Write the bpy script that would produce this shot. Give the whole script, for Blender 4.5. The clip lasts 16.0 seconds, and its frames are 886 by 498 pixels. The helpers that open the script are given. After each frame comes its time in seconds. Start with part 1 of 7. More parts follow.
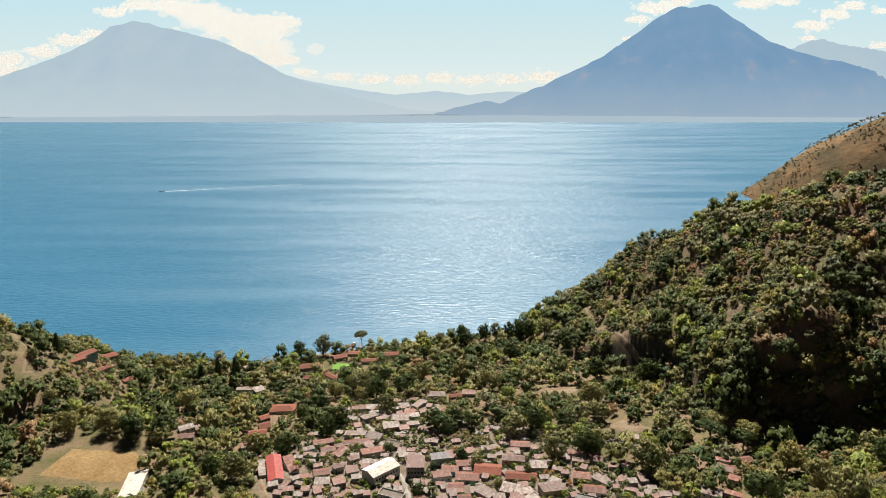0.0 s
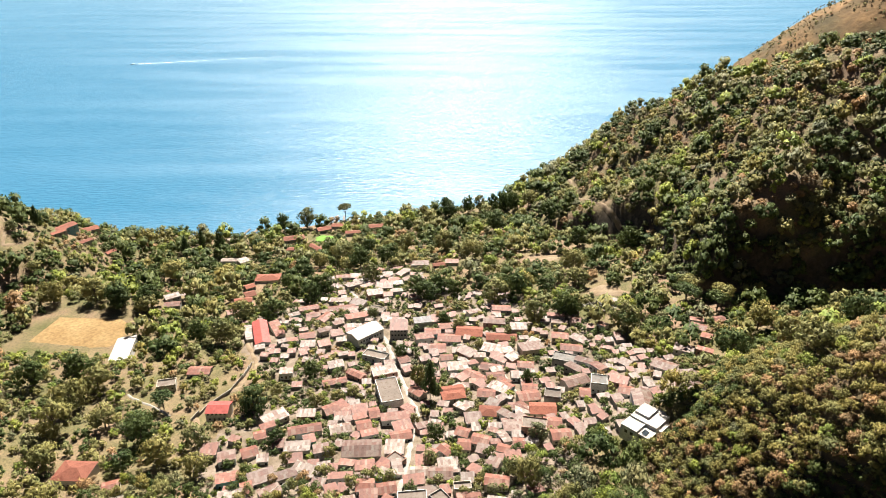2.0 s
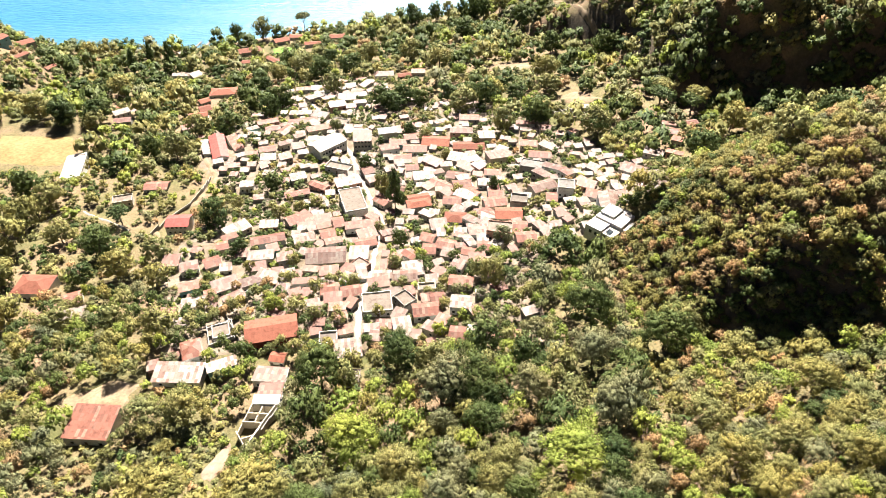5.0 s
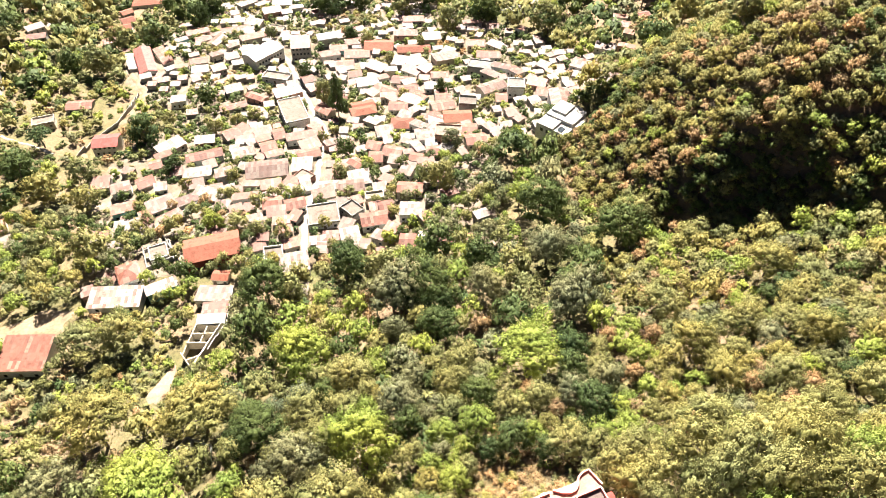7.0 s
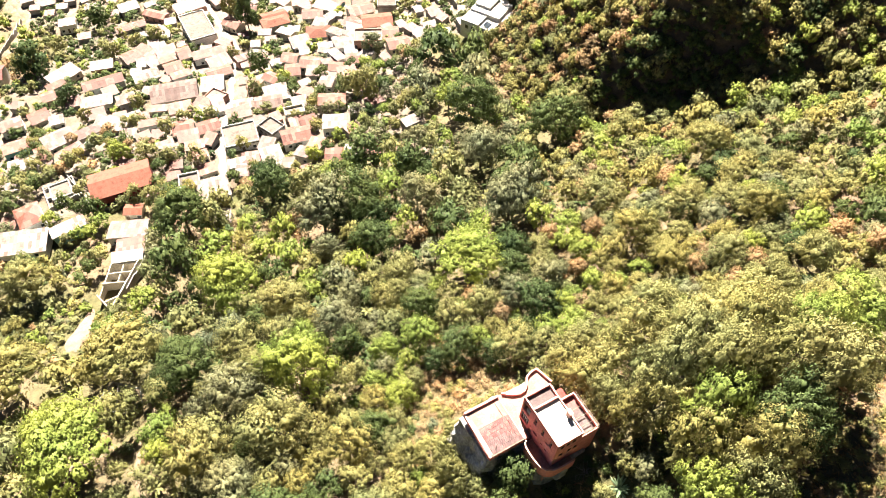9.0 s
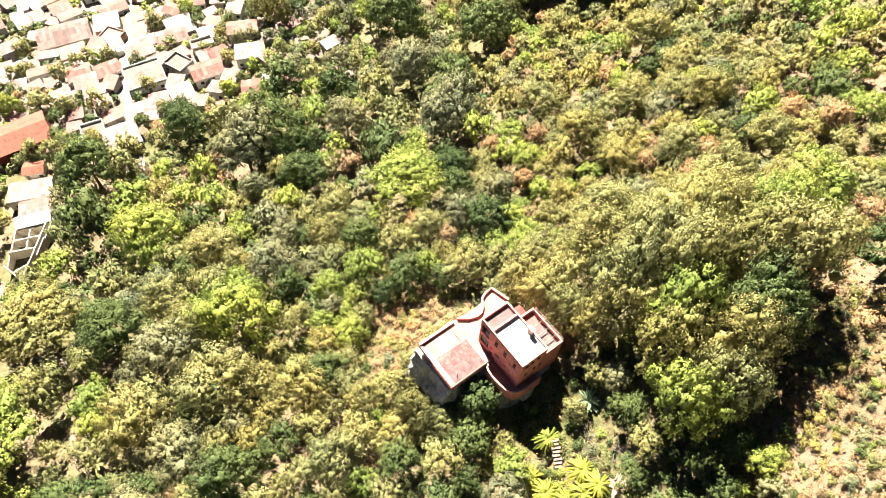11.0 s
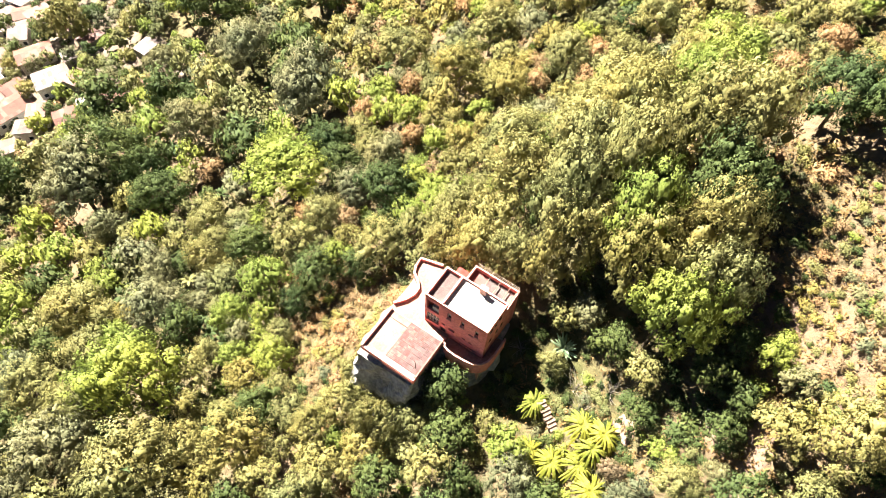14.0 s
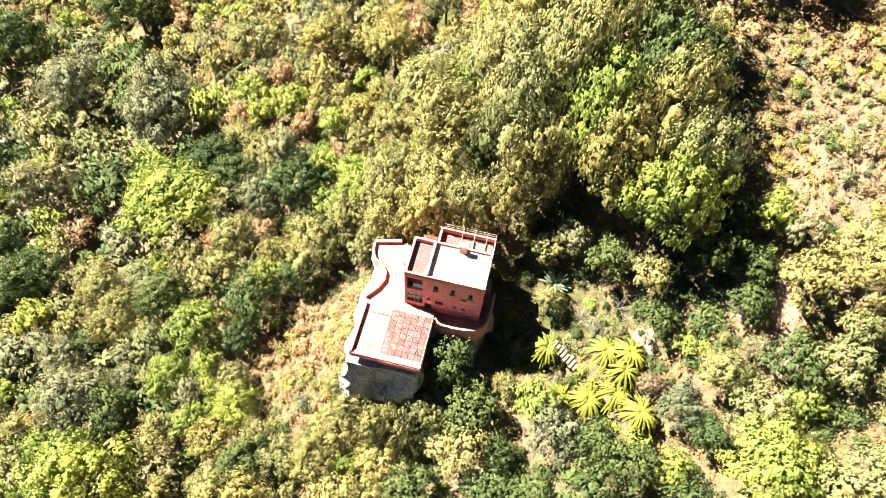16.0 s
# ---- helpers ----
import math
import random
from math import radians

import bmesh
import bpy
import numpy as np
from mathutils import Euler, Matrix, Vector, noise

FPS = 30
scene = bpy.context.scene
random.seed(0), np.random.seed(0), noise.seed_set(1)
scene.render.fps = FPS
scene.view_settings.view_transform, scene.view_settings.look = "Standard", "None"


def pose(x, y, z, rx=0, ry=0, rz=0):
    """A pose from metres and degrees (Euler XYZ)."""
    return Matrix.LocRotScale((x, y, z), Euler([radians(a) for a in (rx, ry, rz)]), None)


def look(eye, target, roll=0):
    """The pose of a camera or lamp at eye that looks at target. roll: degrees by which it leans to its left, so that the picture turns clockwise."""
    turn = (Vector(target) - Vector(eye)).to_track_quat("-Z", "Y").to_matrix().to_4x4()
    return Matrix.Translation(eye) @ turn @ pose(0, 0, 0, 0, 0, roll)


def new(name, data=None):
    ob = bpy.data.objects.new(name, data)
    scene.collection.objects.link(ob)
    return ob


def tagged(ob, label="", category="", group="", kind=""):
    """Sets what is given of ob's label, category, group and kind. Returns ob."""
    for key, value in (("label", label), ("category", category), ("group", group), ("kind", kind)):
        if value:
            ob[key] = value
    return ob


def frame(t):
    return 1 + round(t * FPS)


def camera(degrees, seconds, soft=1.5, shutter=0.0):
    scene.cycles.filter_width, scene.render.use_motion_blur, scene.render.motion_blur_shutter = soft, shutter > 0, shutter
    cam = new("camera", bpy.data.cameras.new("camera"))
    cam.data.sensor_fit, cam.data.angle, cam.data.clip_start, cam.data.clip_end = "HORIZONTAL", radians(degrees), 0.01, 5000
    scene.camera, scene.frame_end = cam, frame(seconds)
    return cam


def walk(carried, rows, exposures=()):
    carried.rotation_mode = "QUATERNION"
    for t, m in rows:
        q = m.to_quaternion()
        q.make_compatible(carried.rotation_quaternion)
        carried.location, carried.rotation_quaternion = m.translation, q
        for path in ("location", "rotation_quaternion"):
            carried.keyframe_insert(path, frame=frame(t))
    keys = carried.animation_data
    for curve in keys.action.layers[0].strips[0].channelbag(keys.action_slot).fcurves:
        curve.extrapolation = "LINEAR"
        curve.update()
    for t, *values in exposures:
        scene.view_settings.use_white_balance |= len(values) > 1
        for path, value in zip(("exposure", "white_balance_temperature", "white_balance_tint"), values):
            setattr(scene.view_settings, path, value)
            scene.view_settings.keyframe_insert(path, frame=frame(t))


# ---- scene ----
cam = camera(66.8, 16.0, soft=0.5)
METRES, EYE, TILT, LEAN, TURN = 90.0, 285.0, -14.8, 0.0, 0.0
ROWS = [
    (0.0, 0.0, 0.0, 0.0, 0.0, 0.0, -0.0),
    (0.5, 0.0088, 0.0122, -0.0226, -0.29, -2.59, 0.05),
    (1.0, 0.0167, 0.0251, -0.0464, -0.57, -5.15, 0.1),
    (1.5, 0.0249, 0.0373, -0.0689, -0.85, -7.71, 0.15),
    (2.0, 0.0332, 0.0511, -0.0934, -1.16, -10.23, 0.2),
    (2.5, 0.0428, 0.0657, -0.1165, -1.45, -12.77, 0.24),
    (3.0, 0.0536, 0.0811, -0.1386, -1.79, -15.38, 0.33),
    (3.5, 0.0645, 0.0977, -0.1633, -2.17, -17.99, 0.4),
    (4.0, 0.0726, 0.1135, -0.1867, -2.56, -20.58, 0.44),
    (6.5, 0.1238, 0.1917, -0.3036, -6.47, -30.31, 1.23),
    (7.0, 0.1344, 0.2074, -0.3269, -8.01, -32.0, 1.55),
    (7.5, 0.1453, 0.2227, -0.3504, -9.57, -33.69, 1.88),
    (8.0, 0.155, 0.2382, -0.3736, -11.24, -35.42, 2.19),
    (8.5, 0.1644, 0.2533, -0.3974, -13.01, -37.16, 2.52),
    (9.0, 0.1742, 0.2688, -0.421, -14.85, -38.94, 2.9),
    (9.5, 0.1819, 0.2839, -0.4443, -16.7, -40.73, 3.24),
    (10.0, 0.1892, 0.2994, -0.4673, -18.54, -42.53, 3.61),
    (12.5, 0.1991, 0.3871, -0.5804, -29.8, -46.77, 5.79),
    (13.0, 0.1942, 0.4099, -0.6013, -33.08, -47.21, 6.41),
    (13.5, 0.1861, 0.4327, -0.6206, -36.55, -47.69, 7.02),
    (14.0, 0.1745, 0.4599, -0.6407, -41.07, -48.37, 7.78),
    (14.5, 0.1586, 0.4903, -0.6603, -46.0, -49.16, 8.56),
    (15.0, 0.1389, 0.5253, -0.6783, -51.06, -50.05, 9.33),
    (15.5, 0.1201, 0.5612, -0.696, -56.58, -51.07, 9.98),
    (16.0, 0.1022, 0.5961, -0.7143, -62.24, -52.17, 10.63),
]
walk(cam, [(t, pose(0, 0, EYE, TILT, LEAN, TURN) @ pose(METRES * x, METRES * y, METRES * z, 90 + pitch, roll, yaw)) for t, x, y, z, yaw, pitch, roll in ROWS],
     exposures=[(0.0, 1.7), (0.7, 2.0), (1.5, 2.35), (3.5, 2.85), (7.0, 3.3), (16.0, 3.56)])

# ---- light ----
SUN_AZ, SUN_EL = 3.0, 48.0
world = bpy.data.worlds.new("sky")
scene.world = world
world.use_nodes = True
nt = world.node_tree
sky = nt.nodes.new("ShaderNodeTexSky")
sky.sky_type = "NISHITA"
sky.sun_disc = False
sky.sun_elevation, sky.sun_rotation = radians(SUN_EL), radians(SUN_AZ)
sky.altitude, sky.air_density, sky.dust_density, sky.ozone_density = 1500, 0.13, 0.0, 1.0
nt.nodes["Background"].inputs["Strength"].default_value = 0.05
nt.links.new(sky.outputs[0], nt.nodes["Background"].inputs["Color"])
sun = new("sun", bpy.data.lights.new("sun", "SUN"))
sun.data.energy, sun.data.angle, sun.data.color = 5.0, radians(0.55), (1.0, 0.94, 0.84)
az, el = radians(SUN_AZ), radians(SUN_EL)
sun.matrix_world = look((0, 0, 0), (-math.sin(az) * math.cos(el), -math.cos(az) * math.cos(el), -math.sin(el)))

# ---- materials ----
def material(name, build):
    m = bpy.data.materials.new(name)
    m.use_nodes = True
    t = m.node_tree
    build(t, t.nodes["Principled BSDF"])
    return m


def node(t, kind, **values):
    n = t.nodes.new(kind)
    for k, v in values.items():
        key = k.replace("_", " ")
        if key in n.inputs:
            n.inputs[key].default_value = v
    return n


def world_noise(t, scale, detail=4.0, rough=0.55):
    c = t.nodes.new("ShaderNodeNewGeometry")
    n = node(t, "ShaderNodeTexNoise", Scale=scale, Detail=detail, Roughness=rough)
    t.links.new(c.outputs["Position"], n.inputs["Vector"])
    return n.outputs["Fac"]


def ramp(t, fac, stops):
    r = t.nodes.new("ShaderNodeValToRGB")
    e = r.color_ramp.elements
    while len(e) < len(stops):
        e.new(0.5)
    for el_, (p, c) in zip(e, stops):
        el_.position, el_.color = p, (*c, 1)
    t.links.new(fac, r.inputs["Fac"])
    return r.outputs["Color"]


def mix(t, a, b, fac, mode="MIX"):
    n = t.nodes.new("ShaderNodeMix")
    n.data_type, n.blend_type = "RGBA", mode
    for sock, v in ((n.inputs[6], a), (n.inputs[7], b), (n.inputs[0], fac)):
        if hasattr(v, "links"):
            t.links.new(v, sock)
        else:
            sock.default_value = (*v, 1) if isinstance(v, tuple) else v
    return n.outputs[2]


def bump(t, p, fac, strength, distance):
    b = node(t, "ShaderNodeBump", Strength=strength, Distance=distance)
    t.links.new(fac, b.inputs["Height"])
    t.links.new(b.outputs["Normal"], p.inputs["Normal"])


def foliage(name, dark, mid, light, clear=0.25, patch=0.09):
    """Leaves: colour from leaf to leaf and from crown to crown, and light through the blades."""
    def build(t, p):
        g = t.nodes.new("ShaderNodeNewGeometry")
        o = t.nodes.new("ShaderNodeObjectInfo")
        at = t.nodes.new("ShaderNodeAttribute")
        at.attribute_name = "tone"
        up = t.nodes.new("ShaderNodeMath")
        up.inputs[1].default_value = 0.5
        t.links.new(at.outputs["Fac"], up.inputs[0])
        leaf = ramp(t, g.outputs["Random Per Island"], [(0.0, dark), (0.5, mid), (1.0, light)])
        crowns = ramp(t, world_noise(t, patch, 1.5), [(0.32, (0.74, 0.82, 0.86)), (0.5, (1, 1, 1)), (0.68, (1.08, 1.02, 0.92))])
        tint = [(0.0, (0.74, 0.8, 0.84)), (0.5, (1, 1, 1)), (1.0, (1.1, 1.06, 0.98))]
        c = mix(t, mix(t, leaf, crowns, 1.0, "MULTIPLY"), ramp(t, o.outputs["Random"], tint), 1.0, "MULTIPLY")
        c = mix(t, c, ramp(t, up.outputs[0], tint), 1.0, "MULTIPLY")
        t.links.new(c, p.inputs["Base Color"])
        p.inputs["Roughness"].default_value = 0.6
        p.inputs["Specular IOR Level"].default_value = 0.05
        tr = t.nodes.new("ShaderNodeBsdfTranslucent")
        t.links.new(c, tr.inputs["Color"])
        m = node(t, "ShaderNodeMixShader", Fac=clear)
        t.links.new(p.outputs[0], m.inputs[1])
        t.links.new(tr.outputs[0], m.inputs[2])
        t.links.new(m.outputs[0], t.nodes["Material Output"].inputs["Surface"])
    return material(name, build)


def plain(name, a, b, scale, rough=0.8, fine=None, relief=0.0):
    def build(t, p):
        c = ramp(t, world_noise(t, scale, 5), [(0.35, a), (0.65, b)])
        f = world_noise(t, fine or scale * 9, 4)
        c = mix(t, c, ramp(t, f, [(0.3, (0.7, 0.7, 0.7)), (0.7, (1.2, 1.2, 1.2))]), 1.0, "MULTIPLY")
        t.links.new(c, p.inputs["Base Color"])
        p.inputs["Roughness"].default_value = rough
        p.inputs["Specular IOR Level"].default_value = 0.1 if rough > 0.75 else 0.4
        if relief:
            bump(t, p, f, 0.6, relief)
    return material(name, build)


def ground_build(t, p):
    big = ramp(t, world_noise(t, 0.035, 5), [(0.35, (0.052, 0.052, 0.020)), (0.5, (0.090, 0.070, 0.038)), (0.66, (0.114, 0.076, 0.050))])
    small = ramp(t, world_noise(t, 0.9, 6, 0.7), [(0.3, (0.45, 0.5, 0.4)), (0.5, (1, 1, 1)), (0.72, (1.35, 1.25, 1.1))])
    c = mix(t, big, small, 1.0, "MULTIPLY")
    g = t.nodes.new("ShaderNodeNewGeometry")
    s = t.nodes.new("ShaderNodeSeparateXYZ")
    t.links.new(g.outputs["Normal"], s.inputs[0])
    rock = ramp(t, world_noise(t, 0.35, 8, 0.7), [(0.3, (0.015, 0.013, 0.011)), (0.55, (0.043, 0.034, 0.025)), (0.75, (0.080, 0.062, 0.045))])
    steep = ramp(t, s.outputs["Z"], [(0.42, (1, 1, 1)), (0.6, (0, 0, 0))])
    t.links.new(mix(t, c, rock, steep), p.inputs["Base Color"])
    p.inputs["Roughness"].default_value = 0.95
    p.inputs["Specular IOR Level"].default_value = 0.1
    bump(t, p, world_noise(t, 0.8, 8, 0.7), 0.8, 0.6)


def water_build(t, p):
    p.inputs["Base Color"].default_value = (0.016, 0.074, 0.128, 1)
    p.inputs["IOR"].default_value = 1.33
    p.inputs["Specular IOR Level"].default_value = 0.16
    g = t.nodes.new("ShaderNodeNewGeometry")
    mp = node(t, "ShaderNodeMapping", Scale=(0.45, 1.5, 1.0))
    t.links.new(g.outputs["Position"], mp.inputs["Vector"])
    a = node(t, "ShaderNodeTexNoise", Scale=0.17, Detail=4.0, Roughness=0.58)
    t.links.new(mp.outputs[0], a.inputs["Vector"])
    bp = node(t, "ShaderNodeBump", Strength=1.0, Distance=1.5)
    t.links.new(a.outputs["Fac"], bp.inputs["Height"])
    t.links.new(bp.outputs["Normal"], p.inputs["Normal"])
    # wind lanes: long smoother and rougher streaks
    ml = node(t, "ShaderNodeMapping", Scale=(0.0016, 0.011, 1.0))
    t.links.new(g.outputs["Position"], ml.inputs["Vector"])
    lane = node(t, "ShaderNodeTexNoise", Scale=1.0, Detail=5.0, Roughness=0.6)
    t.links.new(ml.outputs[0], lane.inputs["Vector"])
    r = t.nodes.new("ShaderNodeMapRange")
    for k, v in zip(("From Min", "From Max", "To Min", "To Max"), (0.36, 0.62, 0.28, 0.44)):
        r.inputs[k].default_value = v
    t.links.new(lane.outputs["Fac"], r.inputs["Value"])
    t.links.new(r.outputs[0], p.inputs["Roughness"])


GROUND = material("earth_and_dry_grass", ground_build)
WATER = material("lake_water", water_build)
LEAF_DARK = foliage("dark_leaves", (0.036, 0.050, 0.017), (0.052, 0.070, 0.024), (0.070, 0.088, 0.031), 0.24)
LEAF_GREY = foliage("grey_green_leaves", (0.099, 0.098, 0.050), (0.125, 0.122, 0.062), (0.151, 0.143, 0.075), 0.24)
LEAF_MID = foliage("green_leaves", (0.117, 0.114, 0.042), (0.153, 0.143, 0.054), (0.188, 0.170, 0.067), 0.24)
LEAF_BRIGHT = foliage("fresh_green_leaves", (0.114, 0.136, 0.027), (0.145, 0.169, 0.036), (0.177, 0.198, 0.048), 0.24)
LEAF_LIGHT = foliage("yellow_green_leaves", (0.126, 0.114, 0.037), (0.156, 0.139, 0.047), (0.184, 0.160, 0.058), 0.24)
LEAF_DRY = foliage("dry_leaves", (0.158, 0.100, 0.052), (0.202, 0.132, 0.072), (0.238, 0.163, 0.097), 0.24)
UNDERGROWTH = foliage("low_scrub", (0.120, 0.081, 0.033), (0.156, 0.104, 0.043), (0.192, 0.130, 0.056), 0.24)
BARK = plain("bark", (0.054, 0.042, 0.030), (0.120, 0.096, 0.072), 1.5, 0.9)


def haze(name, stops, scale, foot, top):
    """A far backdrop that glows, with miles of bright air painted into its colour, palest at the waterline."""
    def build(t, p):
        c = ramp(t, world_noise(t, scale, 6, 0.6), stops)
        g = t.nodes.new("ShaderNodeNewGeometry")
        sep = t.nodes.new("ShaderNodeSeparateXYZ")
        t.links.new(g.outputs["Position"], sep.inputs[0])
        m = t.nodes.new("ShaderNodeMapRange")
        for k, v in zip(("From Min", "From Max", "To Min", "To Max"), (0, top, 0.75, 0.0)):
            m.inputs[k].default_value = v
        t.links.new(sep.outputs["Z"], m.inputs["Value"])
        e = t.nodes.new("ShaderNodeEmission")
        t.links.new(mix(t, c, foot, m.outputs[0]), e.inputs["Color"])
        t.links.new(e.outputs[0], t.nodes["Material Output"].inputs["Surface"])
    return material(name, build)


# Each of these glowing colours already holds the haze over its slope.
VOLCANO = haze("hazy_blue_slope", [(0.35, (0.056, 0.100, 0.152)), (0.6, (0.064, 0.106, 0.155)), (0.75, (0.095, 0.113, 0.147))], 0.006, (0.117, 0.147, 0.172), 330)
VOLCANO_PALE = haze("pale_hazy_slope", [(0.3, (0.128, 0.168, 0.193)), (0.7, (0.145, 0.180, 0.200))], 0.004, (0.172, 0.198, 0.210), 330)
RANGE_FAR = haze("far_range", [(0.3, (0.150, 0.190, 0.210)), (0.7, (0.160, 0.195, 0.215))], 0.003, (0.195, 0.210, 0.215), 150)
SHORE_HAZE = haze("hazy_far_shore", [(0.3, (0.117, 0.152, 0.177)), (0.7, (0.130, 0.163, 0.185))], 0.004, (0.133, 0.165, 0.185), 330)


def soft_glow(name, low, high, top, veil):
    """Bright air or cloud that lets part of what lies behind show through."""
    def build(t, p):
        g = t.nodes.new("ShaderNodeNewGeometry")
        sep = t.nodes.new("ShaderNodeSeparateXYZ")
        t.links.new(g.outputs["Position"], sep.inputs[0])
        m = t.nodes.new("ShaderNodeMapRange")
        m.inputs["From Max"].default_value = top
        t.links.new(sep.outputs["Z"], m.inputs["Value"])
        e = t.nodes.new("ShaderNodeEmission")
        t.links.new(ramp(t, m.outputs[0], [(0.0, low), (1.0, high)]), e.inputs["Color"])
        clear = t.nodes.new("ShaderNodeBsdfTransparent")
        x = node(t, "ShaderNodeMixShader", Fac=veil)
        t.links.new(clear.outputs[0], x.inputs[1])
        t.links.new(e.outputs[0], x.inputs[2])
        t.links.new(x.outputs[0], t.nodes["Material Output"].inputs["Surface"])
    return material(name, build)


CLOUD = soft_glow("white_cloud", (0.280, 0.265, 0.230), (0.300, 0.290, 0.260), 700, 0.3)
SKY_GLOW = soft_glow("bright_horizon_air", (0.260, 0.265, 0.230), (0.185, 0.255, 0.270), 760, 0.92)


# ---- mesh helpers ----
def mesh_object(name, verts, faces, mat, parent=None, label="", smooth=False):
    me = bpy.data.meshes.new(name)
    me.from_pydata([tuple(v) for v in verts] if not isinstance(verts, np.ndarray) else verts.tolist(), [], faces if not isinstance(faces, np.ndarray) else faces.tolist())
    for m in mat if isinstance(mat, (list, tuple)) else [mat]:
        me.materials.append(m)
    if smooth:
        me.polygons.foreach_set("use_smooth", [True] * len(me.polygons))
    ob = new(name, me)
    if parent:
        ob.parent = parent
    if label:
        tagged(ob, label)
    return ob


def empty(name, m, label, category, group="", kind=""):
    ob = new(name)
    ob.matrix_basis = m
    ob.empty_display_size = 0.5
    return tagged(ob, label, category, group, kind)


def sheet_metal(name, stops, rough=0.55, cell=(1.05, 2.6), streak=0.55):
    """Roofing laid in sheets: each sheet has its own age, with rust streaks and dirt on it."""
    def build(t, p):
        c = t.nodes.new("ShaderNodeTexCoord")
        o = t.nodes.new("ShaderNodeObjectInfo")
        d = t.nodes.new("ShaderNodeVectorMath")
        d.operation = "DIVIDE"
        d.inputs[1].default_value = (cell[0], cell[1], 1000)
        t.links.new(c.outputs["Object"], d.inputs[0])
        fl = t.nodes.new("ShaderNodeVectorMath")
        fl.operation = "FLOOR"
        t.links.new(d.outputs[0], fl.inputs[0])
        w = t.nodes.new("ShaderNodeTexWhiteNoise")
        w.noise_dimensions = "4D"
        t.links.new(fl.outputs[0], w.inputs["Vector"])
        t.links.new(o.outputs["Random"], w.inputs["W"])
        base = ramp(t, w.outputs["Value"], stops)
        each = ramp(t, o.outputs["Random"], [(0.0, (0.72, 0.72, 0.72)), (0.5, (1.0, 0.97, 0.95)), (1.0, (1.12, 1.1, 1.08))])
        dirt = ramp(t, world_noise(t, streak, 6, 0.75), [(0.32, (0.6, 0.45, 0.36)), (0.5, (1, 1, 1)), (0.75, (1.1, 1.08, 1.05))])
        t.links.new(mix(t, mix(t, base, each, 1.0, "MULTIPLY"), dirt, 1.0, "MULTIPLY"), p.inputs["Base Color"])
        p.inputs["Roughness"].default_value = rough
        p.inputs["Specular IOR Level"].default_value = 0.15
        wave = t.nodes.new("ShaderNodeTexWave")
        wave.inputs["Scale"].default_value = 2.0
        t.links.new(c.outputs["Object"], wave.inputs["Vector"])
        bump(t, p, wave.outputs["Fac"], 0.35, 0.05)
    return material(name, build)


ROOFS = {
    "w": sheet_metal("bleached_sheet", [(0.0, (0.201, 0.170, 0.151)), (0.3, (0.096, 0.073, 0.061)), (0.55, (0.173, 0.144, 0.128)), (0.75, (0.077, 0.041, 0.030)), (1.0, (0.116, 0.088, 0.074))]),
    "r": sheet_metal("rusted_sheet", [(0.0, (0.095, 0.034, 0.022)), (0.4, (0.121, 0.047, 0.032)), (0.7, (0.080, 0.029, 0.019)), (0.9, (0.143, 0.087, 0.067)), (1.0, (0.109, 0.044, 0.028))]),
    "m": sheet_metal("patched_sheet", [(0.0, (0.101, 0.086, 0.074)), (0.3, (0.065, 0.026, 0.017)), (0.5, (0.099, 0.073, 0.061)), (0.75, (0.053, 0.020, 0.013)), (1.0, (0.089, 0.065, 0.053))]),
    "t": sheet_metal("clay_tile", [(0.0, (0.109, 0.036, 0.023)), (0.5, (0.133, 0.047, 0.030)), (1.0, (0.105, 0.039, 0.024))], 0.85, (0.3, 0.4)),
    "c": sheet_metal("concrete_slab", [(0.0, (0.087, 0.072, 0.061)), (1.0, (0.107, 0.091, 0.079))], 0.9, (4.0, 4.0)),
    "b": sheet_metal("pale_blue_slab", [(0.0, (0.080, 0.081, 0.079)), (1.0, (0.104, 0.097, 0.091))], 0.9, (4.0, 4.0)),
    "white": sheet_metal("white_slab", [(0.0, (0.317, 0.296, 0.269)), (1.0, (0.369, 0.348, 0.319))], 0.8, (4.0, 4.0)),
    "d": sheet_metal("grey_sheet", [(0.0, (0.072, 0.069, 0.077)), (1.0, (0.110, 0.106, 0.111))], 0.6),
    "red": sheet_metal("red_painted_sheet", [(0.0, (0.169, 0.025, 0.019)), (0.6, (0.194, 0.036, 0.029)), (1.0, (0.159, 0.030, 0.024))], 0.6),
}
DARK_RED = plain("dark_red_render", (0.096, 0.021, 0.018), (0.132, 0.036, 0.030), 0.4, 0.85)
WALLS = [plain("cream_render", (0.329, 0.291, 0.228), (0.393, 0.355, 0.291), 0.3, 0.9), plain("white_render", (0.393, 0.380, 0.355), (0.468, 0.455, 0.432), 0.3, 0.9),
         plain("grey_block", (0.164, 0.152, 0.139), (0.228, 0.216, 0.197), 0.4, 0.95), plain("turquoise_render", (0.128, 0.254, 0.254), (0.177, 0.297, 0.291), 0.3, 0.9),
         plain("pink_render", (0.273, 0.147, 0.115), (0.318, 0.186, 0.147), 0.3, 0.9), DARK_RED]
GLASS = plain("dark_window_glass", (0.012, 0.015, 0.018), (0.030, 0.036, 0.042), 1.0, 0.15)
DOORWOOD = plain("painted_door", (0.060, 0.042, 0.030), (0.108, 0.072, 0.048), 1.0, 0.7)
PAVING = plain("pale_concrete_paving", (0.148, 0.136, 0.118), (0.183, 0.171, 0.154), 0.25, 0.9, relief=0.03)
DIRT = plain("bare_earth", (0.106, 0.074, 0.044), (0.141, 0.106, 0.071), 0.12, 0.95, relief=0.1)
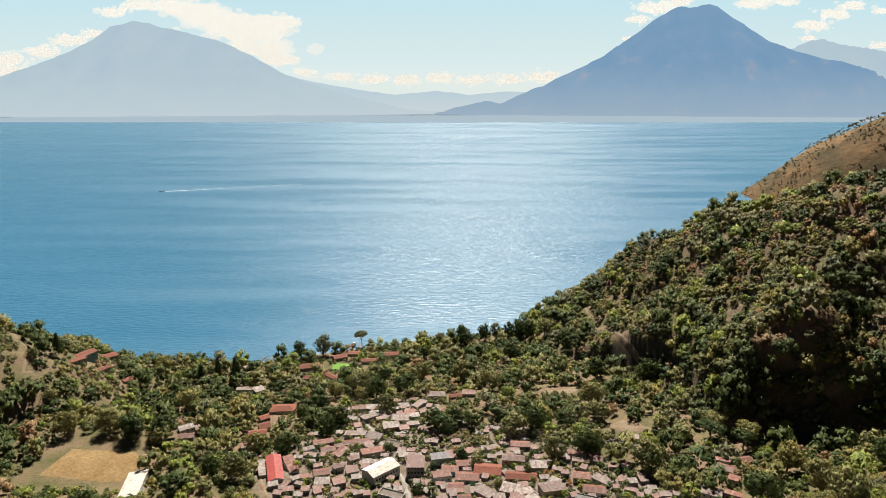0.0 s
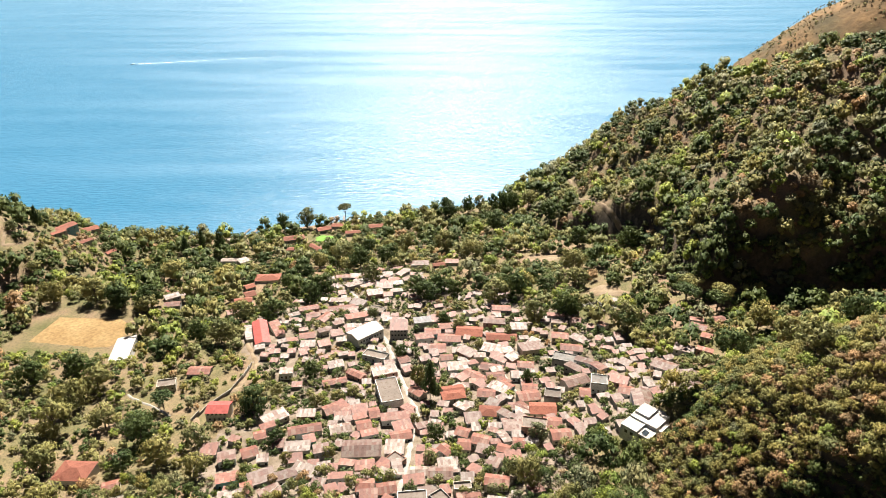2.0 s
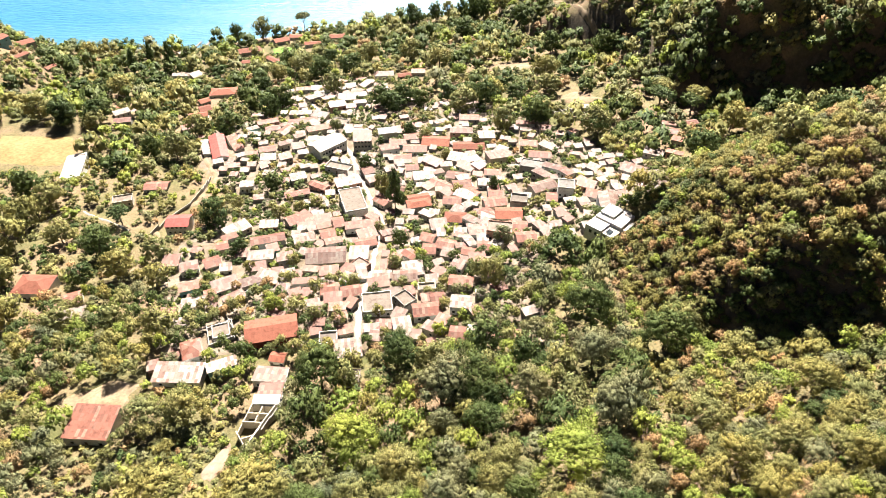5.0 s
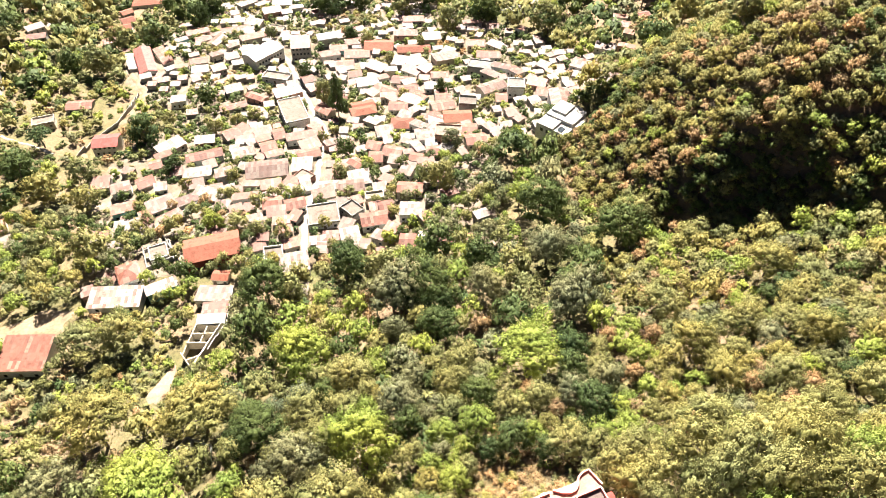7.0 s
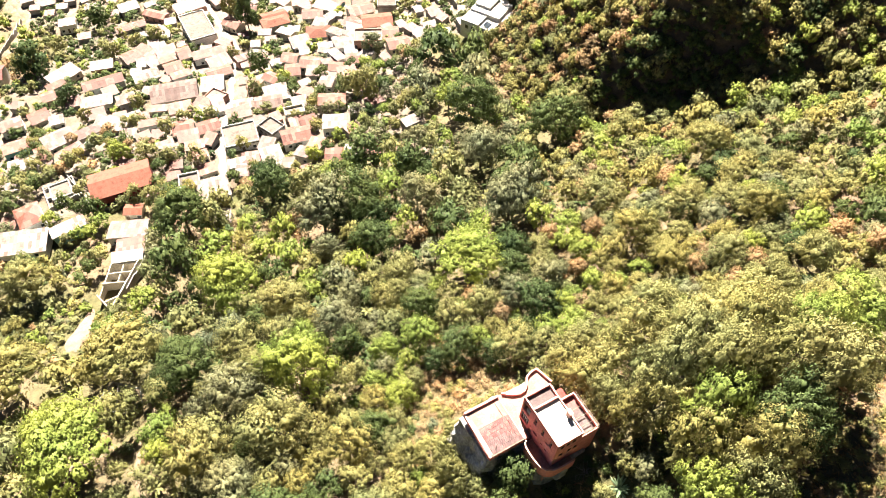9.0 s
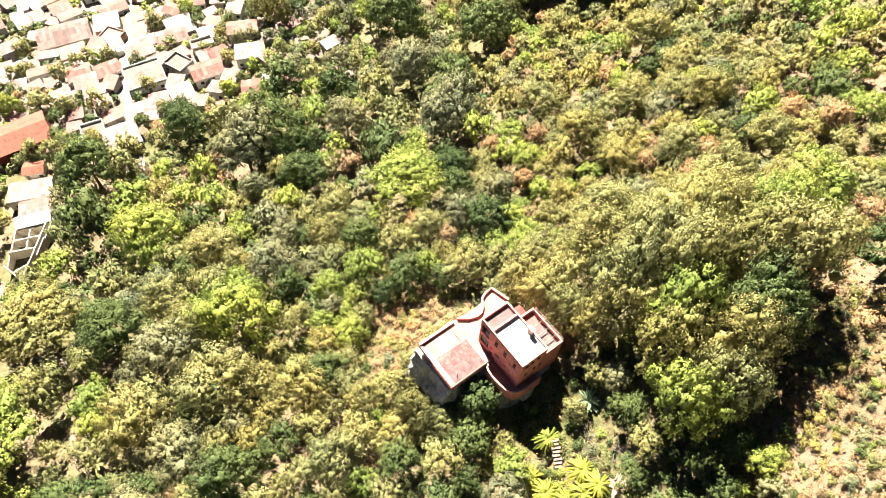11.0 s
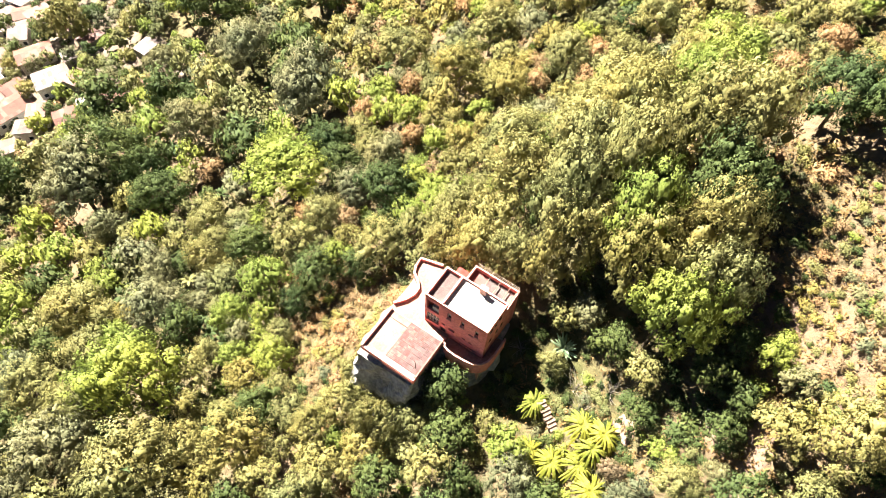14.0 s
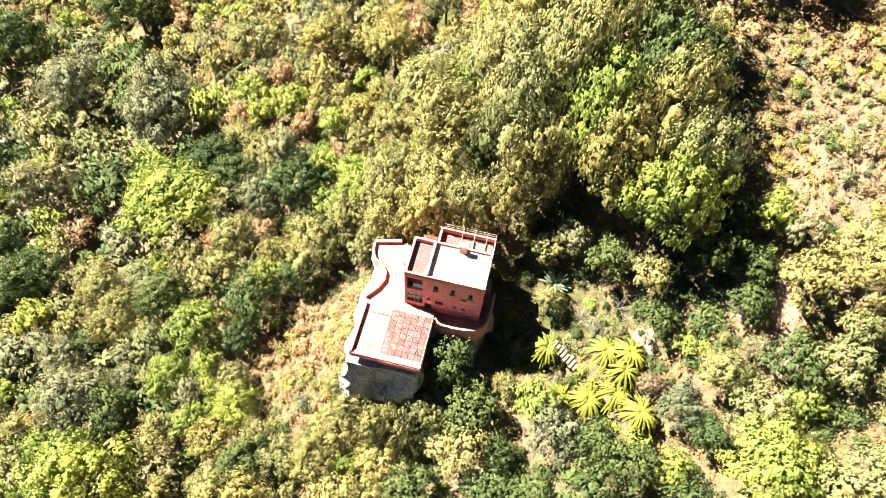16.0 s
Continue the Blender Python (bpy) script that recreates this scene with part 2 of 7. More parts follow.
PINK_EARTH = plain("pinkish_bare_earth", (0.121, 0.078, 0.056), (0.170, 0.116, 0.086), 0.3, 0.95, relief=0.1)
TOWN_EARTH = plain("trodden_earth", (0.074, 0.056, 0.037), (0.127, 0.100, 0.078), 0.15, 0.95, relief=0.1)
BROWN_HILL = plain("brown_grass_hill", (0.044, 0.032, 0.012), (0.104, 0.060, 0.024), 0.012, 0.95, 0.07, 3.0)
FIELD = plain("dusty_pitch", (0.120, 0.075, 0.031), (0.156, 0.105, 0.048), 0.06, 0.95)
LAWN = plain("mown_lawn", (0.060, 0.132, 0.018), (0.090, 0.168, 0.030), 0.3, 0.9)
ROCK = plain("grey_rock", (0.150, 0.143, 0.135), (0.285, 0.270, 0.247), 0.5, 0.95, 2.0, 0.15)
SALMON = plain("salmon_render", (0.468, 0.158, 0.129), (0.540, 0.210, 0.181), 0.5, 0.85, 3.0, 0.02)
SALMON_PALE = plain("worn_salmon_coping", (0.359, 0.195, 0.154), (0.421, 0.257, 0.215), 0.8, 0.85, 4.0, 0.02)
ROOF_WHITE = plain("white_roof_coating", (0.265, 0.239, 0.204), (0.337, 0.311, 0.275), 0.5, 0.7, 3.0, 0.01)
# Felt colour; also stands in for shade on the rear terrace floor.
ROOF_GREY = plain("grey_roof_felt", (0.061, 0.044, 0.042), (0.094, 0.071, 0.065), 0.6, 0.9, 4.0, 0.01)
PLASTER = plain("pale_patio_plaster", (0.154, 0.091, 0.069), (0.205, 0.130, 0.103), 0.4, 0.85, 3.0, 0.01)
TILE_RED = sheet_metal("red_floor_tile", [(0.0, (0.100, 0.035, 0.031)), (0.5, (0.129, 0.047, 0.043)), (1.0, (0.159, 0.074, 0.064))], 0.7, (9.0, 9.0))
# Darker copy of the floor tile, with shade put into its colour.
TILE_SHADE = sheet_metal("shaded_floor_tile", [(0.0, (0.070, 0.040, 0.038)), (1.0, (0.100, 0.058, 0.056))], 0.7, (0.9, 9.0))
BARK_PALE = plain("pale_bark", (0.132, 0.114, 0.090), (0.216, 0.186, 0.150), 2.0, 0.9)
PALM_LEAF = foliage("palm_fronds", (0.085, 0.097, 0.014), (0.151, 0.154, 0.024), (0.220, 0.203, 0.038), 0.3)
AGAVE_LEAF = foliage("agave_blades", (0.068, 0.101, 0.061), (0.101, 0.142, 0.081), (0.135, 0.176, 0.101), 0.15)
STRAW = foliage("straw_grass", (0.118, 0.072, 0.026), (0.173, 0.109, 0.045), (0.228, 0.151, 0.072), 0.3, 0.05)
BOATPAINT = plain("white_boat_paint", (0.420, 0.420, 0.420), (0.480, 0.480, 0.480), 0.5, 0.4)
FOAM = plain("wake_foam", (0.360, 0.396, 0.420), (0.450, 0.480, 0.504), 0.1, 0.8)
TIMBER = plain("weathered_timber", (0.096, 0.072, 0.054), (0.168, 0.132, 0.102), 1.0, 0.9)


# ---- the lie of the land ----
SHORE = [(-900, 600), (-400, 642), (-350, 637), (-190, 628), (-100, 660), (-27, 686), (100, 715), (160, 735), (300, 740), (900, 640)]
FAN = [(-60, -12), (0, 0), (10, 2.2), (75, 9), (165, 25), (292, 45), (385, 57), (456, 71), (489, 80), (532, 86), (575, 94), (625, 108), (765, 150), (1400, 420)]


def smax(a, b, k):
    h = np.clip(0.5 + 0.5 * (a - b) / k, 0, 1)
    return b + (a - b) * h + k * h * (1 - h)


def smin(a, b, k):
    return -smax(-a, -b, k)


def ridge(x, y, crest, drops):
    """A ridge along a crest line of (x, y, z), falling off sideways by the profile drops of (distance, fall)."""
    best = np.full(np.shape(x), -1e4)
    dd, ff = zip(*drops)
    for (x0, y0, z0), (x1, y1, z1) in zip(crest, crest[1:]):
        ex, ey = x1 - x0, y1 - y0
        s = np.clip(((x - x0) * ex + (y - y0) * ey) / (ex * ex + ey * ey), 0, 1)
        d = np.hypot(x - x0 - s * ex, y - y0 - s * ey)
        far = np.maximum(0, d - dd[-1])
        best = np.maximum(best, z0 + s * (z1 - z0) - np.interp(d, dd, ff) - far * 0.7)
    return best


def face(x, y, ax, ay, bx, by, foot, slope):
    """A steep plane rising to the right of the line from a to b, for cutting a cliff."""
    ex, ey = bx - ax, by - ay
    s = ((x - ax) * -ey + (y - ay) * ex) / math.hypot(ex, ey)
    return foot + slope * s


def height(x, y):
    """Height of the bare ground over the lake."""
    x, y = np.asarray(x, float), np.asarray(y, float)
    sx, sy = zip(*SHORE)
    shore = np.interp(x, sx, sy)
    dd, zz = zip(*FAN)
    d = shore - y
    z = np.interp(d, dd, zz) + 0.1 * np.clip(x - 20, 0, 300) * np.clip(d / 150, 0, 1)
    z = np.where(d < -60, -12 + (d + 60) * 0.2, z)
    # low spur on the western side
    west = ridge(x, y, [(-640, 150, 190), (-480, 400, 138), (-400, 480, 101), (-345, 526, 42)], [(0, 0), (30, 10), (200, 118)])
    z = smax(z, west, 8)
    # wooded hill with a cliff, running out into the lake
    hill = ridge(x, y, [(620, 330, 310), (400, 420, 240), (325, 500, 206), (282, 600, 166), (238, 652, 126), (150, 745, 6)],
                 [(0, 0), (30, 8), (55, 28), (110, 85), (200, 150)])
    hill = np.maximum(hill, ridge(x, y, [(325, 500, 206), (238, 412, 145), (212, 405, 130)], [(0, 0), (20, 6), (35, 24), (70, 75)]))
    hill = smin(hill, face(x, y, 168, 372, 250, 336, 66, 2.3), 6)
    hill = smin(hill, 66 + 2.0 * (x - 168) + np.clip(y - 470, 0, 400) * 0.9, 6)
    z = smax(z, hill, 7)
    # brown headland beyond
    head = ridge(x, y, [(1700, 1300, 380), (1150, 1480, 252), (1000, 1520, 204), (900, 1545, 140), (812, 1590, 4)], [(0, 0), (60, 30), (300, 230)])
    z = smax(z, head, 6)
    # near hillside
    side = 108 + 0.45 * (x - 60) - 0.45 * (y - 95)
    side = smin(side, 185 + 0.12 * (x - 60) - 0.10 * y, 20) - 2.5 * np.clip(y - 320, 0, 5000)
    z = smax(z, side, 10)
    # spur with a rock face over the ravine
    spur = ridge(x, y, [(330, 120, 248), (200, 155, 193), (150, 166, 169), (125, 168, 153), (113, 178, 132), (106, 188, 109)],
                 [(0, 0), (14, 3), (60, 48), (120, 120)])
    spur = smin(spur, face(x, y, 95, 155, 130, 113, 104, 3.0), 5)
    spur = smin(spur, face(x, y, 95, 155, 130, 113, 143, 0.48), 6)
    spur = smin(spur, 93 + 1.75 * (x - 88), 5)
    z = smax(z, spur, 5)
    # a pad cut into the foot of the spur for the white house
    z = np.minimum(z, np.where((x > 68) & (x < 124) & (y > 193) & (y < 250), 92.5 + 2.4 * np.clip(np.hypot(x - 91, y - 220) - 13, 0, 60), 1e4))
    # rocky knoll under the red house, and the levelled sports field
    r = np.hypot((x - 43.5) / 1.05, y - 54.5)
    z = z + 9.0 * np.clip(1.25 - r / 12, 0, 1) ** 1.5 * np.clip((r < 40) * 1.0, 0, 1)
    z = z + 9.0 * np.exp(-((x - 74) ** 2 + (y - 44) ** 2) / 380)
    f = np.clip(1.6 - np.maximum(np.abs(x + 238) / 48, np.abs(y - 398) / 34), 0, 1)
    f = np.clip(f / 0.55, 0, 1)
    return z * (1 - f) + 38.0 * f


def fine_height(x, y):
    """The ground with its lumps and gullies."""
    x, y = np.asarray(x, float), np.asarray(y, float)
    lump = 1.1 * np.sin(x * 0.11 + 1.3 * np.sin(y * 0.07)) * np.sin(y * 0.13 + 0.8 * np.sin(x * 0.09)) + 0.5 * np.sin(x * 0.37 + y * 0.23) * np.sin(y * 0.41 - x * 0.19)
    z = height(x, y)
    calm = np.clip(np.maximum(np.abs(x + 238) / 60, np.abs(y - 398) / 44) - 0.6, 0, 1)
    far = np.clip((x - 620) / 100, 0, 1) * np.clip((y - 900) / 100, 0, 1) * np.clip(z / 60, 0, 1)
    return z + lump * np.clip(z / 20, 0.1, 1) * calm + far * 9 * (np.sin(x * 0.021 + 2 * np.sin(y * 0.011)) * np.sin(y * 0.027) + 0.5 * np.sin(x * 0.055 + y * 0.03))


TOWN = [(-71, 492), (-17, 496), (13, 437), (66, 405), (93, 367), (108, 327), (134, 277), (110, 240), (85, 225), (66, 220), (54, 184), (61, 160), (23, 164), (-20, 165), (-54, 168), (-77, 159), (-92, 205), (-103, 247), (-74, 295), (-111, 347), (-123, 393), (-72, 464)]


def inside(x, y, poly):
    c = False
    for (x0, y0), (x1, y1) in zip(poly, poly[1:] + poly[:1]):
        if (y0 > y) != (y1 > y) and x < (x1 - x0) * (y - y0) / (y1 - y0) + x0:
            c = not c
    return c


def inside_many(x, y, poly):
    c = np.zeros(np.shape(x), bool)
    for (x0, y0), (x1, y1) in zip(poly, poly[1:] + poly[:1]):
        c ^= ((y0 > y) != (y1 > y)) & (x < (x1 - x0) * (y - y0) / (y1 - y0 + 1e-9) + x0)
    return c


def axis(inner0, inner1, step, outer0, outer1):
    mid = list(np.arange(inner0, inner1 + 0.1, step))
    lo, s = [], step
    while (lo[-1] if lo else inner0) > outer0:
        s *= 1.12
        lo.append((lo[-1] if lo else inner0) - s)
    hi, s = [], step
    while (hi[-1] if hi else inner1) < outer1:
        s *= 1.12
        hi.append((hi[-1] if hi else inner1) + s)
    return np.array(lo[::-1] + mid + hi)


def build_ground():
    xs, ys = axis(-420, 420, 3.5, -4700, 4700), axis(-60, 760, 3.5, -1500, 4700)
    gx, gy = np.meshgrid(xs, ys)
    gz = fine_height(gx, gy)
    gz = np.minimum(gz, 420)
    v = np.stack([gx.ravel(), gy.ravel(), gz.ravel()], 1)
    n, m = len(xs), len(ys)
    i = np.arange(n * m).reshape(m, n)
    f = np.stack([i[:-1, :-1], i[:-1, 1:], i[1:, 1:], i[1:, :-1]], -1).reshape(-1, 4)
    ob = mesh_object("ground", v, f, [GROUND, TOWN_EARTH, BROWN_HILL], smooth=True)
    c = v[f].mean(1)
    zone = [1 if 150 < y < 500 and -130 < x < 140 and inside(x, y, TOWN) else 2 if x > 620 and y > 900 else 0 for x, y, z in c]
    ob.data.polygons.foreach_set("material_index", zone)
    tagged(ob, "dry grass and earth hillsides falling to a lake", "ground", kind="structure")
    w = [(-4700, 500, 0), (4700, 500, 0), (4700, 4984, 0), (-4700, 4984, 0)]
    tagged(mesh_object("water", w, [(0, 1, 2, 3)], WATER), "rippled blue lake glittering under the sun", "lake", kind="structure")


build_ground()


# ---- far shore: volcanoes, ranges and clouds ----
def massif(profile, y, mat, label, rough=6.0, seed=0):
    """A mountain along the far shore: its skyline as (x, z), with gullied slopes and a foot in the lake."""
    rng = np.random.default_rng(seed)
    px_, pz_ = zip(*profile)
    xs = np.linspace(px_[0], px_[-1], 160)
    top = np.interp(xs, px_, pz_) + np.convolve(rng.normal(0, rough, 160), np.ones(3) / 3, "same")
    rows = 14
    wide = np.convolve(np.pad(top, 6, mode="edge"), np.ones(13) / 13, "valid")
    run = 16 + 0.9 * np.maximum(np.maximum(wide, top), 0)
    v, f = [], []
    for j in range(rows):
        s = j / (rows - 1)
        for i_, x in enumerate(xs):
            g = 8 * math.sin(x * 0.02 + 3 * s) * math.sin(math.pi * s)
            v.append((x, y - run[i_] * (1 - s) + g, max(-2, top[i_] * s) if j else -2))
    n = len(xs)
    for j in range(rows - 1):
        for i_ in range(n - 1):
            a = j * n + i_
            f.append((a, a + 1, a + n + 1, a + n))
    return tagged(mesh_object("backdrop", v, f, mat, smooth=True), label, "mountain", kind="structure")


def far_place(px_x, px_y, y):
    """x and z on the plane at distance y that lies in line with a point of the opening view."""
    u, w = (px_x - 784) / 1189.0, (441 - px_y) / 1189.0
    c, s = math.cos(radians(14.8)), math.sin(radians(14.8))
    k = y / (c + w * s)
    return u * k, 285 + k * (w * c - s)


def skyline(points, y):
    return [far_place(a, b, y) for a, b in points]


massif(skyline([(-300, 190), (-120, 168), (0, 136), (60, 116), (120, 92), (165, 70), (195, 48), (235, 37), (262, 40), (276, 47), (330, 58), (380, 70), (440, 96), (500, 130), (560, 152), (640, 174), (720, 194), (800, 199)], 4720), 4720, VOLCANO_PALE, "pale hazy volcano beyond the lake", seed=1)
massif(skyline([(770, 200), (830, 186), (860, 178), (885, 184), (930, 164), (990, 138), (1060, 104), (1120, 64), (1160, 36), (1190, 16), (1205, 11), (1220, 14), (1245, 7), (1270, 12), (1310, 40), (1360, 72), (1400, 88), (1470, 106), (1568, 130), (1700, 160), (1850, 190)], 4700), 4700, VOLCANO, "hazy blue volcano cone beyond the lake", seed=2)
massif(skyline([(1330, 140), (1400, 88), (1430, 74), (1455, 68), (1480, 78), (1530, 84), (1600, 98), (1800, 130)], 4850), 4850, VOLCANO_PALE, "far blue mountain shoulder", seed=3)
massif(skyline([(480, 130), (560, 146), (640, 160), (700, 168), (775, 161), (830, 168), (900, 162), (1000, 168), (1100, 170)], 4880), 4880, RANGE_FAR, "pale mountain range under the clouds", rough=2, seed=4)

# Low strip in glowing haze colour, added to cover the shaded far water.
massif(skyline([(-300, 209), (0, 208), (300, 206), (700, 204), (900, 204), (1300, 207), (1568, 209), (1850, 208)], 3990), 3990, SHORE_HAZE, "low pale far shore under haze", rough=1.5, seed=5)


# Glowing sheet added before the world sky to brighten it near the horizon.
sky_sheet = [(x, 4985, z) for z in (-40, 850) for x in np.linspace(-4900, 4900, 9)]
tagged(mesh_object("backdrop", sky_sheet, [(i_, i_ + 1, i_ + 10, i_ + 9) for i_ in range(8)], SKY_GLOW), "pale bright sky over the far shore", "sky", kind="structure")


def cloud(puffs, y, seed):
    """A bank of cloud made of many overlapping puffs given as (picture x, picture y, radius)."""
    rng = np.random.default_rng(seed)
    bm = bmesh.new()
    for a, b, r in puffs:
        cx, cz = far_place(a, b, y)
        bmesh.ops.create_icosphere(bm, subdivisions=2, radius=r * 2.2, matrix=Matrix.Translation((cx, y, cz - r * 0.6)) @ Matrix.Diagonal((2.4, 0.1, 0.7, 1)))
        for _ in range(75):
            ox, oz = rng.normal(0, r * 3.8), rng.normal(0, r * 1.3)
            k = r * rng.uniform(0.35, 2.4) * (1 if abs(oz) < r else 0.6)
            bmesh.ops.create_icosphere(bm, subdivisions=1, radius=k, matrix=Matrix.Translation((cx + ox, y + rng.uniform(-8, 8), cz + oz)) @ Matrix.Diagonal((1.3, 0.2, 0.8, 1)))
    me = bpy.data.meshes.new("backdrop")
    bm.to_mesh(me)
    bm.free()
    me.materials.append(CLOUD)
    me.polygons.foreach_set("use_smooth", [True] * len(me.polygons))
    tagged(new("backdrop", me), "bright white cumulus cloud bank over the mountains", "cloud", kind="structure")


cloud([(20, 105, 16), (70, 92, 16), (120, 72, 15), (165, 60, 12), (10, 125, 16)], 4900, 1)
cloud([(200, 22, 14), (245, 8, 14), (300, 10, 20), (350, 20, 26), (400, 40, 30), (440, 60, 30), (480, 42, 24), (505, 40, 14), (470, 85, 26), (490, 105, 18)], 4900, 2)
cloud([(540, 128, 10), (600, 136, 12), (660, 140, 13), (720, 142, 13), (780, 138, 14), (840, 142, 12), (900, 140, 14), (960, 136, 14)], 4930, 3)
cloud([(1130, 35, 10), (1160, 14, 16), (1110, 68, 6), (1200, 4, 12), (1330, 6, 14), (1390, 2, 12), (1440, 45, 14), (1480, 25, 14), (1510, 10, 12), (1430, 68, 7), (1555, 80, 9), (1560, 20, 8)], 4940, 4)

# ---- trees ----
OCTA_V = np.array([(1, 0, 0), (0, 1, 0), (-1, 0, 0), (0, -1, 0), (0, 0, 1), (0, 0, -1)], float)
OCTA_F = np.array([(0, 1, 4), (1, 2, 4), (2, 3, 4), (3, 0, 4), (1, 0, 5), (2, 1, 5), (3, 2, 5), (0, 3, 5)])


def lobes(seed, n, form="round"):
    """The boughs of a crown of radius 1 and height 1, as (x, y, z, r)."""
    rng = np.random.default_rng(seed)
    out = []
    for i_ in range(n):
        a = i_ * 2.4 + rng.uniform(-0.35, 0.35)
        u = (i_ + 0.4) / n
        r = rng.uniform(0.17, 0.46)
        if form == "tall":
            w = 0.62 * (1.05 - u)
            out.append((w * math.cos(a), w * math.sin(a), 0.16 + 0.78 * u, 0.45 - 0.25 * u))
        elif form == "umbrella":
            q = math.sqrt(u) * 0.74
            out.append((q * math.cos(a), q * math.sin(a), 0.86 - 0.14 * q * q + rng.uniform(-0.04, 0.04), r * 0.85))
        elif form == "shrub":
            q = math.sqrt(u) * 0.6
            out.append((q * math.cos(a), q * math.sin(a), 0.55 - 0.3 * q + rng.uniform(-0.1, 0.1), r * 1.2))
        elif form == "full":
            q = 0.62 * math.sin(math.acos(max(-1, 1 - 1.8 * u))) * rng.uniform(0.8, 1.1)
            out.append((q * math.cos(a), q * math.sin(a), 0.16 + 0.68 * (1 - u) + rng.uniform(-0.05, 0.05), r * 1.1))
        else:
            ph = math.acos(1 - 1.25 * u)
            q = 0.66 * math.sin(ph) * rng.uniform(0.7, 1.25)
            out.append((q * math.cos(a), q * math.sin(a), 0.52 + 0.32 * math.cos(ph) * rng.uniform(0.7, 1.3), r * (0.85 if ph > 1.2 else 1)))
    return out


def crown_mesh(seed, blobs, leaves, leaf, flat=0.5, ragged=0.3, core=0.64, sparkle=0.42):
    """Leaf clumps over the boughs, turned to the light as the bough is round: vertices, faces and normals."""
    rng = np.random.default_rng(seed)
    V, F, N, n0 = [], [], [], 0
    b = np.array(blobs, float)
    share = b[:, 3] ** 2 / (b[:, 3] ** 2).sum()
    stretch = np.array([1, 1, flat])
    middle = np.array([0, 0, b[:, 2].mean() - 0.15])
    for i_, ((cx, cy, cz, r), sh) in enumerate(zip(b, share)):
        k = max(10, int(leaves * sh * 1.7))
        d = rng.normal(size=(k, 3))
        d[:, 2] = np.where(d[:, 2] < -0.25, -d[:, 2], d[:, 2])
        d /= np.linalg.norm(d, axis=1)[:, None]
        reach, tilt = rng.uniform(1 - ragged, 1 + ragged * 0.9, k), np.zeros((k, 3))
        if leaves > 400:
            # leaves gather in tufts at the twig ends, with hollows between
            tuft = rng.normal(size=(18, 3))
            tuft[:, 2] = np.where(tuft[:, 2] < -0.25, -tuft[:, 2], tuft[:, 2])
            tuft /= np.linalg.norm(tuft, axis=1)[:, None]
            own = tuft[(d @ tuft.T).argmax(1)]
            apart = np.linalg.norm(d - own, axis=1)
            reach += 0.3 - 0.75 * apart
            tilt = 1.3 * (d - own)
            d = d + 0.35 * (own - d)
            d /= np.linalg.norm(d, axis=1)[:, None]
        c = np.array([cx, cy, cz]) + d * (r * reach)[:, None] * stretch
        # leaves buried in another bough are left out
        gap = ((c[:, None, :] - b[None, :, :3]) / stretch) ** 2
        gap = gap.sum(2) / b[None, :, 3] ** 2
        gap[:, i_] = 9
        ok = gap.min(1) > 0.6
        c, d, tilt = c[ok], d[ok], tilt[ok]
        k = len(c)
        nrm = d + rng.normal(0, 0.34, (k, 3))
        nrm /= np.linalg.norm(nrm, axis=1)[:, None]
        t1 = np.cross(nrm, rng.normal(size=(k, 3)))
        t1 /= np.linalg.norm(t1, axis=1)[:, None]
        t2 = np.cross(nrm, t1)
        s = leaf * rng.uniform(0.55, 1.4, k)[:, None]
        sq = np.array([1, 1, flat ** 0.5])
        V.append(np.stack([c + t1 * s * sq, c - (t1 * 0.6 - t2 * 0.62) * s * sq, c - (t1 * 0.6 + t2 * 0.62) * s * sq], 1).reshape(-1, 3))
        out = (c - middle) / stretch
        out /= np.linalg.norm(out, axis=1)[:, None]
        bent = 0.5 * d + 0.35 * out + tilt + sparkle * nrm + np.array([0, 0, 0.25])
        bent /= np.linalg.norm(bent, axis=1)[:, None]
        N.append(np.repeat(bent, 3, 0))
        F.append(n0 + np.arange(3 * k).reshape(k, 3)[:, [0, 1, 2, 2]])
        n0 += 3 * k
        q = core * r * rng.uniform(0.85, 1.1, (6, 1))
        V.append(np.array([cx, cy, cz]) + OCTA_V * q * stretch)
        N.append(OCTA_V * 1.0)
        F.append(n0 + OCTA_F[:, [0, 1, 2, 2]])
        n0 += 6
    return np.concatenate(V), np.concatenate(F), np.concatenate(N)


def quads_to_mesh(V, F, N=None, tone=None):
    """A mesh from vertex and quad arrays; a repeated last corner makes a triangle."""
    me = bpy.data.meshes.new("leaves")
    tri = F[:, 2] == F[:, 3]
    q, t3 = F[~tri], F[tri][:, :3]
    idx = np.concatenate([q.ravel(), t3.ravel()]).astype(np.int32)
    tot = np.concatenate([np.full(len(q), 4), np.full(len(t3), 3)]).astype(np.int32)
    start = np.concatenate([[0], np.cumsum(tot)[:-1]]).astype(np.int32)
    me.vertices.add(len(V))
    me.vertices.foreach_set("co", V.astype(np.float32).ravel())
    me.loops.add(len(idx))
    me.loops.foreach_set("vertex_index", idx)
    me.polygons.add(len(tot))
    me.polygons.foreach_set("loop_start", start)
    if N is not None:
        a = me.attributes.new("custom_normal", "FLOAT_VECTOR", "POINT")
        a.data.foreach_set("vector", N.astype(np.float32).ravel())
    if tone is not None:
        a = me.attributes.new("tone", "FLOAT", "POINT")
        a.data.foreach_set("value", tone.astype(np.float32))
    me.update(calc_edges=True)
    return me


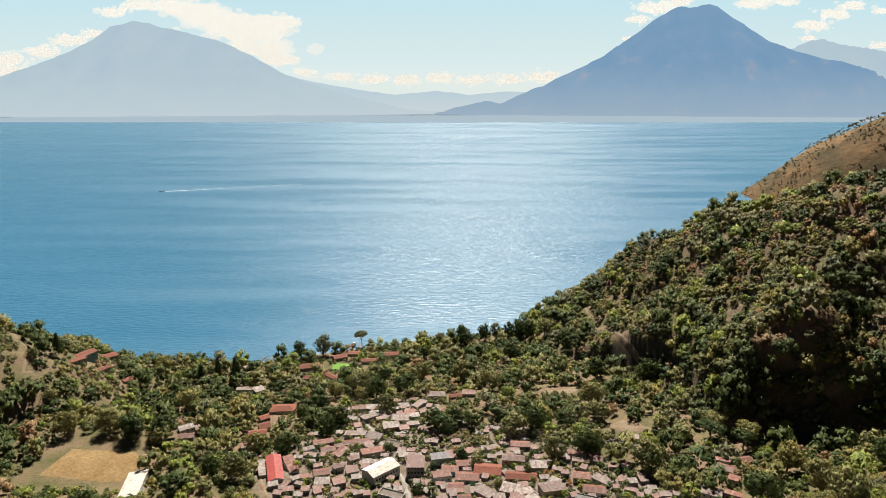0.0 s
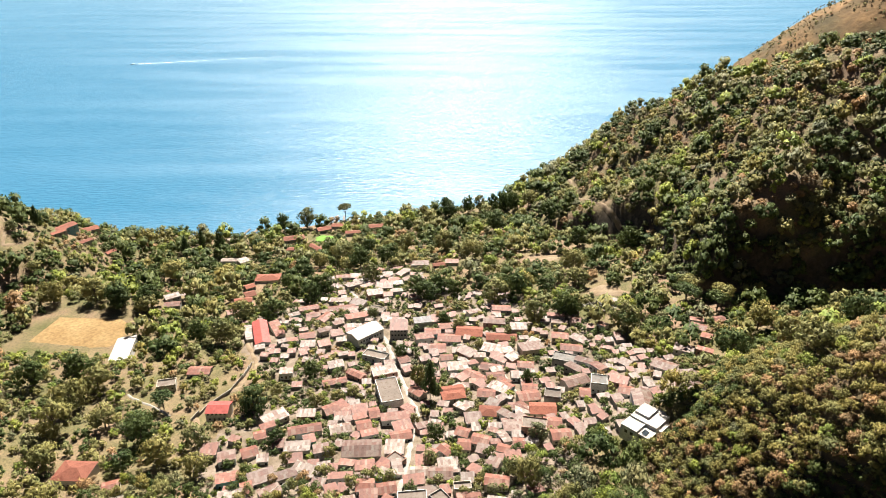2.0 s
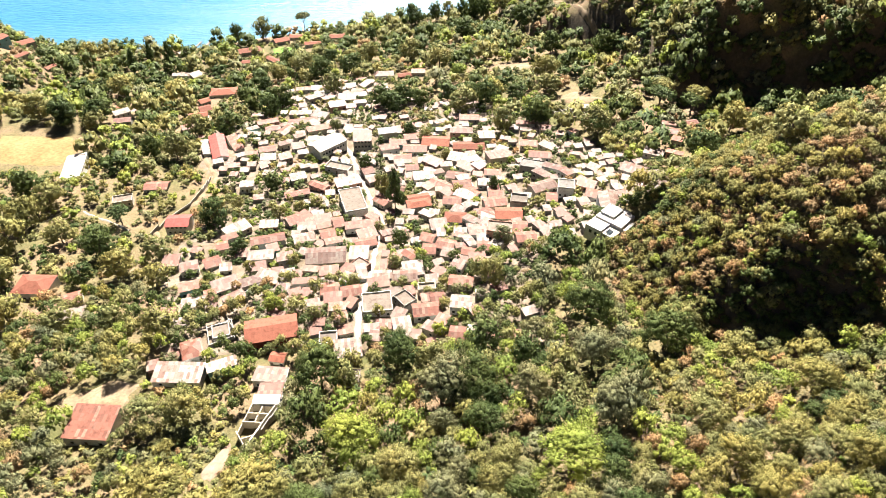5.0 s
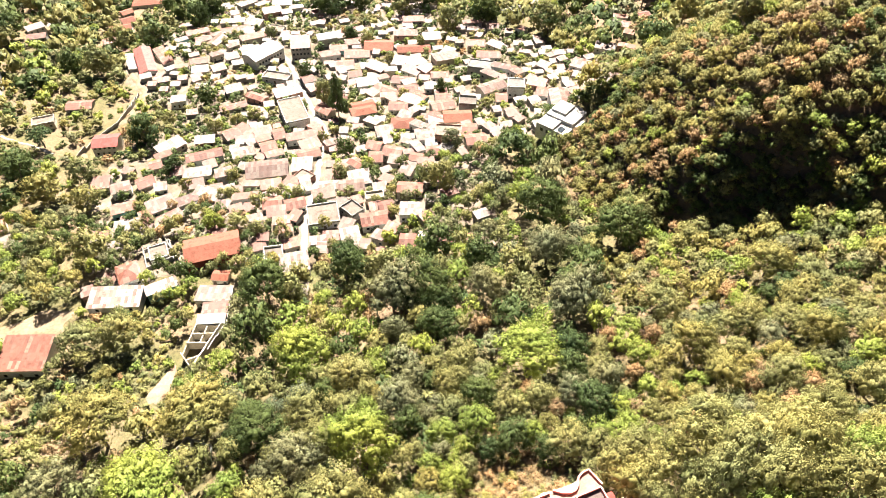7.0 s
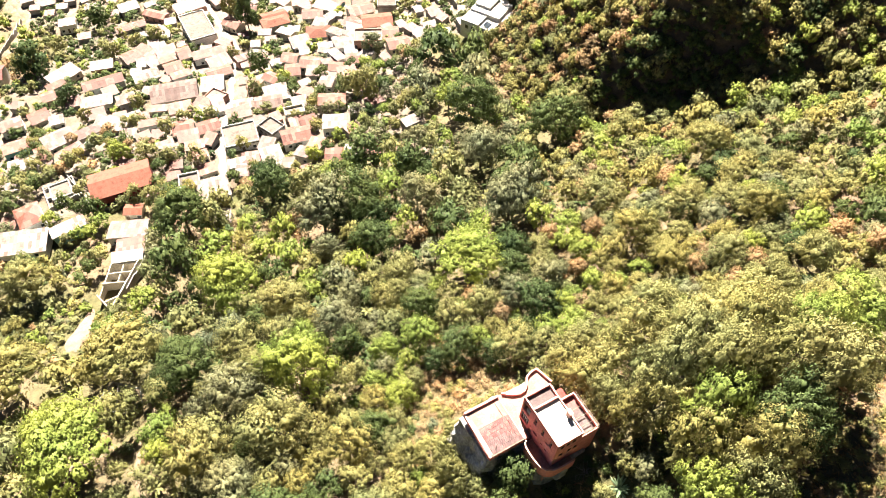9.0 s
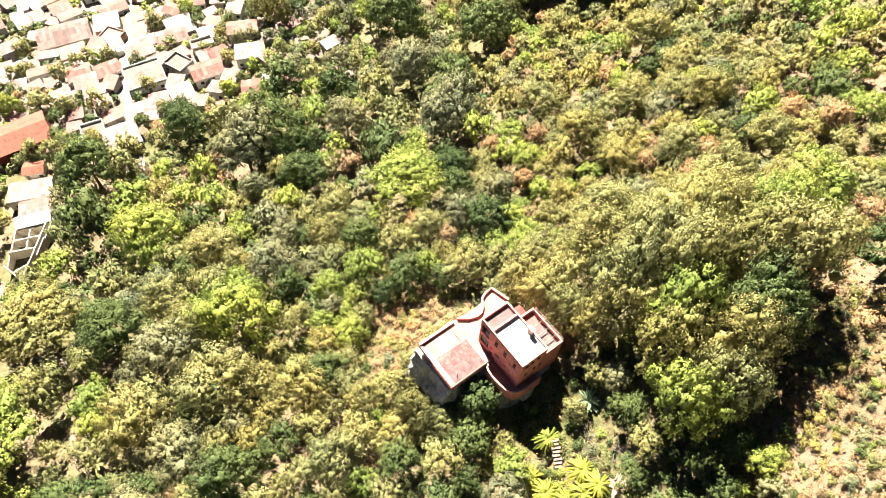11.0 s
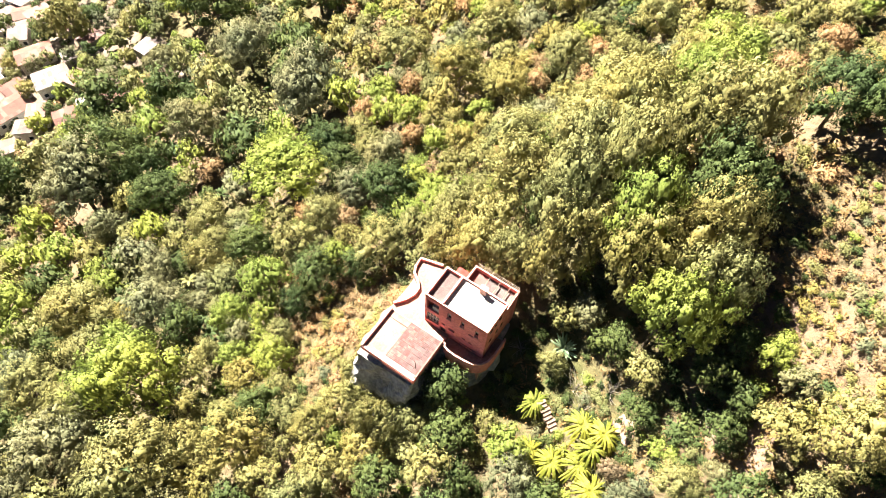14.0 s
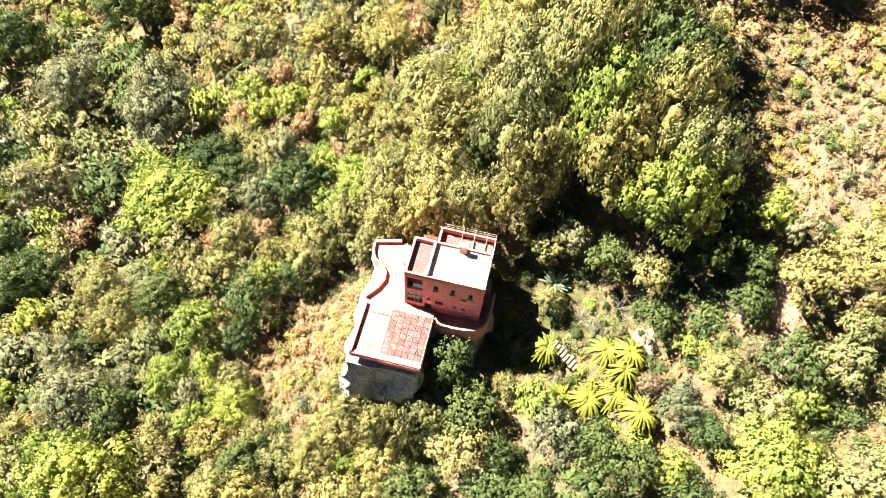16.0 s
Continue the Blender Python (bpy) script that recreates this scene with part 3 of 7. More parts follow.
KINDS = ("dark", "grey", "mid", "bright", "light", "dry")
FOREST = {k: [] for k in KINDS}
LEAVES = dict(zip(KINDS, (LEAF_DARK, LEAF_GREY, LEAF_MID, LEAF_BRIGHT, LEAF_LIGHT, LEAF_DRY)))
FAR_FORMS = [crown_mesh(10 + i_, lobes(i_, 6 + i_ % 3, "full"), 110, 0.145, 0.5, 0.3, 0.84, 0.15) for i_ in range(6)]
MID_FORMS = [crown_mesh(30 + i_, lobes(20 + i_, 10 + i_ % 3), 460, 0.08, sparkle=0.3) for i_ in range(6)]
NEAR_FORMS = [crown_mesh(110 + i_, lobes(140 + i_, 12 + i_ % 3), 1900, 0.045) for i_ in range(6)]
SHRUB_NEAR = [crown_mesh(50 + i_, lobes(40 + i_, 5 + i_ % 3, "shrub"), 255, 0.097, 0.75, 0.4, 0.66) for i_ in range(6)]
SHRUB_MID = [crown_mesh(70 + i_, lobes(50 + i_, 4 + i_ % 2, "shrub"), 50, 0.225, 0.75, 0.5, 0.6) for i_ in range(6)]
CLEAR = []          # (x, y, radius) kept free of trees
CLEAR_BOX = []      # (x, y, half length, half width, angle)
CELLS, SEEN = {}, [0, 0]


def sort_clear():
    """Files the kept-free places by squares of 8 m, as far as they are new."""
    for k, (items, reach) in enumerate(((CLEAR, lambda q: q[2]), (CLEAR_BOX, lambda q: math.hypot(q[2], q[3])))):
        for q in items[SEEN[k]:]:
            r = reach(q) + 3
            for i_ in range(int((q[0] - r) // 8), int((q[0] + r) // 8) + 1):
                for j in range(int((q[1] - r) // 8), int((q[1] + r) // 8) + 1):
                    CELLS.setdefault((i_, j), []).append(q)
        SEEN[k] = len(items)


def free(x, y, pad=0.0):
    if SEEN != [len(CLEAR), len(CLEAR_BOX)]:
        sort_clear()
    for q in CELLS.get((int(x // 8), int(y // 8)), ()):
        dx, dy = x - q[0], y - q[1]
        if len(q) == 3:
            if dx * dx + dy * dy < (q[2] + pad) ** 2:
                return False
        else:
            c, s = math.cos(q[4]), math.sin(q[4])
            if abs(dx * c + dy * s) < q[2] + pad and abs(dy * c - dx * s) < q[3] + pad:
                return False
    return True

# ---- building helpers ----
class Shape:
    """Collects boxes and quads into one mesh."""
    def __init__(self):
        self.v, self.f = [], []

    def add(self, verts, faces):
        n = len(self.v)
        self.v += [tuple(p) for p in verts]
        self.f += [tuple(n + i_ for i_ in q) for q in faces]
        return self

    def box(self, x0, x1, y0, y1, z0, z1):
        v = [(x, y, z) for z in (z0, z1) for y in (y0, y1) for x in (x0, x1)]
        return self.add(v, [(0, 2, 3, 1), (4, 5, 7, 6), (0, 1, 5, 4), (2, 6, 7, 3), (0, 4, 6, 2), (1, 3, 7, 5)])

    def slab(self, quad, thick):
        """A thin plate with its top face on the four corners given counter-clockwise."""
        a = [Vector(p) for p in quad]
        n = (a[1] - a[0]).cross(a[3] - a[0]).normalized() * thick
        v = [p - n for p in a] + a
        return self.add(v, [(3, 2, 1, 0), (4, 5, 6, 7), (0, 1, 5, 4), (1, 2, 6, 5), (2, 3, 7, 6), (3, 0, 4, 7)])

    def prism(self, outline, z0, z1):
        n = len(outline)
        v = [(x, y, z0) for x, y in outline] + [(x, y, z1) for x, y in outline]
        return self.add(v, [tuple(range(n - 1, -1, -1)), tuple(range(n, 2 * n))] + [(i_, (i_ + 1) % n, n + (i_ + 1) % n, n + i_) for i_ in range(n)])

    def make(self, name, mat, parent=None, label="", smooth=False):
        return mesh_object(name, self.v, self.f, mat, parent, label, smooth)


def part(name, shape, mat, parent, label=""):
    return shape.make(name, mat, parent, label)


def lerp(a, b, s):
    return tuple(p + (q - p) * s for p, q in zip(a, b))


HOUSE_RNG = np.random.default_rng(21)
ROOF_WORDS = {"w": "bleached sheet roof", "r": "rusty sheet roof", "m": "patched rusty roof", "t": "terracotta roof",
              "c": "pale concrete slab", "b": "pale slab", "d": "dark grey sheet roof", "red": "bright red sheet roof", "white": "white flat roof"}
WALL_WORDS = ["cream walls", "white walls", "grey block walls", "turquoise walls", "pink walls", "dark red walls"]


STREETS = []


def off_streets(x, y, reach):
    """Moves a house aside, where it would stand on a street."""
    for (ax, ay), (bx, by), half in STREETS:
        ex, ey = bx - ax, by - ay
        s = ((x - ax) * ex + (y - ay) * ey) / (ex * ex + ey * ey)
        if 0 <= s <= 1:
            d = ((y - ay) * ex - (x - ax) * ey) / math.hypot(ex, ey)
            need = half + reach
            if abs(d) < need:
                k = min(3.0, need - abs(d)) * (1 if d > 0 else -1) / math.hypot(ex, ey)
                x, y = x - ey * k, y + ex * k
    return x, y


def dwelling(x, y, L, W, rot, h, form, colour, walls=None, windows=0, name="house", label="", storeys=1):
    """A small house: walls, roof of sheets or tiles, door and windows."""
    rng = HOUSE_RNG
    if colour == "w" and walls is None and rng.uniform() < 0.5:
        colour = "m" if rng.uniform() < 0.5 else "r"
    w_ = int(rng.choice(5, p=[0.3, 0.26, 0.32, 0.05, 0.07])) if walls is None else walls
    a = radians(rot)
    if walls is None:
        x, y = off_streets(x, y, 0.45 * min(L, W))
    top = float(height(x, y)) + h
    corners = [(x + sx * L / 2 * math.cos(a) - sy * W / 2 * math.sin(a), y + sx * L / 2 * math.sin(a) + sy * W / 2 * math.cos(a)) for sx in (-1, 1) for sy in (-1, 1)]
    z0 = min(float(fine_height(*c)) for c in corners) - 0.6
    H = top - z0
    CLEAR_BOX.append((x, y, L / 2 + 0.3, W / 2 + 0.3, a))
    shape = {"g": "gabled house", "s": "lean-to house", "h": "hip-roofed house", "f": "flat-roofed house"}[form]
    ob = empty(name, pose(x, y, z0, 0, 0, rot), label or f"{shape} with {ROOF_WORDS[colour]} and {WALL_WORDS[w_]}", "house", "houses of the village")
    l, w = L / 2 - 0.3, W / 2 - 0.3
    wall, roof = Shape(), Shape()
    eave, o = H, 0.0
    if form == "g":
        rise = 0.27 * W / 2
        wall.add([(-l, -w, 0), (l, -w, 0), (l, w, 0), (-l, w, 0), (-l, -w, H), (l, -w, H), (l, w, H), (-l, w, H), (-l, 0, H + rise), (l, 0, H + rise)],
                 [(0, 1, 5, 4), (2, 3, 7, 6), (1, 2, 6, 9, 5), (3, 0, 4, 8, 7)])
        drop = rise * 0.3 / w
        pts = [(-W / 2, H - drop + 0.06), (0, H + rise + 0.08), (W / 2, H - drop + 0.06), (W / 2, H - drop), (0, H + rise + 0.01), (-W / 2, H - drop)]
        v = [(sx * L / 2, py, pz) for sx in (-1, 1) for py, pz in pts]
        roof.add(v, [(i_, (i_ + 1) % 6, 6 + (i_ + 1) % 6, 6 + i_) for i_ in range(6)] + [(0, 5, 4, 1), (1, 4, 3, 2), (6, 7, 10, 11), (7, 8, 9, 10)])
    elif form == "s":
        rise = 0.13 * W
        s = 1 if rng.uniform() < 0.5 else -1
        hl, hr = (H, H + rise) if s > 0 else (H + rise, H)
        wall.add([(-l, -w, 0), (l, -w, 0), (l, w, 0), (-l, w, 0), (-l, -w, hl), (l, -w, hl), (l, w, hr), (-l, w, hr)], [(0, 1, 5, 4), (1, 2, 6, 5), (2, 3, 7, 6), (3, 0, 4, 7), (4, 5, 6, 7)])
        roof.slab([(-L / 2, -W / 2, hl + 0.06), (L / 2, -W / 2, hl + 0.06), (L / 2, W / 2, hr + 0.08), (-L / 2, W / 2, hr + 0.08)], 0.05)
    elif form == "h":
        rise, k = 0.3 * W / 2, min(W / 2, L / 2 - 0.4)
        wall.box(-l, l, -w, w, 0, H)
        e = [(-L / 2, -W / 2, H), (L / 2, -W / 2, H), (L / 2, W / 2, H), (-L / 2, W / 2, H)]
        r0, r1 = (-L / 2 + k, 0, H + rise), (L / 2 - k, 0, H + rise)
        low = [(p[0], p[1], p[2] - 0.06) for p in e]
        roof.add(e + low + [r0, r1], [(0, 1, 9, 8), (1, 2, 9), (2, 3, 8, 9), (3, 0, 8), (0, 4, 5, 1), (1, 5, 6, 2), (2, 6, 7, 3), (3, 7, 4, 0), (7, 6, 5, 4)])
    else:
        wall.box(-l, l, -w, w, 0, H)
        roof.box(-L / 2 + 0.1, L / 2 - 0.1, -W / 2 + 0.1, W / 2 - 0.1, H + 0.004, H + 0.16)
        rim, k = Shape(), rng.uniform(0.3, 0.8)
        ring = [(-l, -w), (l, -w), (l, w), (-l, w)]
        ins = [(px_ * (1 - 0.18 / l), py_ * (1 - 0.18 / w)) for px_, py_ in ring]
        v = [(px_, py_, zz) for zz in (H + 0.17, H + 0.17 + k) for px_, py_ in ring + ins]
        rim.add(v, [q for i_ in range(4) for j in [(i_ + 1) % 4] for q in ((i_, j, 8 + j, 8 + i_), (4 + j, 4 + i_, 12 + i_, 12 + j), (8 + i_, 8 + j, 12 + j, 12 + i_))])
        part("parapet", rim, WALLS[w_], ob)
    part("wall", wall, WALLS[w_], ob)
    part("roof", roof, ROOFS[colour], ob)
    # a door and windows on the side towards the valley head, above the lowest ground
    side = -1 if math.cos(a) > 0 else 1
    base = H - h + 0.15
    yy = side * (w + 0.03)
    n = windows or (2 if L > 7.5 else 1)
    for k in range(1, storeys):
        for sx in np.linspace(-l * 0.75, l * 0.75, n + 2):
            part("window", Shape().box(sx - 0.55, sx + 0.55, yy - 0.04, yy + 0.04, base + 2.9 * k + 0.9, base + 2.9 * k + 2.1), GLASS, ob)
    slots = np.linspace(-l * 0.65, l * 0.65, n + 1)
    for i_, sx in enumerate(slots):
        s = Shape()
        if i_ == n // 2:
            s.box(sx - 0.45, sx + 0.45, yy - 0.05, yy + 0.05, base, base + 2.0)
            part("door", s, DOORWOOD, ob)
        else:
            s.box(sx - 0.5, sx + 0.5, yy - 0.04, yy + 0.04, base + 0.9, base + 1.9)
            part("window", s, GLASS, ob)
    return ob


def strip(name, points, width, mat, label, category, lift=0.12, step=2.0):
    """A path draped over the ground along a line."""
    STREETS.extend((p, q, width / 2) for p, q in zip(points, points[1:]))
    P = [Vector((*p, 0)) for p in points]
    pts = []
    for a, b in zip(P, P[1:]):
        n = max(1, int((b - a).length / step))
        pts += [a.lerp(b, i_ / n) for i_ in range(n)]
    pts.append(P[-1])
    s = Shape()
    prev = None
    for i_, p in enumerate(pts):
        d = (pts[min(i_ + 1, len(pts) - 1)] - pts[max(i_ - 1, 0)]).normalized()
        q = Vector((-d.y, d.x, 0)) * width / 2 * (1 + 0.12 * math.sin(i_ * 1.7))
        row = []
        for k in (-1, -0.33, 0.33, 1):
            c = p + q * k
            row.append((c.x, c.y, float(fine_height(c.x, c.y)) + lift + (0.25 if abs(k) < 1 else -0.5)))
        if prev:
            s.add(prev + row, [(j, j + 1, j + 5, j + 4) for j in range(3)])
        prev = row
        CLEAR.append((p.x, p.y, width / 2 + 0.6))
    return tagged(s.make(name, mat, smooth=True), label, category, kind="structure")


def garden_wall(points, h, mat, label, thick=0.25):
    """A boundary wall stepping along the ground."""
    ob = empty("boundary_wall", pose(points[0][0], points[0][1], float(fine_height(*points[0]))), label, "wall")
    o = ob.matrix_basis.translation
    for (x0, y0), (x1, y1) in zip(points, points[1:]):
        n = max(1, int(math.hypot(x1 - x0, y1 - y0) / 5))
        for i_ in range(n):
            a, b = lerp((x0, y0), (x1, y1), i_ / n), lerp((x0, y0), (x1, y1), (i_ + 1) / n)
            d = Vector((b[0] - a[0], b[1] - a[1])).normalized() * thick / 2
            za, zb = float(fine_height(*a)), float(fine_height(*b))
            t0 = max(za, zb) + h
            q = [(a[0] + d.y, a[1] - d.x), (b[0] + d.y, b[1] - d.x), (b[0] - d.y, b[1] + d.x), (a[0] - d.y, a[1] + d.x)]
            s = Shape().prism([(p[0] - o.x, p[1] - o.y) for p in q], min(za, zb) - 0.6 - o.z, t0 - o.z)
            part("wall_panel", s, mat, ob)
    return ob


# ---- the salmon-red house on its rock ----
def rock_mass(name, outline, z0, z1, flare, label, seed):
    """A lumpy outcrop: an outline raised in rings that lean out towards the foot."""
    rng = np.random.default_rng(seed)
    n, rings = 84, 18
    P = [Vector((*p, 0)) for p in outline]
    c = sum(P, Vector()) / len(P)
    v, f = [], []
    per = [(P[i_] - P[i_ - 1]).length for i_ in range(len(P))]
    for r in range(rings):
        s = r / (rings - 1)
        for k in range(n):
            d = k / n * sum(per)
            i_ = 0
            while d > per[(i_ + 1) % len(P)]:
                d -= per[(i_ + 1) % len(P)]
                i_ += 1
            a, b = P[i_ % len(P)], P[(i_ + 1) % len(P)]
            p = a.lerp(b, d / max(1e-6, per[(i_ + 1) % len(P)]))
            out = (p - c).normalized() * (flare * (1 - s) ** 1.4)
            j = noise.noise_vector(Vector((p.x * 0.35, p.y * 0.35, s * 5 + seed))) * (1.1 if 0 < s < 0.99 else 0.25)
            j += noise.noise_vector(Vector((p.x * 0.9, p.y * 0.9, s * 9 + seed))) * (0.75 if s < 0.95 else 0.15)
            v.append((p.x + out.x + j.x, p.y + out.y + j.y, z0 + (z1 - z0) * s + (j.z * 0.7 if 0 < s < 1 else 0)))
    for r in range(rings - 1):
        for k in range(n):
            a, b = r * n + k, r * n + (k + 1) % n
            f.append((a, b, b + n, a + n))
    v.append((c.x, c.y, z1))
    f += [(len(v) - 1, (rings - 1) * n + k, (rings - 1) * n + (k + 1) % n) for k in range(n)]
    return tagged(mesh_object(name, v, f, ROCK), label, "rock")


RED_AT = pose(42.1, 54.2, 133.4, 0, 0, -76)


HOUSE_AT = RED_AT @ pose(0.2, -0.35, 0) @ Matrix.Diagonal((0.985, 0.9, 1.2, 1))
DECK = 1.35         # roof terrace over the villa's own floor


def red_xy(u, v):
    p = RED_AT @ Vector((u, v, 0))
    return p.x, p.y


def holed_wall(shape, u0, u1, z0, z1, y, holes, deep, side=-1):
    """A wall face at y with openings (u0, u1, z0, z1) and their reveals going in by deep."""
    us = sorted({u0, u1, *[h[0] for h in holes], *[h[1] for h in holes]})
    zs = sorted({z0, z1, *[h[2] for h in holes], *[h[3] for h in holes]})
    for a, b in zip(us, us[1:]):
        for c, d in zip(zs, zs[1:]):
            m, n = (a + b) / 2, (c + d) / 2
            if not any(h[0] < m < h[1] and h[2] < n < h[3] for h in holes):
                shape.add([(a, y, c), (b, y, c), (b, y, d), (a, y, d)], [(0, 1, 2, 3)])
    for a, b, c, d in holes:
        q = y - side * deep
        shape.add([(a, y, c), (b, y, c), (b, y, d), (a, y, d), (a, q, c), (b, q, c), (b, q, d), (a, q, d)],
                  [(0, 4, 5, 1), (1, 5, 6, 2), (2, 6, 7, 3), (3, 7, 4, 0)])


def rail(shape, line, h, z, r=0.03):
    for (x0, y0), (x1, y1) in zip(line, line[1:]):
        n = max(1, round(math.hypot(x1 - x0, y1 - y0) / 1.2))
        for i_ in range(n + 1):
            x, y = x0 + (x1 - x0) * i_ / n, y0 + (y1 - y0) * i_ / n
            shape.box(x - r, x + r, y - r, y + r, z, z + h)
        d = Vector((x1 - x0, y1 - y0, 0)).normalized() * r
        for zz in (z + h, z + h * 0.55):
            shape.prism([(x0 + d.y, y0 - d.x), (x1 + d.y, y1 - d.x), (x1 - d.y, y1 + d.x), (x0 - d.y, y0 + d.x)], zz - r, zz + r)


def low_wall(name, line, z0, z1, thick, parent, closed=False, coping=True):
    """A plastered parapet along a line, with a paler worn coping as its own piece."""
    P = [Vector(p) for p in line]
    L, R = [], []
    for i_, p in enumerate(P):
        a, b = P[max(i_ - 1, 0)], P[min(i_ + 1, len(P) - 1)]
        d = (b - a).normalized() * thick / 2
        L.append((p.x - d.y, p.y + d.x))
        R.append((p.x + d.y, p.y - d.x))
    w = part(name, Shape().prism(R + L[::-1], z0, z1), SALMON, parent)
    if coping:
        k = 1.25
        L2 = [tuple(Vector(p).lerp(Vector(q), -0.12)) for p, q in zip(L, R)]
        R2 = [tuple(Vector(q).lerp(Vector(p), -0.12)) for p, q in zip(L, R)]
        part("coping", Shape().prism(R2 + L2[::-1], z1 + 0.004, z1 + 0.1), SALMON_PALE, w, "sun-bleached salmon coping")
    return w


def red_house():
    ob = empty("villa", HOUSE_AT, "two-storey salmon-red villa with white flat roof on a rock", "house")
    CLEAR_BOX.append((*red_xy(4.5, 3.5), 6.3, 5.6, radians(-76)))
    CLEAR_BOX.append((*red_xy(-0.5, -5.2), 4.6, 5.2, radians(-76)))
    CLEAR_BOX.append((*red_xy(-3.2, 3.5), 3.0, 4.6, radians(-76)))
    CLEAR_BOX.append((*red_xy(6.8, -1.5), 4.4, 2.0, radians(-76)))
    W, D, H = 9.6, 5.5, 6.7
    loggia = (0.3, 2.2, 3.7, 5.9)
    slots = [(3.55, 4.15, 4.3, 5.8), (5.65, 6.2, 4.3, 5.7), (7.85, 8.4, 4.2, 5.6)]
    holes = [(2.75, 3.25, 2.0, 2.4), (3.9, 4.9, 1.55, 2.2), (7.0, 7.7, 3.5, 3.9), (6.1, 6.6, 1.5, 1.9), (7.2, 7.7, 1.45, 1.85)]
    balcony_door = (0.25, 2.3, 1.0, 3.0)
    arch = (2.55, 3.45, -0.2, 1.2)
    s = Shape()
    holed_wall(s, 0, W, -1.5, H, 0, [loggia, balcony_door, arch, *slots, *holes], 0.3)
    s.add([(W, 0, -1.5), (W, D, -1.5), (W, D, H), (W, 0, H), (0, 0, -1.5), (0, D, -1.5), (0, D, H), (0, 0, H)], [(0, 1, 2, 3), (5, 4, 7, 6), (1, 5, 6, 2)])
    part("wall", s, SALMON, ob)
    for i_, (a, b, c, d) in enumerate([*holes, arch]):
        part("window" if i_ < len(holes) else "door", Shape().box(a, b, 0.3, 0.34, c, d), GLASS if i_ < len(holes) else DOORWOOD, ob)
    # White slot backs stand in for reveals lit by the sun.
    for a, b, c, d in slots:
        w = part("window", Shape().box(a, b, 0.28, 0.32, c, d), ROOF_WHITE, ob, "tall narrow window slot, white for its lit reveal")
        part("sill", Shape().box(a - 0.08, b + 0.08, -0.12, 0.02, c - 0.1, c), SALMON_PALE, w)
        part("pane", Shape().box(a + 0.08, b - 0.08, 0.262, 0.276, c + 0.1, c + 0.55), GLASS, w)
    # loggia with a white back wall, and the glazed bay below it
    part("loggia_back", Shape().box(loggia[0], loggia[1], 0.9, 0.96, loggia[2], loggia[3]), DARK_RED, ob)
    part("loggia_floor", Shape().box(loggia[0], loggia[1], 0.31, 0.9, loggia[2] - 0.1, loggia[2]), PLASTER, ob)
    part("bench", Shape().box(1.0, 2.1, 0.35, 0.85, loggia[2] + 0.004, loggia[2] + 0.75), ROOF_WHITE, ob, "white bench in the loggia")
    bay = part("window", Shape().box(balcony_door[0], balcony_door[1], 0.25, 0.29, 1.0, 3.0), GLASS, ob, "wide glazed bay with white bars")
    for u in np.linspace(balcony_door[0], balcony_door[1] - 0.08, 5):
        part("glazing_bar", Shape().box(u, u + 0.08, 0.17, 0.248, 1.0, 3.0), ROOF_WHITE, bay)
    part("glazing_bar", Shape().box(balcony_door[0], balcony_door[1], 0.17, 0.246, 2.0, 2.1), ROOF_WHITE, bay)
    # side windows
    for v, z in ((0.9, 5.0), (2.1, 5.0), (3.4, 5.0), (1.2, 2.2), (3.0, 2.2), (4.3, 2.2)):
        w = part("window", Shape().box(W + 0.004, W + 0.03, v, v + 0.7, z, z + 0.8), GLASS, ob)
        part("frame", Shape().box(W + 0.004, W + 0.07, v - 0.08, v, z - 0.08, z + 0.88), SALMON_PALE, w)
    # roofs and parapets
    part("roof", Shape().box(2.75, W - 0.2, 0.2, D - 0.2, H - 0.45, H - 0.12), ROOF_WHITE, ob, "white-coated flat roof")
    part("roof", Shape().box(0.2, 2.5, 0.2, D - 0.2, H - 0.6, H - 0.35), ROOF_GREY, ob, "grey-brown felt flat roof")
    for x0, x1, y0, y1, z1 in ((0, W, 0, 0.2, 0.12), (0, 0.2, 0.2, D - 0.2, 0.12), (W - 0.2, W, 0.2, D - 0.2, 0.06), (0, W, D - 0.2, D, 0.1), (2.5, 2.75, 0.2, D - 0.2, 0.32)):
        p = part("parapet", Shape().box(x0, x1, y0, y1, H - 0.45, H + z1), SALMON, ob)
        part("coping", Shape().box(x0 - 0.02, x1 + 0.02, y0 - 0.02, y1 + 0.02, H + z1 + 0.003, H + z1 + 0.06), SALMON_PALE, p)
    c = part("chimney", Shape().box(5.6, 6.5, D - 0.75, D - 0.21, H - 0.12, H + 1.0), SALMON_PALE, ob, "squat pinkish chimney")
    part("cap", Shape().box(5.5, 6.6, D - 0.85, D - 0.1, H + 1.004, H + 1.12), SALMON_PALE, c)
    # rear roof terrace with rail and awning
    part("rear_wing", Shape().box(2.6, W, D + 0.004, 9.2, -1.5, H - 2.2), SALMON, ob)
    # One floor in two colours: sunlit red, and brown with shade painted in.
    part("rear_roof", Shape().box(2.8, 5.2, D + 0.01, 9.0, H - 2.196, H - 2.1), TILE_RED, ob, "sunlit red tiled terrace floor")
    part("rear_roof", Shape().box(5.21, W - 0.2, D + 0.01, 9.0, H - 2.196, H - 2.1), ROOF_GREY, ob, "terrace floor with shade painted in brown")
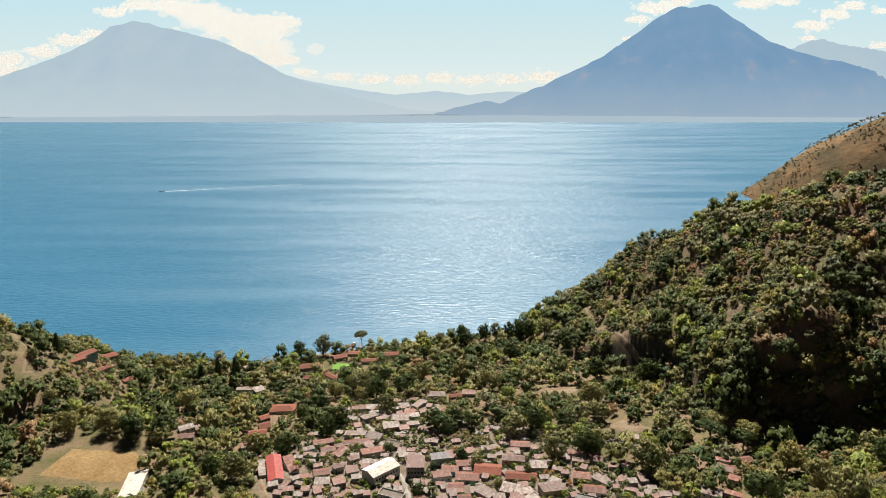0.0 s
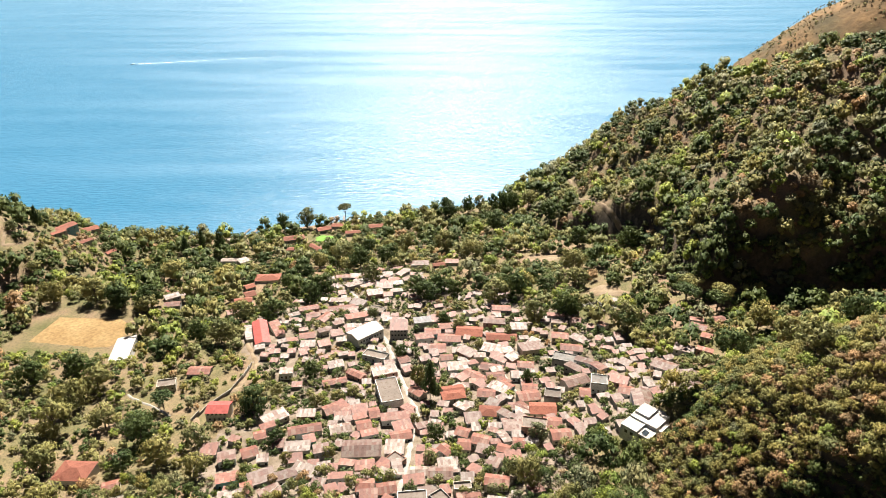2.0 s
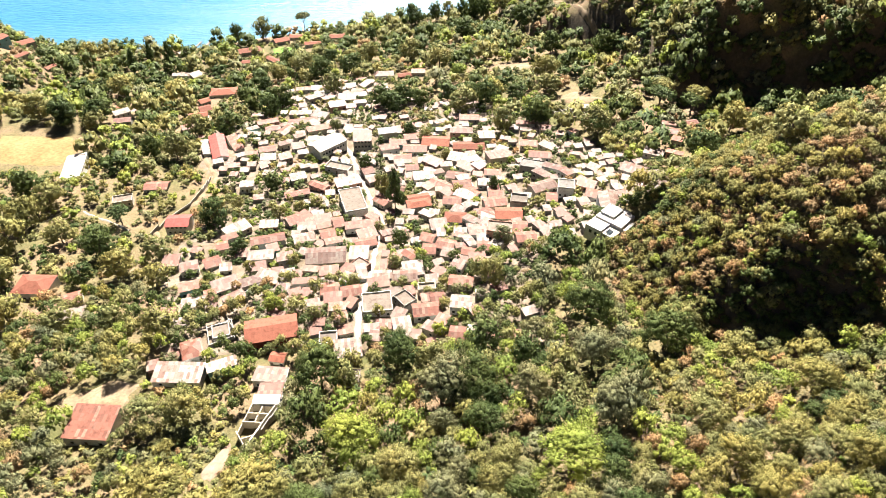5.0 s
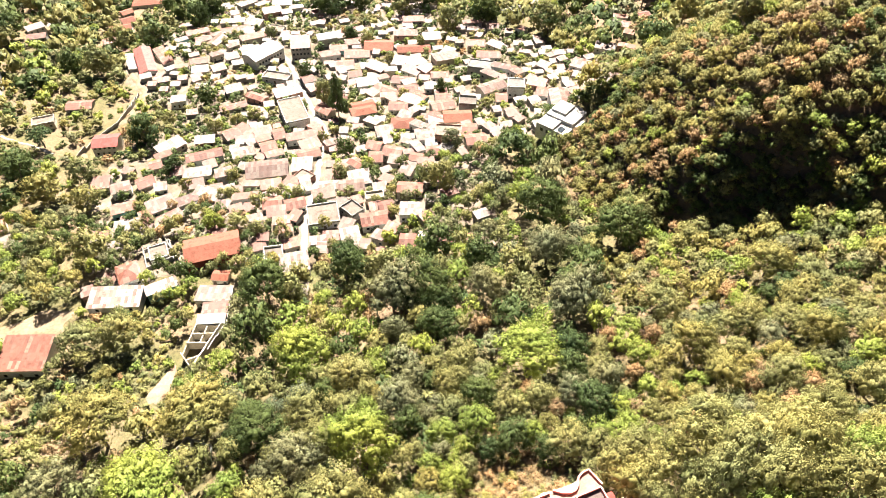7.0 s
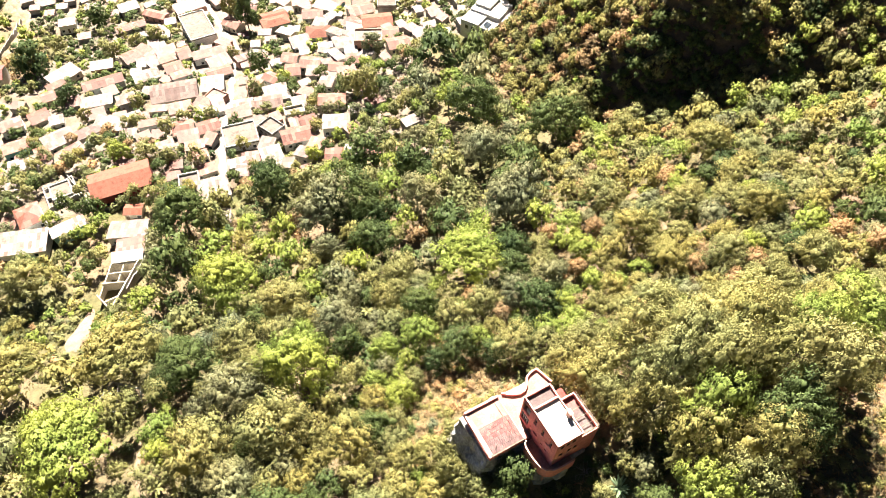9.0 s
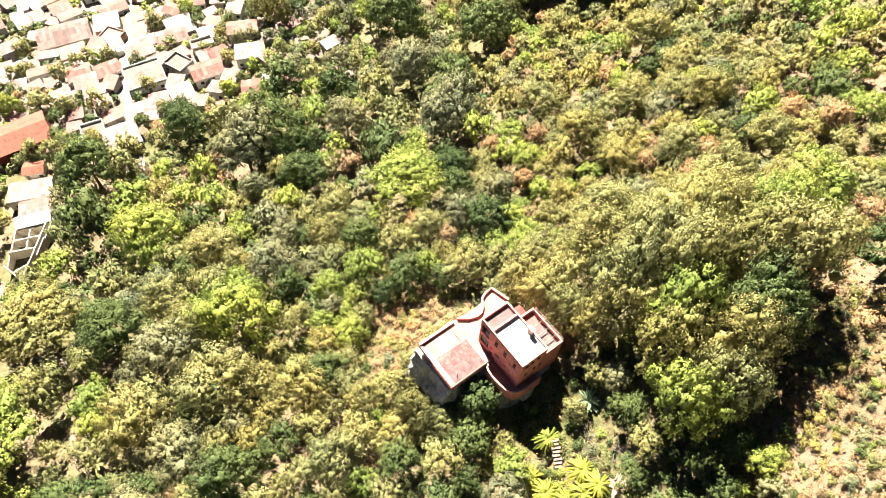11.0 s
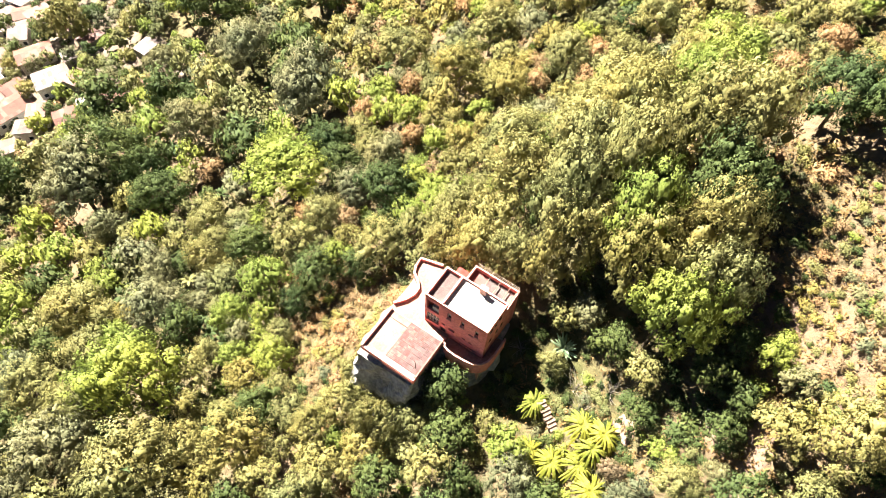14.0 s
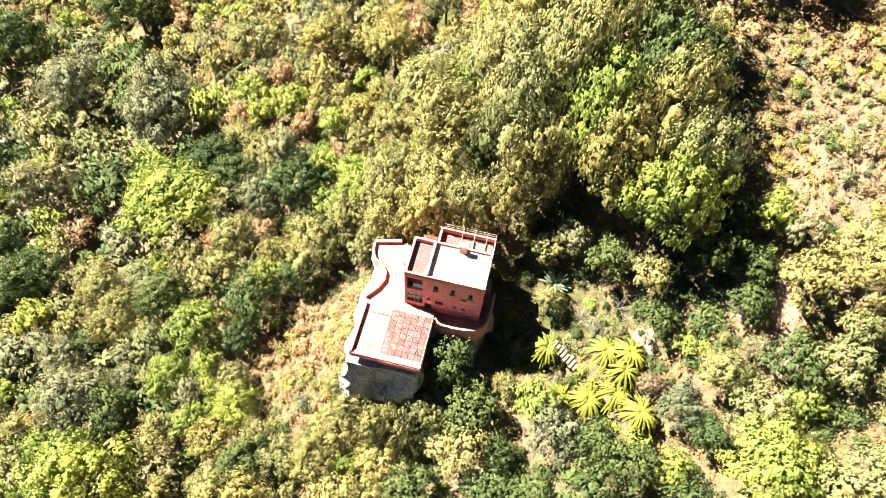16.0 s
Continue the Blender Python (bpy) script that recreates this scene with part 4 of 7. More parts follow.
    for x0, x1, y0, y1 in ((2.6, 2.8, D + 0.01, 9.2), (W - 0.2, W, D + 0.01, 9.2), (2.8, W - 0.2, 9.0, 9.2)):
        w = part("parapet", Shape().box(x0, x1, y0, y1, H - 2.196, H - 1.5), SALMON, ob)
        part("coping", Shape().box(x0 - 0.02, x1 + 0.02, y0 - 0.02, y1 + 0.02, H - 1.496, H - 1.44), SALMON_PALE, w)
    handrail = Shape()
    rail(handrail, [(3.0, 9.1), (W - 0.1, 9.1), (W - 0.1, D + 0.1)], 0.8, H - 1.44, 0.035)
    part("railing", handrail, TIMBER, ob, "thin dark rail round the rear terrace")
    for u in (5.4, 6.9, 8.4):
        part("beam", Shape().box(u, u + 0.1, D + 0.02, 9.0, H - 0.6, H - 0.48), TIMBER, ob)
    part("awning", Shape().slab([(0.6, 6.0, 4.6), (2.4, 6.0, 4.6), (2.4, 8.2, 4.3), (0.6, 8.2, 4.3)], 0.06), ROOFS["red"], ob, "bright red sheet awning")
    for u, v in ((0.7, 6.1), (2.3, 6.1), (0.7, 8.1), (2.3, 8.1)):
        part("post", Shape().box(u - 0.05, u + 0.05, v - 0.05, v + 0.05, -3.0, 4.25), TIMBER, ob)
    # bench rail on the balcony
    b = part("railing", Shape().box(6.0, 8.6, -0.35, -0.28, 0.75, 0.85), TIMBER, ob, "dark timber rail by the wall")
    for u in np.linspace(6.05, 8.55, 7):
        part("baluster", Shape().box(u - 0.04, u + 0.04, -0.35, -0.28, -0.2, 0.748), TIMBER, b)
    # front balcony with curved wall
    edge = [(4.3, -1.6), (4.6, -2.1), (5.2, -2.35), (6.5, -2.45), (8.0, -2.35), (9.3, -2.05), (10.2, -1.4), (10.7, -0.4), (10.9, 1.2), (10.9, 4.2)]
    part("balcony", Shape().prism(edge + [(9.62, 4.2), (9.62, -0.02), (4.3, -0.02)], -1.6, -0.2), PLASTER, ob, "worn pink plaster balcony floor")
    low_wall("balcony_wall", edge, -1.7, 0.75, 0.22, ob)
    for u, v in ((6.6, -2.4), (9.9, -1.5)):
        part("buttress", Shape().box(u - 0.2, u + 0.2, v - 0.15, v + 0.25, -5.0, -1.72), SALMON_PALE, ob)
    return ob


def red_terrace():
    """The roof terrace below the villa, part pale plaster, part red tiles, and the upper patio."""
    ob = empty("roof_terrace", RED_AT, "salmon roof terrace with pale plaster and red tiles", "terrace")
    z = DECK
    part("slab", Shape().box(-4.35, 4.35, -8.75, -1.95, z - 1.0, z), SALMON, ob)
    part("deck", Shape().box(-4.0, -0.76, -8.4, -3.15, z + 0.004, z + 0.05), PLASTER, ob, "pale pink plaster deck")
    part("deck", Shape().box(-4.0, -0.76, -3.06, -2.1, z + 0.004, z + 0.06), PLASTER, ob, "pale pink plaster deck")
    part("seam", Shape().box(-4.0, -0.76, -3.14, -3.07, z + 0.004, z + 0.1), DARK_RED, ob)
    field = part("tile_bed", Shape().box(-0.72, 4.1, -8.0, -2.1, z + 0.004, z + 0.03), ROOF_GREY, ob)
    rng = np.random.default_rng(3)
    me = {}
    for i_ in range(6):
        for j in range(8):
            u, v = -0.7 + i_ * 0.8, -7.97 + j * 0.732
            # Tiles past a stepped slanting line get the copy with shade painted in.
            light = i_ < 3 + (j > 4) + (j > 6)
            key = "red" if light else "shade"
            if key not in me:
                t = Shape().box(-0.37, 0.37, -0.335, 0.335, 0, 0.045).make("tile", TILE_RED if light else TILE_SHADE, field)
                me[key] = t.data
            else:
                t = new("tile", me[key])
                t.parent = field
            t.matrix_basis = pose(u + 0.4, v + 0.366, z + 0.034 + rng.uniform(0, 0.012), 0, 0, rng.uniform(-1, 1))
    low_wall("parapet", [(-4.2, -2.0), (-4.2, -8.7)], z, z + 0.45, 0.3, ob)
    low_wall("parapet", [(-4.3, -8.62), (4.3, -8.62)], z - 0.3, z + 0.12, 0.3, ob)
    part("kerb", Shape().box(4.12, 4.3, -8.4, -2.0, z + 0.004, z + 0.1), TIMBER, ob, "dark edge strip of the terrace")
    part("planter", Shape().box(-2.6, 4.0, -8.42, -8.1, z + 0.004, z + 0.3), SALMON_PALE, ob)
    part("fascia", Shape().box(-0.7, 4.2, -8.9, -8.78, z - 0.9, z - 0.05), SALMON, ob, "salmon wall below the terrace edge")
    part("pole", Shape().box(3.5, 3.56, -7.2, -7.14, z + 0.05, z + 2.2), TIMBER, ob)
    # path and patio
    pat = empty("patio", RED_AT, "pale plaster patio with curved salmon wall", "patio")
    line = [(-2.4, 8.0), (-5.7, 7.1), (-5.6, 5.6), (-5.1, 4.6), (-4.0, 3.9), (-3.2, 3.0), (-3.1, 1.9), (-3.6, 0.6), (-4.7, -0.9)]
    part("floor", Shape().prism([(-4.3, -1.94), (4.3, -1.94), (4.2, -0.4), (0.19, -0.4), (0.19, 7.6)] + [(u + 0.05, v) for u, v in line], -2.6, 0.35), PLASTER, pat, "sunlit pale plaster floor")
    low_wall("patio_wall", line, -2.6, 0.8, 0.26, pat)
    for k in range(3):
        part("step", Shape().box(2.4 - 0.1 * k, 4.2, -1.93 + 0.3 * k, -1.64 + 0.3 * k, 0.35, 1.2 - 0.27 * k), SALMON_PALE, pat)
    tb = part("table", Shape().box(-1.6, -0.9, 4.6, 5.2, 1.0, 1.06), TIMBER, pat)
    part("leg", Shape().box(-1.3, -1.2, 4.85, 4.95, 0.35, 1.0), TIMBER, tb)
    rock_mass("rock_outcrop", [red_xy(*p) for p in ((-4.9, -9.3), (4.0, -8.9), (4.1, -2.6), (9.4, -2.2), (10.6, 0.5), (10.4, 6), (2, 8.2), (-5.4, 6.8), (-4.9, -0.8))], 117.5, 132.6, 3.0, "craggy grey rock outcrop carrying a house", 4)


red_house()
red_terrace()


CLEAR.append((52.5, 38.5, 2.6))


def garden_steps(x, y, n, rot):
    ob = empty("garden_steps", pose(x, y, float(fine_height(x, y)) + 0.3, 0, 0, rot), "weathered reddish stone steps on the hillside", "steps")
    for i_ in range(n):
        part("step", Shape().box(-0.55 - 0.1 * (i_ % 2), 0.5 + 0.12 * (i_ % 3), i_ * 0.5, i_ * 0.5 + 0.44, i_ * 0.2 - 0.5, i_ * 0.2), PINK_EARTH, ob)


garden_steps(44.9, 31.6, 8, -15)

# ---- the village ----
strip("road", [(-62, 452), (-54, 439), (-38, 395), (-24, 352), (-17, 322), (-9, 286), (-3.6, 264), (-6, 240), (-7.6, 215), (-11, 187), (-11, 172)], 3.4, PAVING, "narrow pale concrete village street", "street")
strip("road", [(-100, 226), (-105, 248), (-112, 268), (-116, 275), (-108, 292), (-100, 303), (-98, 330), (-105, 345), (-111, 358)], 4.2, DIRT, "dirt lane between gardens", "lane")
strip("road", [(-24, 352), (5, 345), (30, 338), (60, 318), (85, 300)], 2.4, PAVING, "narrow alley between houses", "alley")
strip("road", [(30, 338), (42, 300), (48, 262), (52, 240)], 2.2, PAVING, "narrow alley between houses", "alley")

dwelling(-12.8, 228, 8.5, 10.8, -1, 4, "s", "w")
dwelling(-32.4, 219.2, 6.8, 4.5, -9, 3, "s", "r")
dwelling(-24.5, 215.8, 8.3, 5.4, 5, 3, "s", "r")
dwelling(-22.8, 200.4, 7.3, 7.2, 1, 3, "g", "w")
dwelling(-21, 193.9, 7.1, 5.4, 3, 3, "s", "w")
dwelling(-19, 188, 6.4, 5.4, 4, 3, "s", "r")
dwelling(-14.4, 197.8, 7.8, 6.3, 11, 3, "g", "r")
dwelling(-17.4, 182.4, 5.1, 4.5, 8, 3, "s", "r")
dwelling(-4.2, 188.9, 11.6, 10.8, 5, 3.2, "f", "c")
dwelling(-2.6, 208.6, 8.1, 5.4, 1, 3, "g", "w")
dwelling(6.6, 206, 9.9, 7.2, -1, 3, "g", "m")
dwelling(-3.9, 202, 8.7, 5.4, 9, 3, "s", "r")
dwelling(9.9, 211.2, 8.7, 8.1, 8, 3, "s", "w")
dwelling(14.8, 197, 7.3, 4.5, 4, 3, "f", "c")
dwelling(28.2, 198.9, 9.7, 6.3, -11, 3, "g", "r")
dwelling(27, 185, 8.1, 8.1, -10, 3, "s", "w")
dwelling(14.4, 183.1, 11.1, 7.2, 5, 3, "g", "r")
dwelling(14.6, 190.2, 4.7, 4.5, 7, 3, "s", "r")
dwelling(5, 175.1, 6.8, 6.3, 8, 3, "s", "w")
dwelling(24.1, 167.2, 5.9, 8.1, -11, 3, "g", "r")
dwelling(30.8, 167.8, 6.4, 5.4, -12, 3, "s", "w")
dwelling(-20.8, 169.9, 6.8, 6.3, 3, 3, "f", "c")
dwelling(-14.4, 174, 5.7, 5.4, 13, 3, "s", "w")
dwelling(-13.6, 163.5, 9.6, 8.1, 6, 3, "s", "w")
dwelling(-12, 149.4, 6.5, 6.3, -1, 3, "s", "w")
dwelling(-37.2, 161.9, 5.6, 4.5, -12, 3, "g", "t")
dwelling(-38.2, 153.2, 11, 7.2, -8, 3, "s", "w")
dwelling(-37, 145.3, 7.9, 7.2, -1, 3, "s", "r", label="low block house with red-brown rusty sheet roof")
dwelling(-76.1, 248.4, 5.7, 6.3, 19, 3, "g", "r")
dwelling(-77.1, 233.9, 7.3, 7.2, 24, 3, "g", "r")
dwelling(-55.8, 251.2, 15.7, 6.3, 13, 3, "g", "r")
dwelling(-56.2, 235.6, 11.5, 8.1, 4, 3, "s", "w")
dwelling(-55.7, 226.2, 7.1, 5.4, 11, 3, "s", "r")
dwelling(-45.2, 232.6, 7.2, 7.2, 14, 3, "s", "w")
dwelling(-38.9, 249.2, 10.2, 7.2, 15, 3, "g", "w")
dwelling(-70.8, 206, 4.9, 7.2, 20, 3, "g", "r")
dwelling(-66.7, 213.6, 10.8, 7.2, 25, 3, "s", "w")
dwelling(-60.2, 201.2, 8.9, 7.2, 32, 3, "s", "m")
dwelling(-56.7, 213.6, 9, 6.3, 24, 3, "s", "m")
dwelling(-48.9, 216, 12.1, 6.3, -23, 3, "s", "w")
dwelling(-69.8, 227.8, 5.2, 4.5, 7, 3, "s", "w")
dwelling(-55.8, 160.2, 10.2, 5.4, 21, 3, "s", "w")
dwelling(-72.8, 264.6, 12.5, 7.2, 40, 3, "s", "w")
dwelling(-57.8, 266.2, 9.1, 5.4, 1, 3, "s", "w")
dwelling(-46.2, 269, 7.7, 8.1, 29, 3, "g", "r")
dwelling(-31.6, 266, 8.3, 7.2, 13, 3, "s", "w")
dwelling(-31, 259.3, 6.9, 5.4, 19, 3, "s", "r")
dwelling(-24.4, 262.3, 5.5, 8.1, 13, 3, "g", "r")
dwelling(-28.3, 251.1, 7.2, 7.2, 14, 3, "g", "r")
dwelling(-25.1, 243.4, 7.9, 5.4, 15, 3, "s", "r")
dwelling(-12.8, 257.7, 16.3, 7.2, 9, 3, "s", "r")
dwelling(-10.2, 248, 9, 7.2, 19, 3, "s", "w")
dwelling(-9.8, 240.2, 9.9, 6.3, 11, 3, "g", "r")
dwelling(-22.6, 308.9, 13.9, 7.2, 18, 3, "s", "w")
dwelling(-28.8, 328.1, 14.8, 7.2, -22, 3, "f", "c")
dwelling(-50.4, 318.9, 9, 6.3, 18, 3, "s", "w")
dwelling(-77.4, 313.8, 7.6, 8.1, 7, 3, "s", "w")
dwelling(-48.6, 299.5, 13.2, 5.4, 16, 3, "g", "r")
dwelling(-37.8, 307.1, 11.1, 5.4, -35, 3, "g", "r")
dwelling(-6.8, 282.4, 8.8, 6.3, -44, 3, "g", "r")
dwelling(14.2, 277, 12.2, 7.2, 10, 3, "h", "t")
dwelling(18.5, 311, 12.9, 7.2, 6, 3, "s", "w")
dwelling(24.7, 300.2, 8.5, 6.3, -33, 3, "g", "r")
dwelling(26.5, 290, 7.2, 5.4, -2, 3, "s", "r")
dwelling(30.6, 275.5, 9.3, 7.2, -9, 3, "g", "r")
dwelling(36.9, 293.3, 9.8, 7.2, 4, 3, "g", "r")
dwelling(37.2, 279.8, 10.8, 6.3, -35, 3, "s", "w")
dwelling(30.6, 256.8, 10.2, 8.1, -8, 3, "h", "t")
dwelling(22.6, 252, 8.2, 7.2, 8, 3, "s", "m")
dwelling(40.7, 239.6, 11.9, 9, 4, 3, "s", "w")
dwelling(40.1, 223.9, 5.8, 6.3, -6, 3, "g", "r")
dwelling(33.2, 221, 5.9, 5.4, -20, 3, "g", "r")
dwelling(47.3, 266.8, 10.9, 8.1, 9, 3, "g", "r")
dwelling(48.7, 290.3, 7.9, 5.4, -6, 3, "s", "w")
dwelling(48.8, 256.5, 8, 7.2, -52, 3, "g", "r")
dwelling(53.9, 302.5, 9.1, 6.3, -6, 3, "g", "r")
dwelling(24.4, 231.4, 8.4, 7.2, -20, 3, "g", "r")
dwelling(24.8, 222.4, 6.1, 5.4, -18, 3, "s", "w")
dwelling(17.1, 240.5, 6.7, 6.3, -23, 3, "g", "r")
dwelling(17.2, 228.8, 6, 7.2, -6, 3, "g", "r")
dwelling(-2, 371, 11.7, 6.3, 11, 5, "s", "d")
dwelling(4.2, 357.6, 10.3, 7.2, 2, 3, "g", "r")
dwelling(-1.5, 347.4, 11.2, 8.1, 11, 3, "s", "w")
dwelling(13.6, 345.4, 14.3, 9, -4, 3, "g", "w")
dwelling(14, 365.6, 12.4, 7.2, 8, 3, "g", "r")
dwelling(26.8, 353.8, 16.5, 11.7, -8, 3.5, "g", "t")
dwelling(16.8, 382.4, 6.5, 5.4, 10, 3, "s", "r")
dwelling(31.6, 383.8, 9.2, 6.3, 22, 3, "s", "w")
dwelling(43.1, 365.8, 14.1, 7.2, -7, 3, "g", "m")
dwelling(48.4, 401.5, 11.8, 7.2, 11, 3, "s", "m")
dwelling(49.5, 384.4, 12.8, 7.2, -4, 3, "g", "r")
dwelling(56.2, 350, 10.2, 7.2, -1, 4.5, "s", "w")
dwelling(45.1, 341.8, 18.5, 8.1, -5, 3, "g", "t")
dwelling(35.4, 326.8, 11.9, 8.1, -21, 3, "s", "w")
dwelling(45.8, 324.8, 10.7, 7.2, 19, 3, "s", "w")
dwelling(58.4, 321.7, 13.5, 10.8, 10, 3, "s", "w")
dwelling(37.4, 305.1, 12.6, 7.2, -17, 3, "g", "r")
dwelling(26, 313.8, 5.9, 5.4, 17, 3, "s", "r")
dwelling(29.4, 293.1, 8.8, 6.3, -36, 3, "g", "r")
dwelling(14.4, 282.4, 11.3, 8.1, 12, 3, "g", "t")
dwelling(54.4, 252.8, 12.7, 9, -4, 3, "g", "t")
dwelling(56.6, 237.5, 8.3, 8.1, -7, 3, "g", "r")
dwelling(45.4, 253.5, 6.7, 6.3, -7, 3, "s", "w")
dwelling(48.2, 235.8, 11.4, 8.1, -12, 5, "f", "c")
dwelling(58, 226.1, 8.8, 7.2, 3, 3, "g", "r")
dwelling(61, 262.3, 8.2, 7.2, -13, 5, "f", "c")
dwelling(76.4, 303.4, 13.7, 8.1, -20, 4.5, "f", "b")
dwelling(81.4, 316.6, 12.5, 7.2, -10, 3, "g", "r")
dwelling(81.2, 362.8, 11.3, 6.3, -4, 3, "s", "w")
dwelling(81.4, 352.2, 10.2, 6.3, -13, 3, "s", "w")
dwelling(91, 352.6, 6.7, 7.2, -8, 3, "g", "r")
dwelling(70, 339.9, 4.9, 5.4, -5, 3, "s", "w")
dwelling(78.3, 334.3, 9.8, 7.2, -11, 3, "g", "r")
dwelling(88.2, 326.5, 11.5, 5.4, -45, 3, "s", "w")
dwelling(118.4, 375.4, 7.9, 4.5, -12, 3, "s", "w")
dwelling(75.2, 276.9, 13.5, 8.1, 22, 3, "g", "m")
dwelling(76.6, 263.1, 5.5, 7.2, -8, 3, "g", "r")
dwelling(84.7, 269.6, 8.2, 8.1, -13, 5.5, "f", "b")
dwelling(95, 271.3, 9.1, 6.3, -27, 3, "s", "w")
dwelling(95.2, 260.4, 6.8, 7.2, -22, 3, "g", "r")
dwelling(98.1, 243.1, 20, 9, -96, 3, "g", "m")
dwelling(119.9, 280.2, 11.7, 9, -36, 3, "g", "m")
dwelling(116, 239.7, 20, 10.8, -106, 3.5, "g", "m")
dwelling(135.2, 295.4, 10.1, 6.3, -29, 3, "s", "m")
dwelling(143.8, 290.3, 8.4, 5.4, -30, 3, "s", "r")
dwelling(151, 306.2, 5.9, 7.2, -30, 3, "s", "w")
dwelling(152.3, 320.2, 9.2, 7.2, -32, 3, "g", "r")
dwelling(166.3, 327.5, 7.4, 5.4, 13, 3, "g", "r")
dwelling(155, 329.9, 7.7, 5.4, -18, 3, "s", "r")
dwelling(102.9, 289.5, 6.6, 5.4, -46, 3, "s", "w")
dwelling(105, 342, 5.8, 5.4, -45, 3, "s", "w")
dwelling(-42, 488, 17.7, 6.3, -33, 3, "s", "w")
dwelling(-30.4, 471, 8.7, 5.4, 9, 3, "s", "w")
dwelling(-25.2, 454.8, 11.7, 6.3, 40, 3, "s", "w")
dwelling(-31.2, 444, 12.9, 8.1, 1, 3, "s", "m")
dwelling(-36.7, 427.4, 11.8, 7.2, 15, 4, "s", "w")
dwelling(-22.8, 485.6, 8.2, 4.5, 16, 3, "g", "r")
dwelling(-74.6, 464.9, 7.6, 6.3, 11, 4, "s", "w")
dwelling(-65, 471.8, 11.5, 5.4, 4, 3, "g", "r")
dwelling(-56.6, 449.3, 12.2, 8.1, 32, 3, "s", "w")
dwelling(-60.6, 417.6, 14.9, 8.1, 0, 3, "s", "w")
dwelling(-44.3, 412.2, 10.9, 7.2, -24, 3, "s", "w")
dwelling(-57.3, 402.2, 18.6, 8.1, 11, 3, "g", "r")
dwelling(-45.5, 386.2, 15, 9, 17, 3, "s", "w")
dwelling(-66.6, 387.6, 11.9, 7.2, 60, 3, "g", "r")
dwelling(-81, 406.5, 13.8, 6.3, 19, 3, "g", "r")
dwelling(-75.4, 392.8, 9.9, 6.3, 16, 3, "g", "r")
dwelling(-67.4, 398, 8, 5.4, 27, 3, "s", "w")
dwelling(-73.6, 359.6, 10, 7.2, 13, 3, "g", "r")
dwelling(-5.6, 496.6, 15.2, 9, 3, 3, "h", "w")
dwelling(20.8, 495.2, 11.1, 8.1, -2, 4, "g", "r")
dwelling(10, 490.5, 10.2, 6.3, 9, 3, "g", "t")
dwelling(-128.6, 600, 20, 10.8, 19, 3.5, "h", "t")
dwelling(-104, 626.3, 14.1, 9.9, 26, 3.5, "g", "t")
dwelling(-91.2, 637.8, 12.6, 8.1, -3, 3, "g", "t")
dwelling(-72.7, 610.9, 15.7, 7.2, 6, 3.5, "g", "t")
dwelling(-51.6, 628.6, 14.8, 9, 8, 3.5, "g", "t")
dwelling(-102, 565.8, 17.5, 6.3, -46, 3, "g", "t")
dwelling(-92.6, 583.8, 7.2, 5.4, 26, 3, "f", "c")
dwelling(-127.6, 566.2, 11.3, 7.2, 6, 3, "g", "t")
dwelling(-125.5, 478.4, 20, 11.7, 5, 3.5, "h", "t")
dwelling(-135.8, 460.8, 7.8, 7.2, 33, 3, "g", "t")
dwelling(-131, 443, 8.3, 9, 28, 3, "g", "t")
dwelling(-315, 546, 20, 10.8, 65, 4, "g", "t")
dwelling(-310.2, 528.2, 12.7, 4.5, 54, 3, "s", "t")
dwelling(-311, 577.5, 15.7, 10.8, 41, 4, "g", "t")
dwelling(-294.8, 583.8, 6.3, 8.1, -3, 3, "g", "t")
dwelling(-293.8, 536.1, 11.2, 6.3, 59, 3, "g", "t")
dwelling(-275.2, 536.8, 9.2, 6.3, 59, 3, "g", "t")
dwelling(-174, 540.8, 15.4, 6.3, 0, 3, "g", "w")
dwelling(-160.6, 535.4, 9.3, 8.1, 40, 3, "s", "w")
dwelling(-183, 430.6, 10.8, 6.3, 35, 3, "s", "w")
dwelling(-179.4, 420.2, 11.2, 7.2, 10, 3, "g", "r")
dwelling(-194.1, 458.6, 8.9, 5.4, 18, 3, "g", "t")
dwelling(-180.2, 447.8, 18.1, 4.5, 91, 3, "s", "w")
dwelling(-132.2, 429.8, 13, 7.2, 13, 3, "g", "t")
dwelling(-134.2, 407.8, 7.6, 7.2, 27, 3, "g", "r")
dwelling(-189.2, 604.8, 10.3, 7.2, 41, 3, "s", "w")
dwelling(-129, 214.3, 7, 7.2, 22, 3, "g", "r")
dwelling(-124, 201.2, 10.8, 8.1, 14, 3, "s", "c")
dwelling(-137.8, 237.6, 4.8, 5.4, 5, 3, "g", "r")
dwelling(-127.4, 319.8, 12.9, 8.1, 0, 3, "g", "r")
dwelling(-141.2, 306.2, 10.4, 7.2, 13, 3, "f", "c")
dwelling(-96.2, 238.1, 7.6, 7.2, 2, 3, "s", "w")
dwelling(-86.4, 231.4, 7.9, 8.1, 18, 3, "s", "m")
dwelling(-81.2, 214.7, 9.3, 7.2, 15, 3, "s", "w")
dwelling(-76.1, 200.5, 9.4, 7.2, 10, 3, "s", "w")
dwelling(-68, 169.2, 7.3, 9, 20, 3.5, "h", "w")
dwelling(-69.4, 157.6, 16.4, 8.1, -5, 3, "s", "w")
dwelling(-79.4, 162.4, 4, 5.4, 18, 3, "s", "m")
dwelling(-89.7, 136.9, 14.1, 11.7, -7, 4, "s", "r")
dwelling(-15.5, 320.8, 6.6, 7.2, 20, 3, "g", "r")
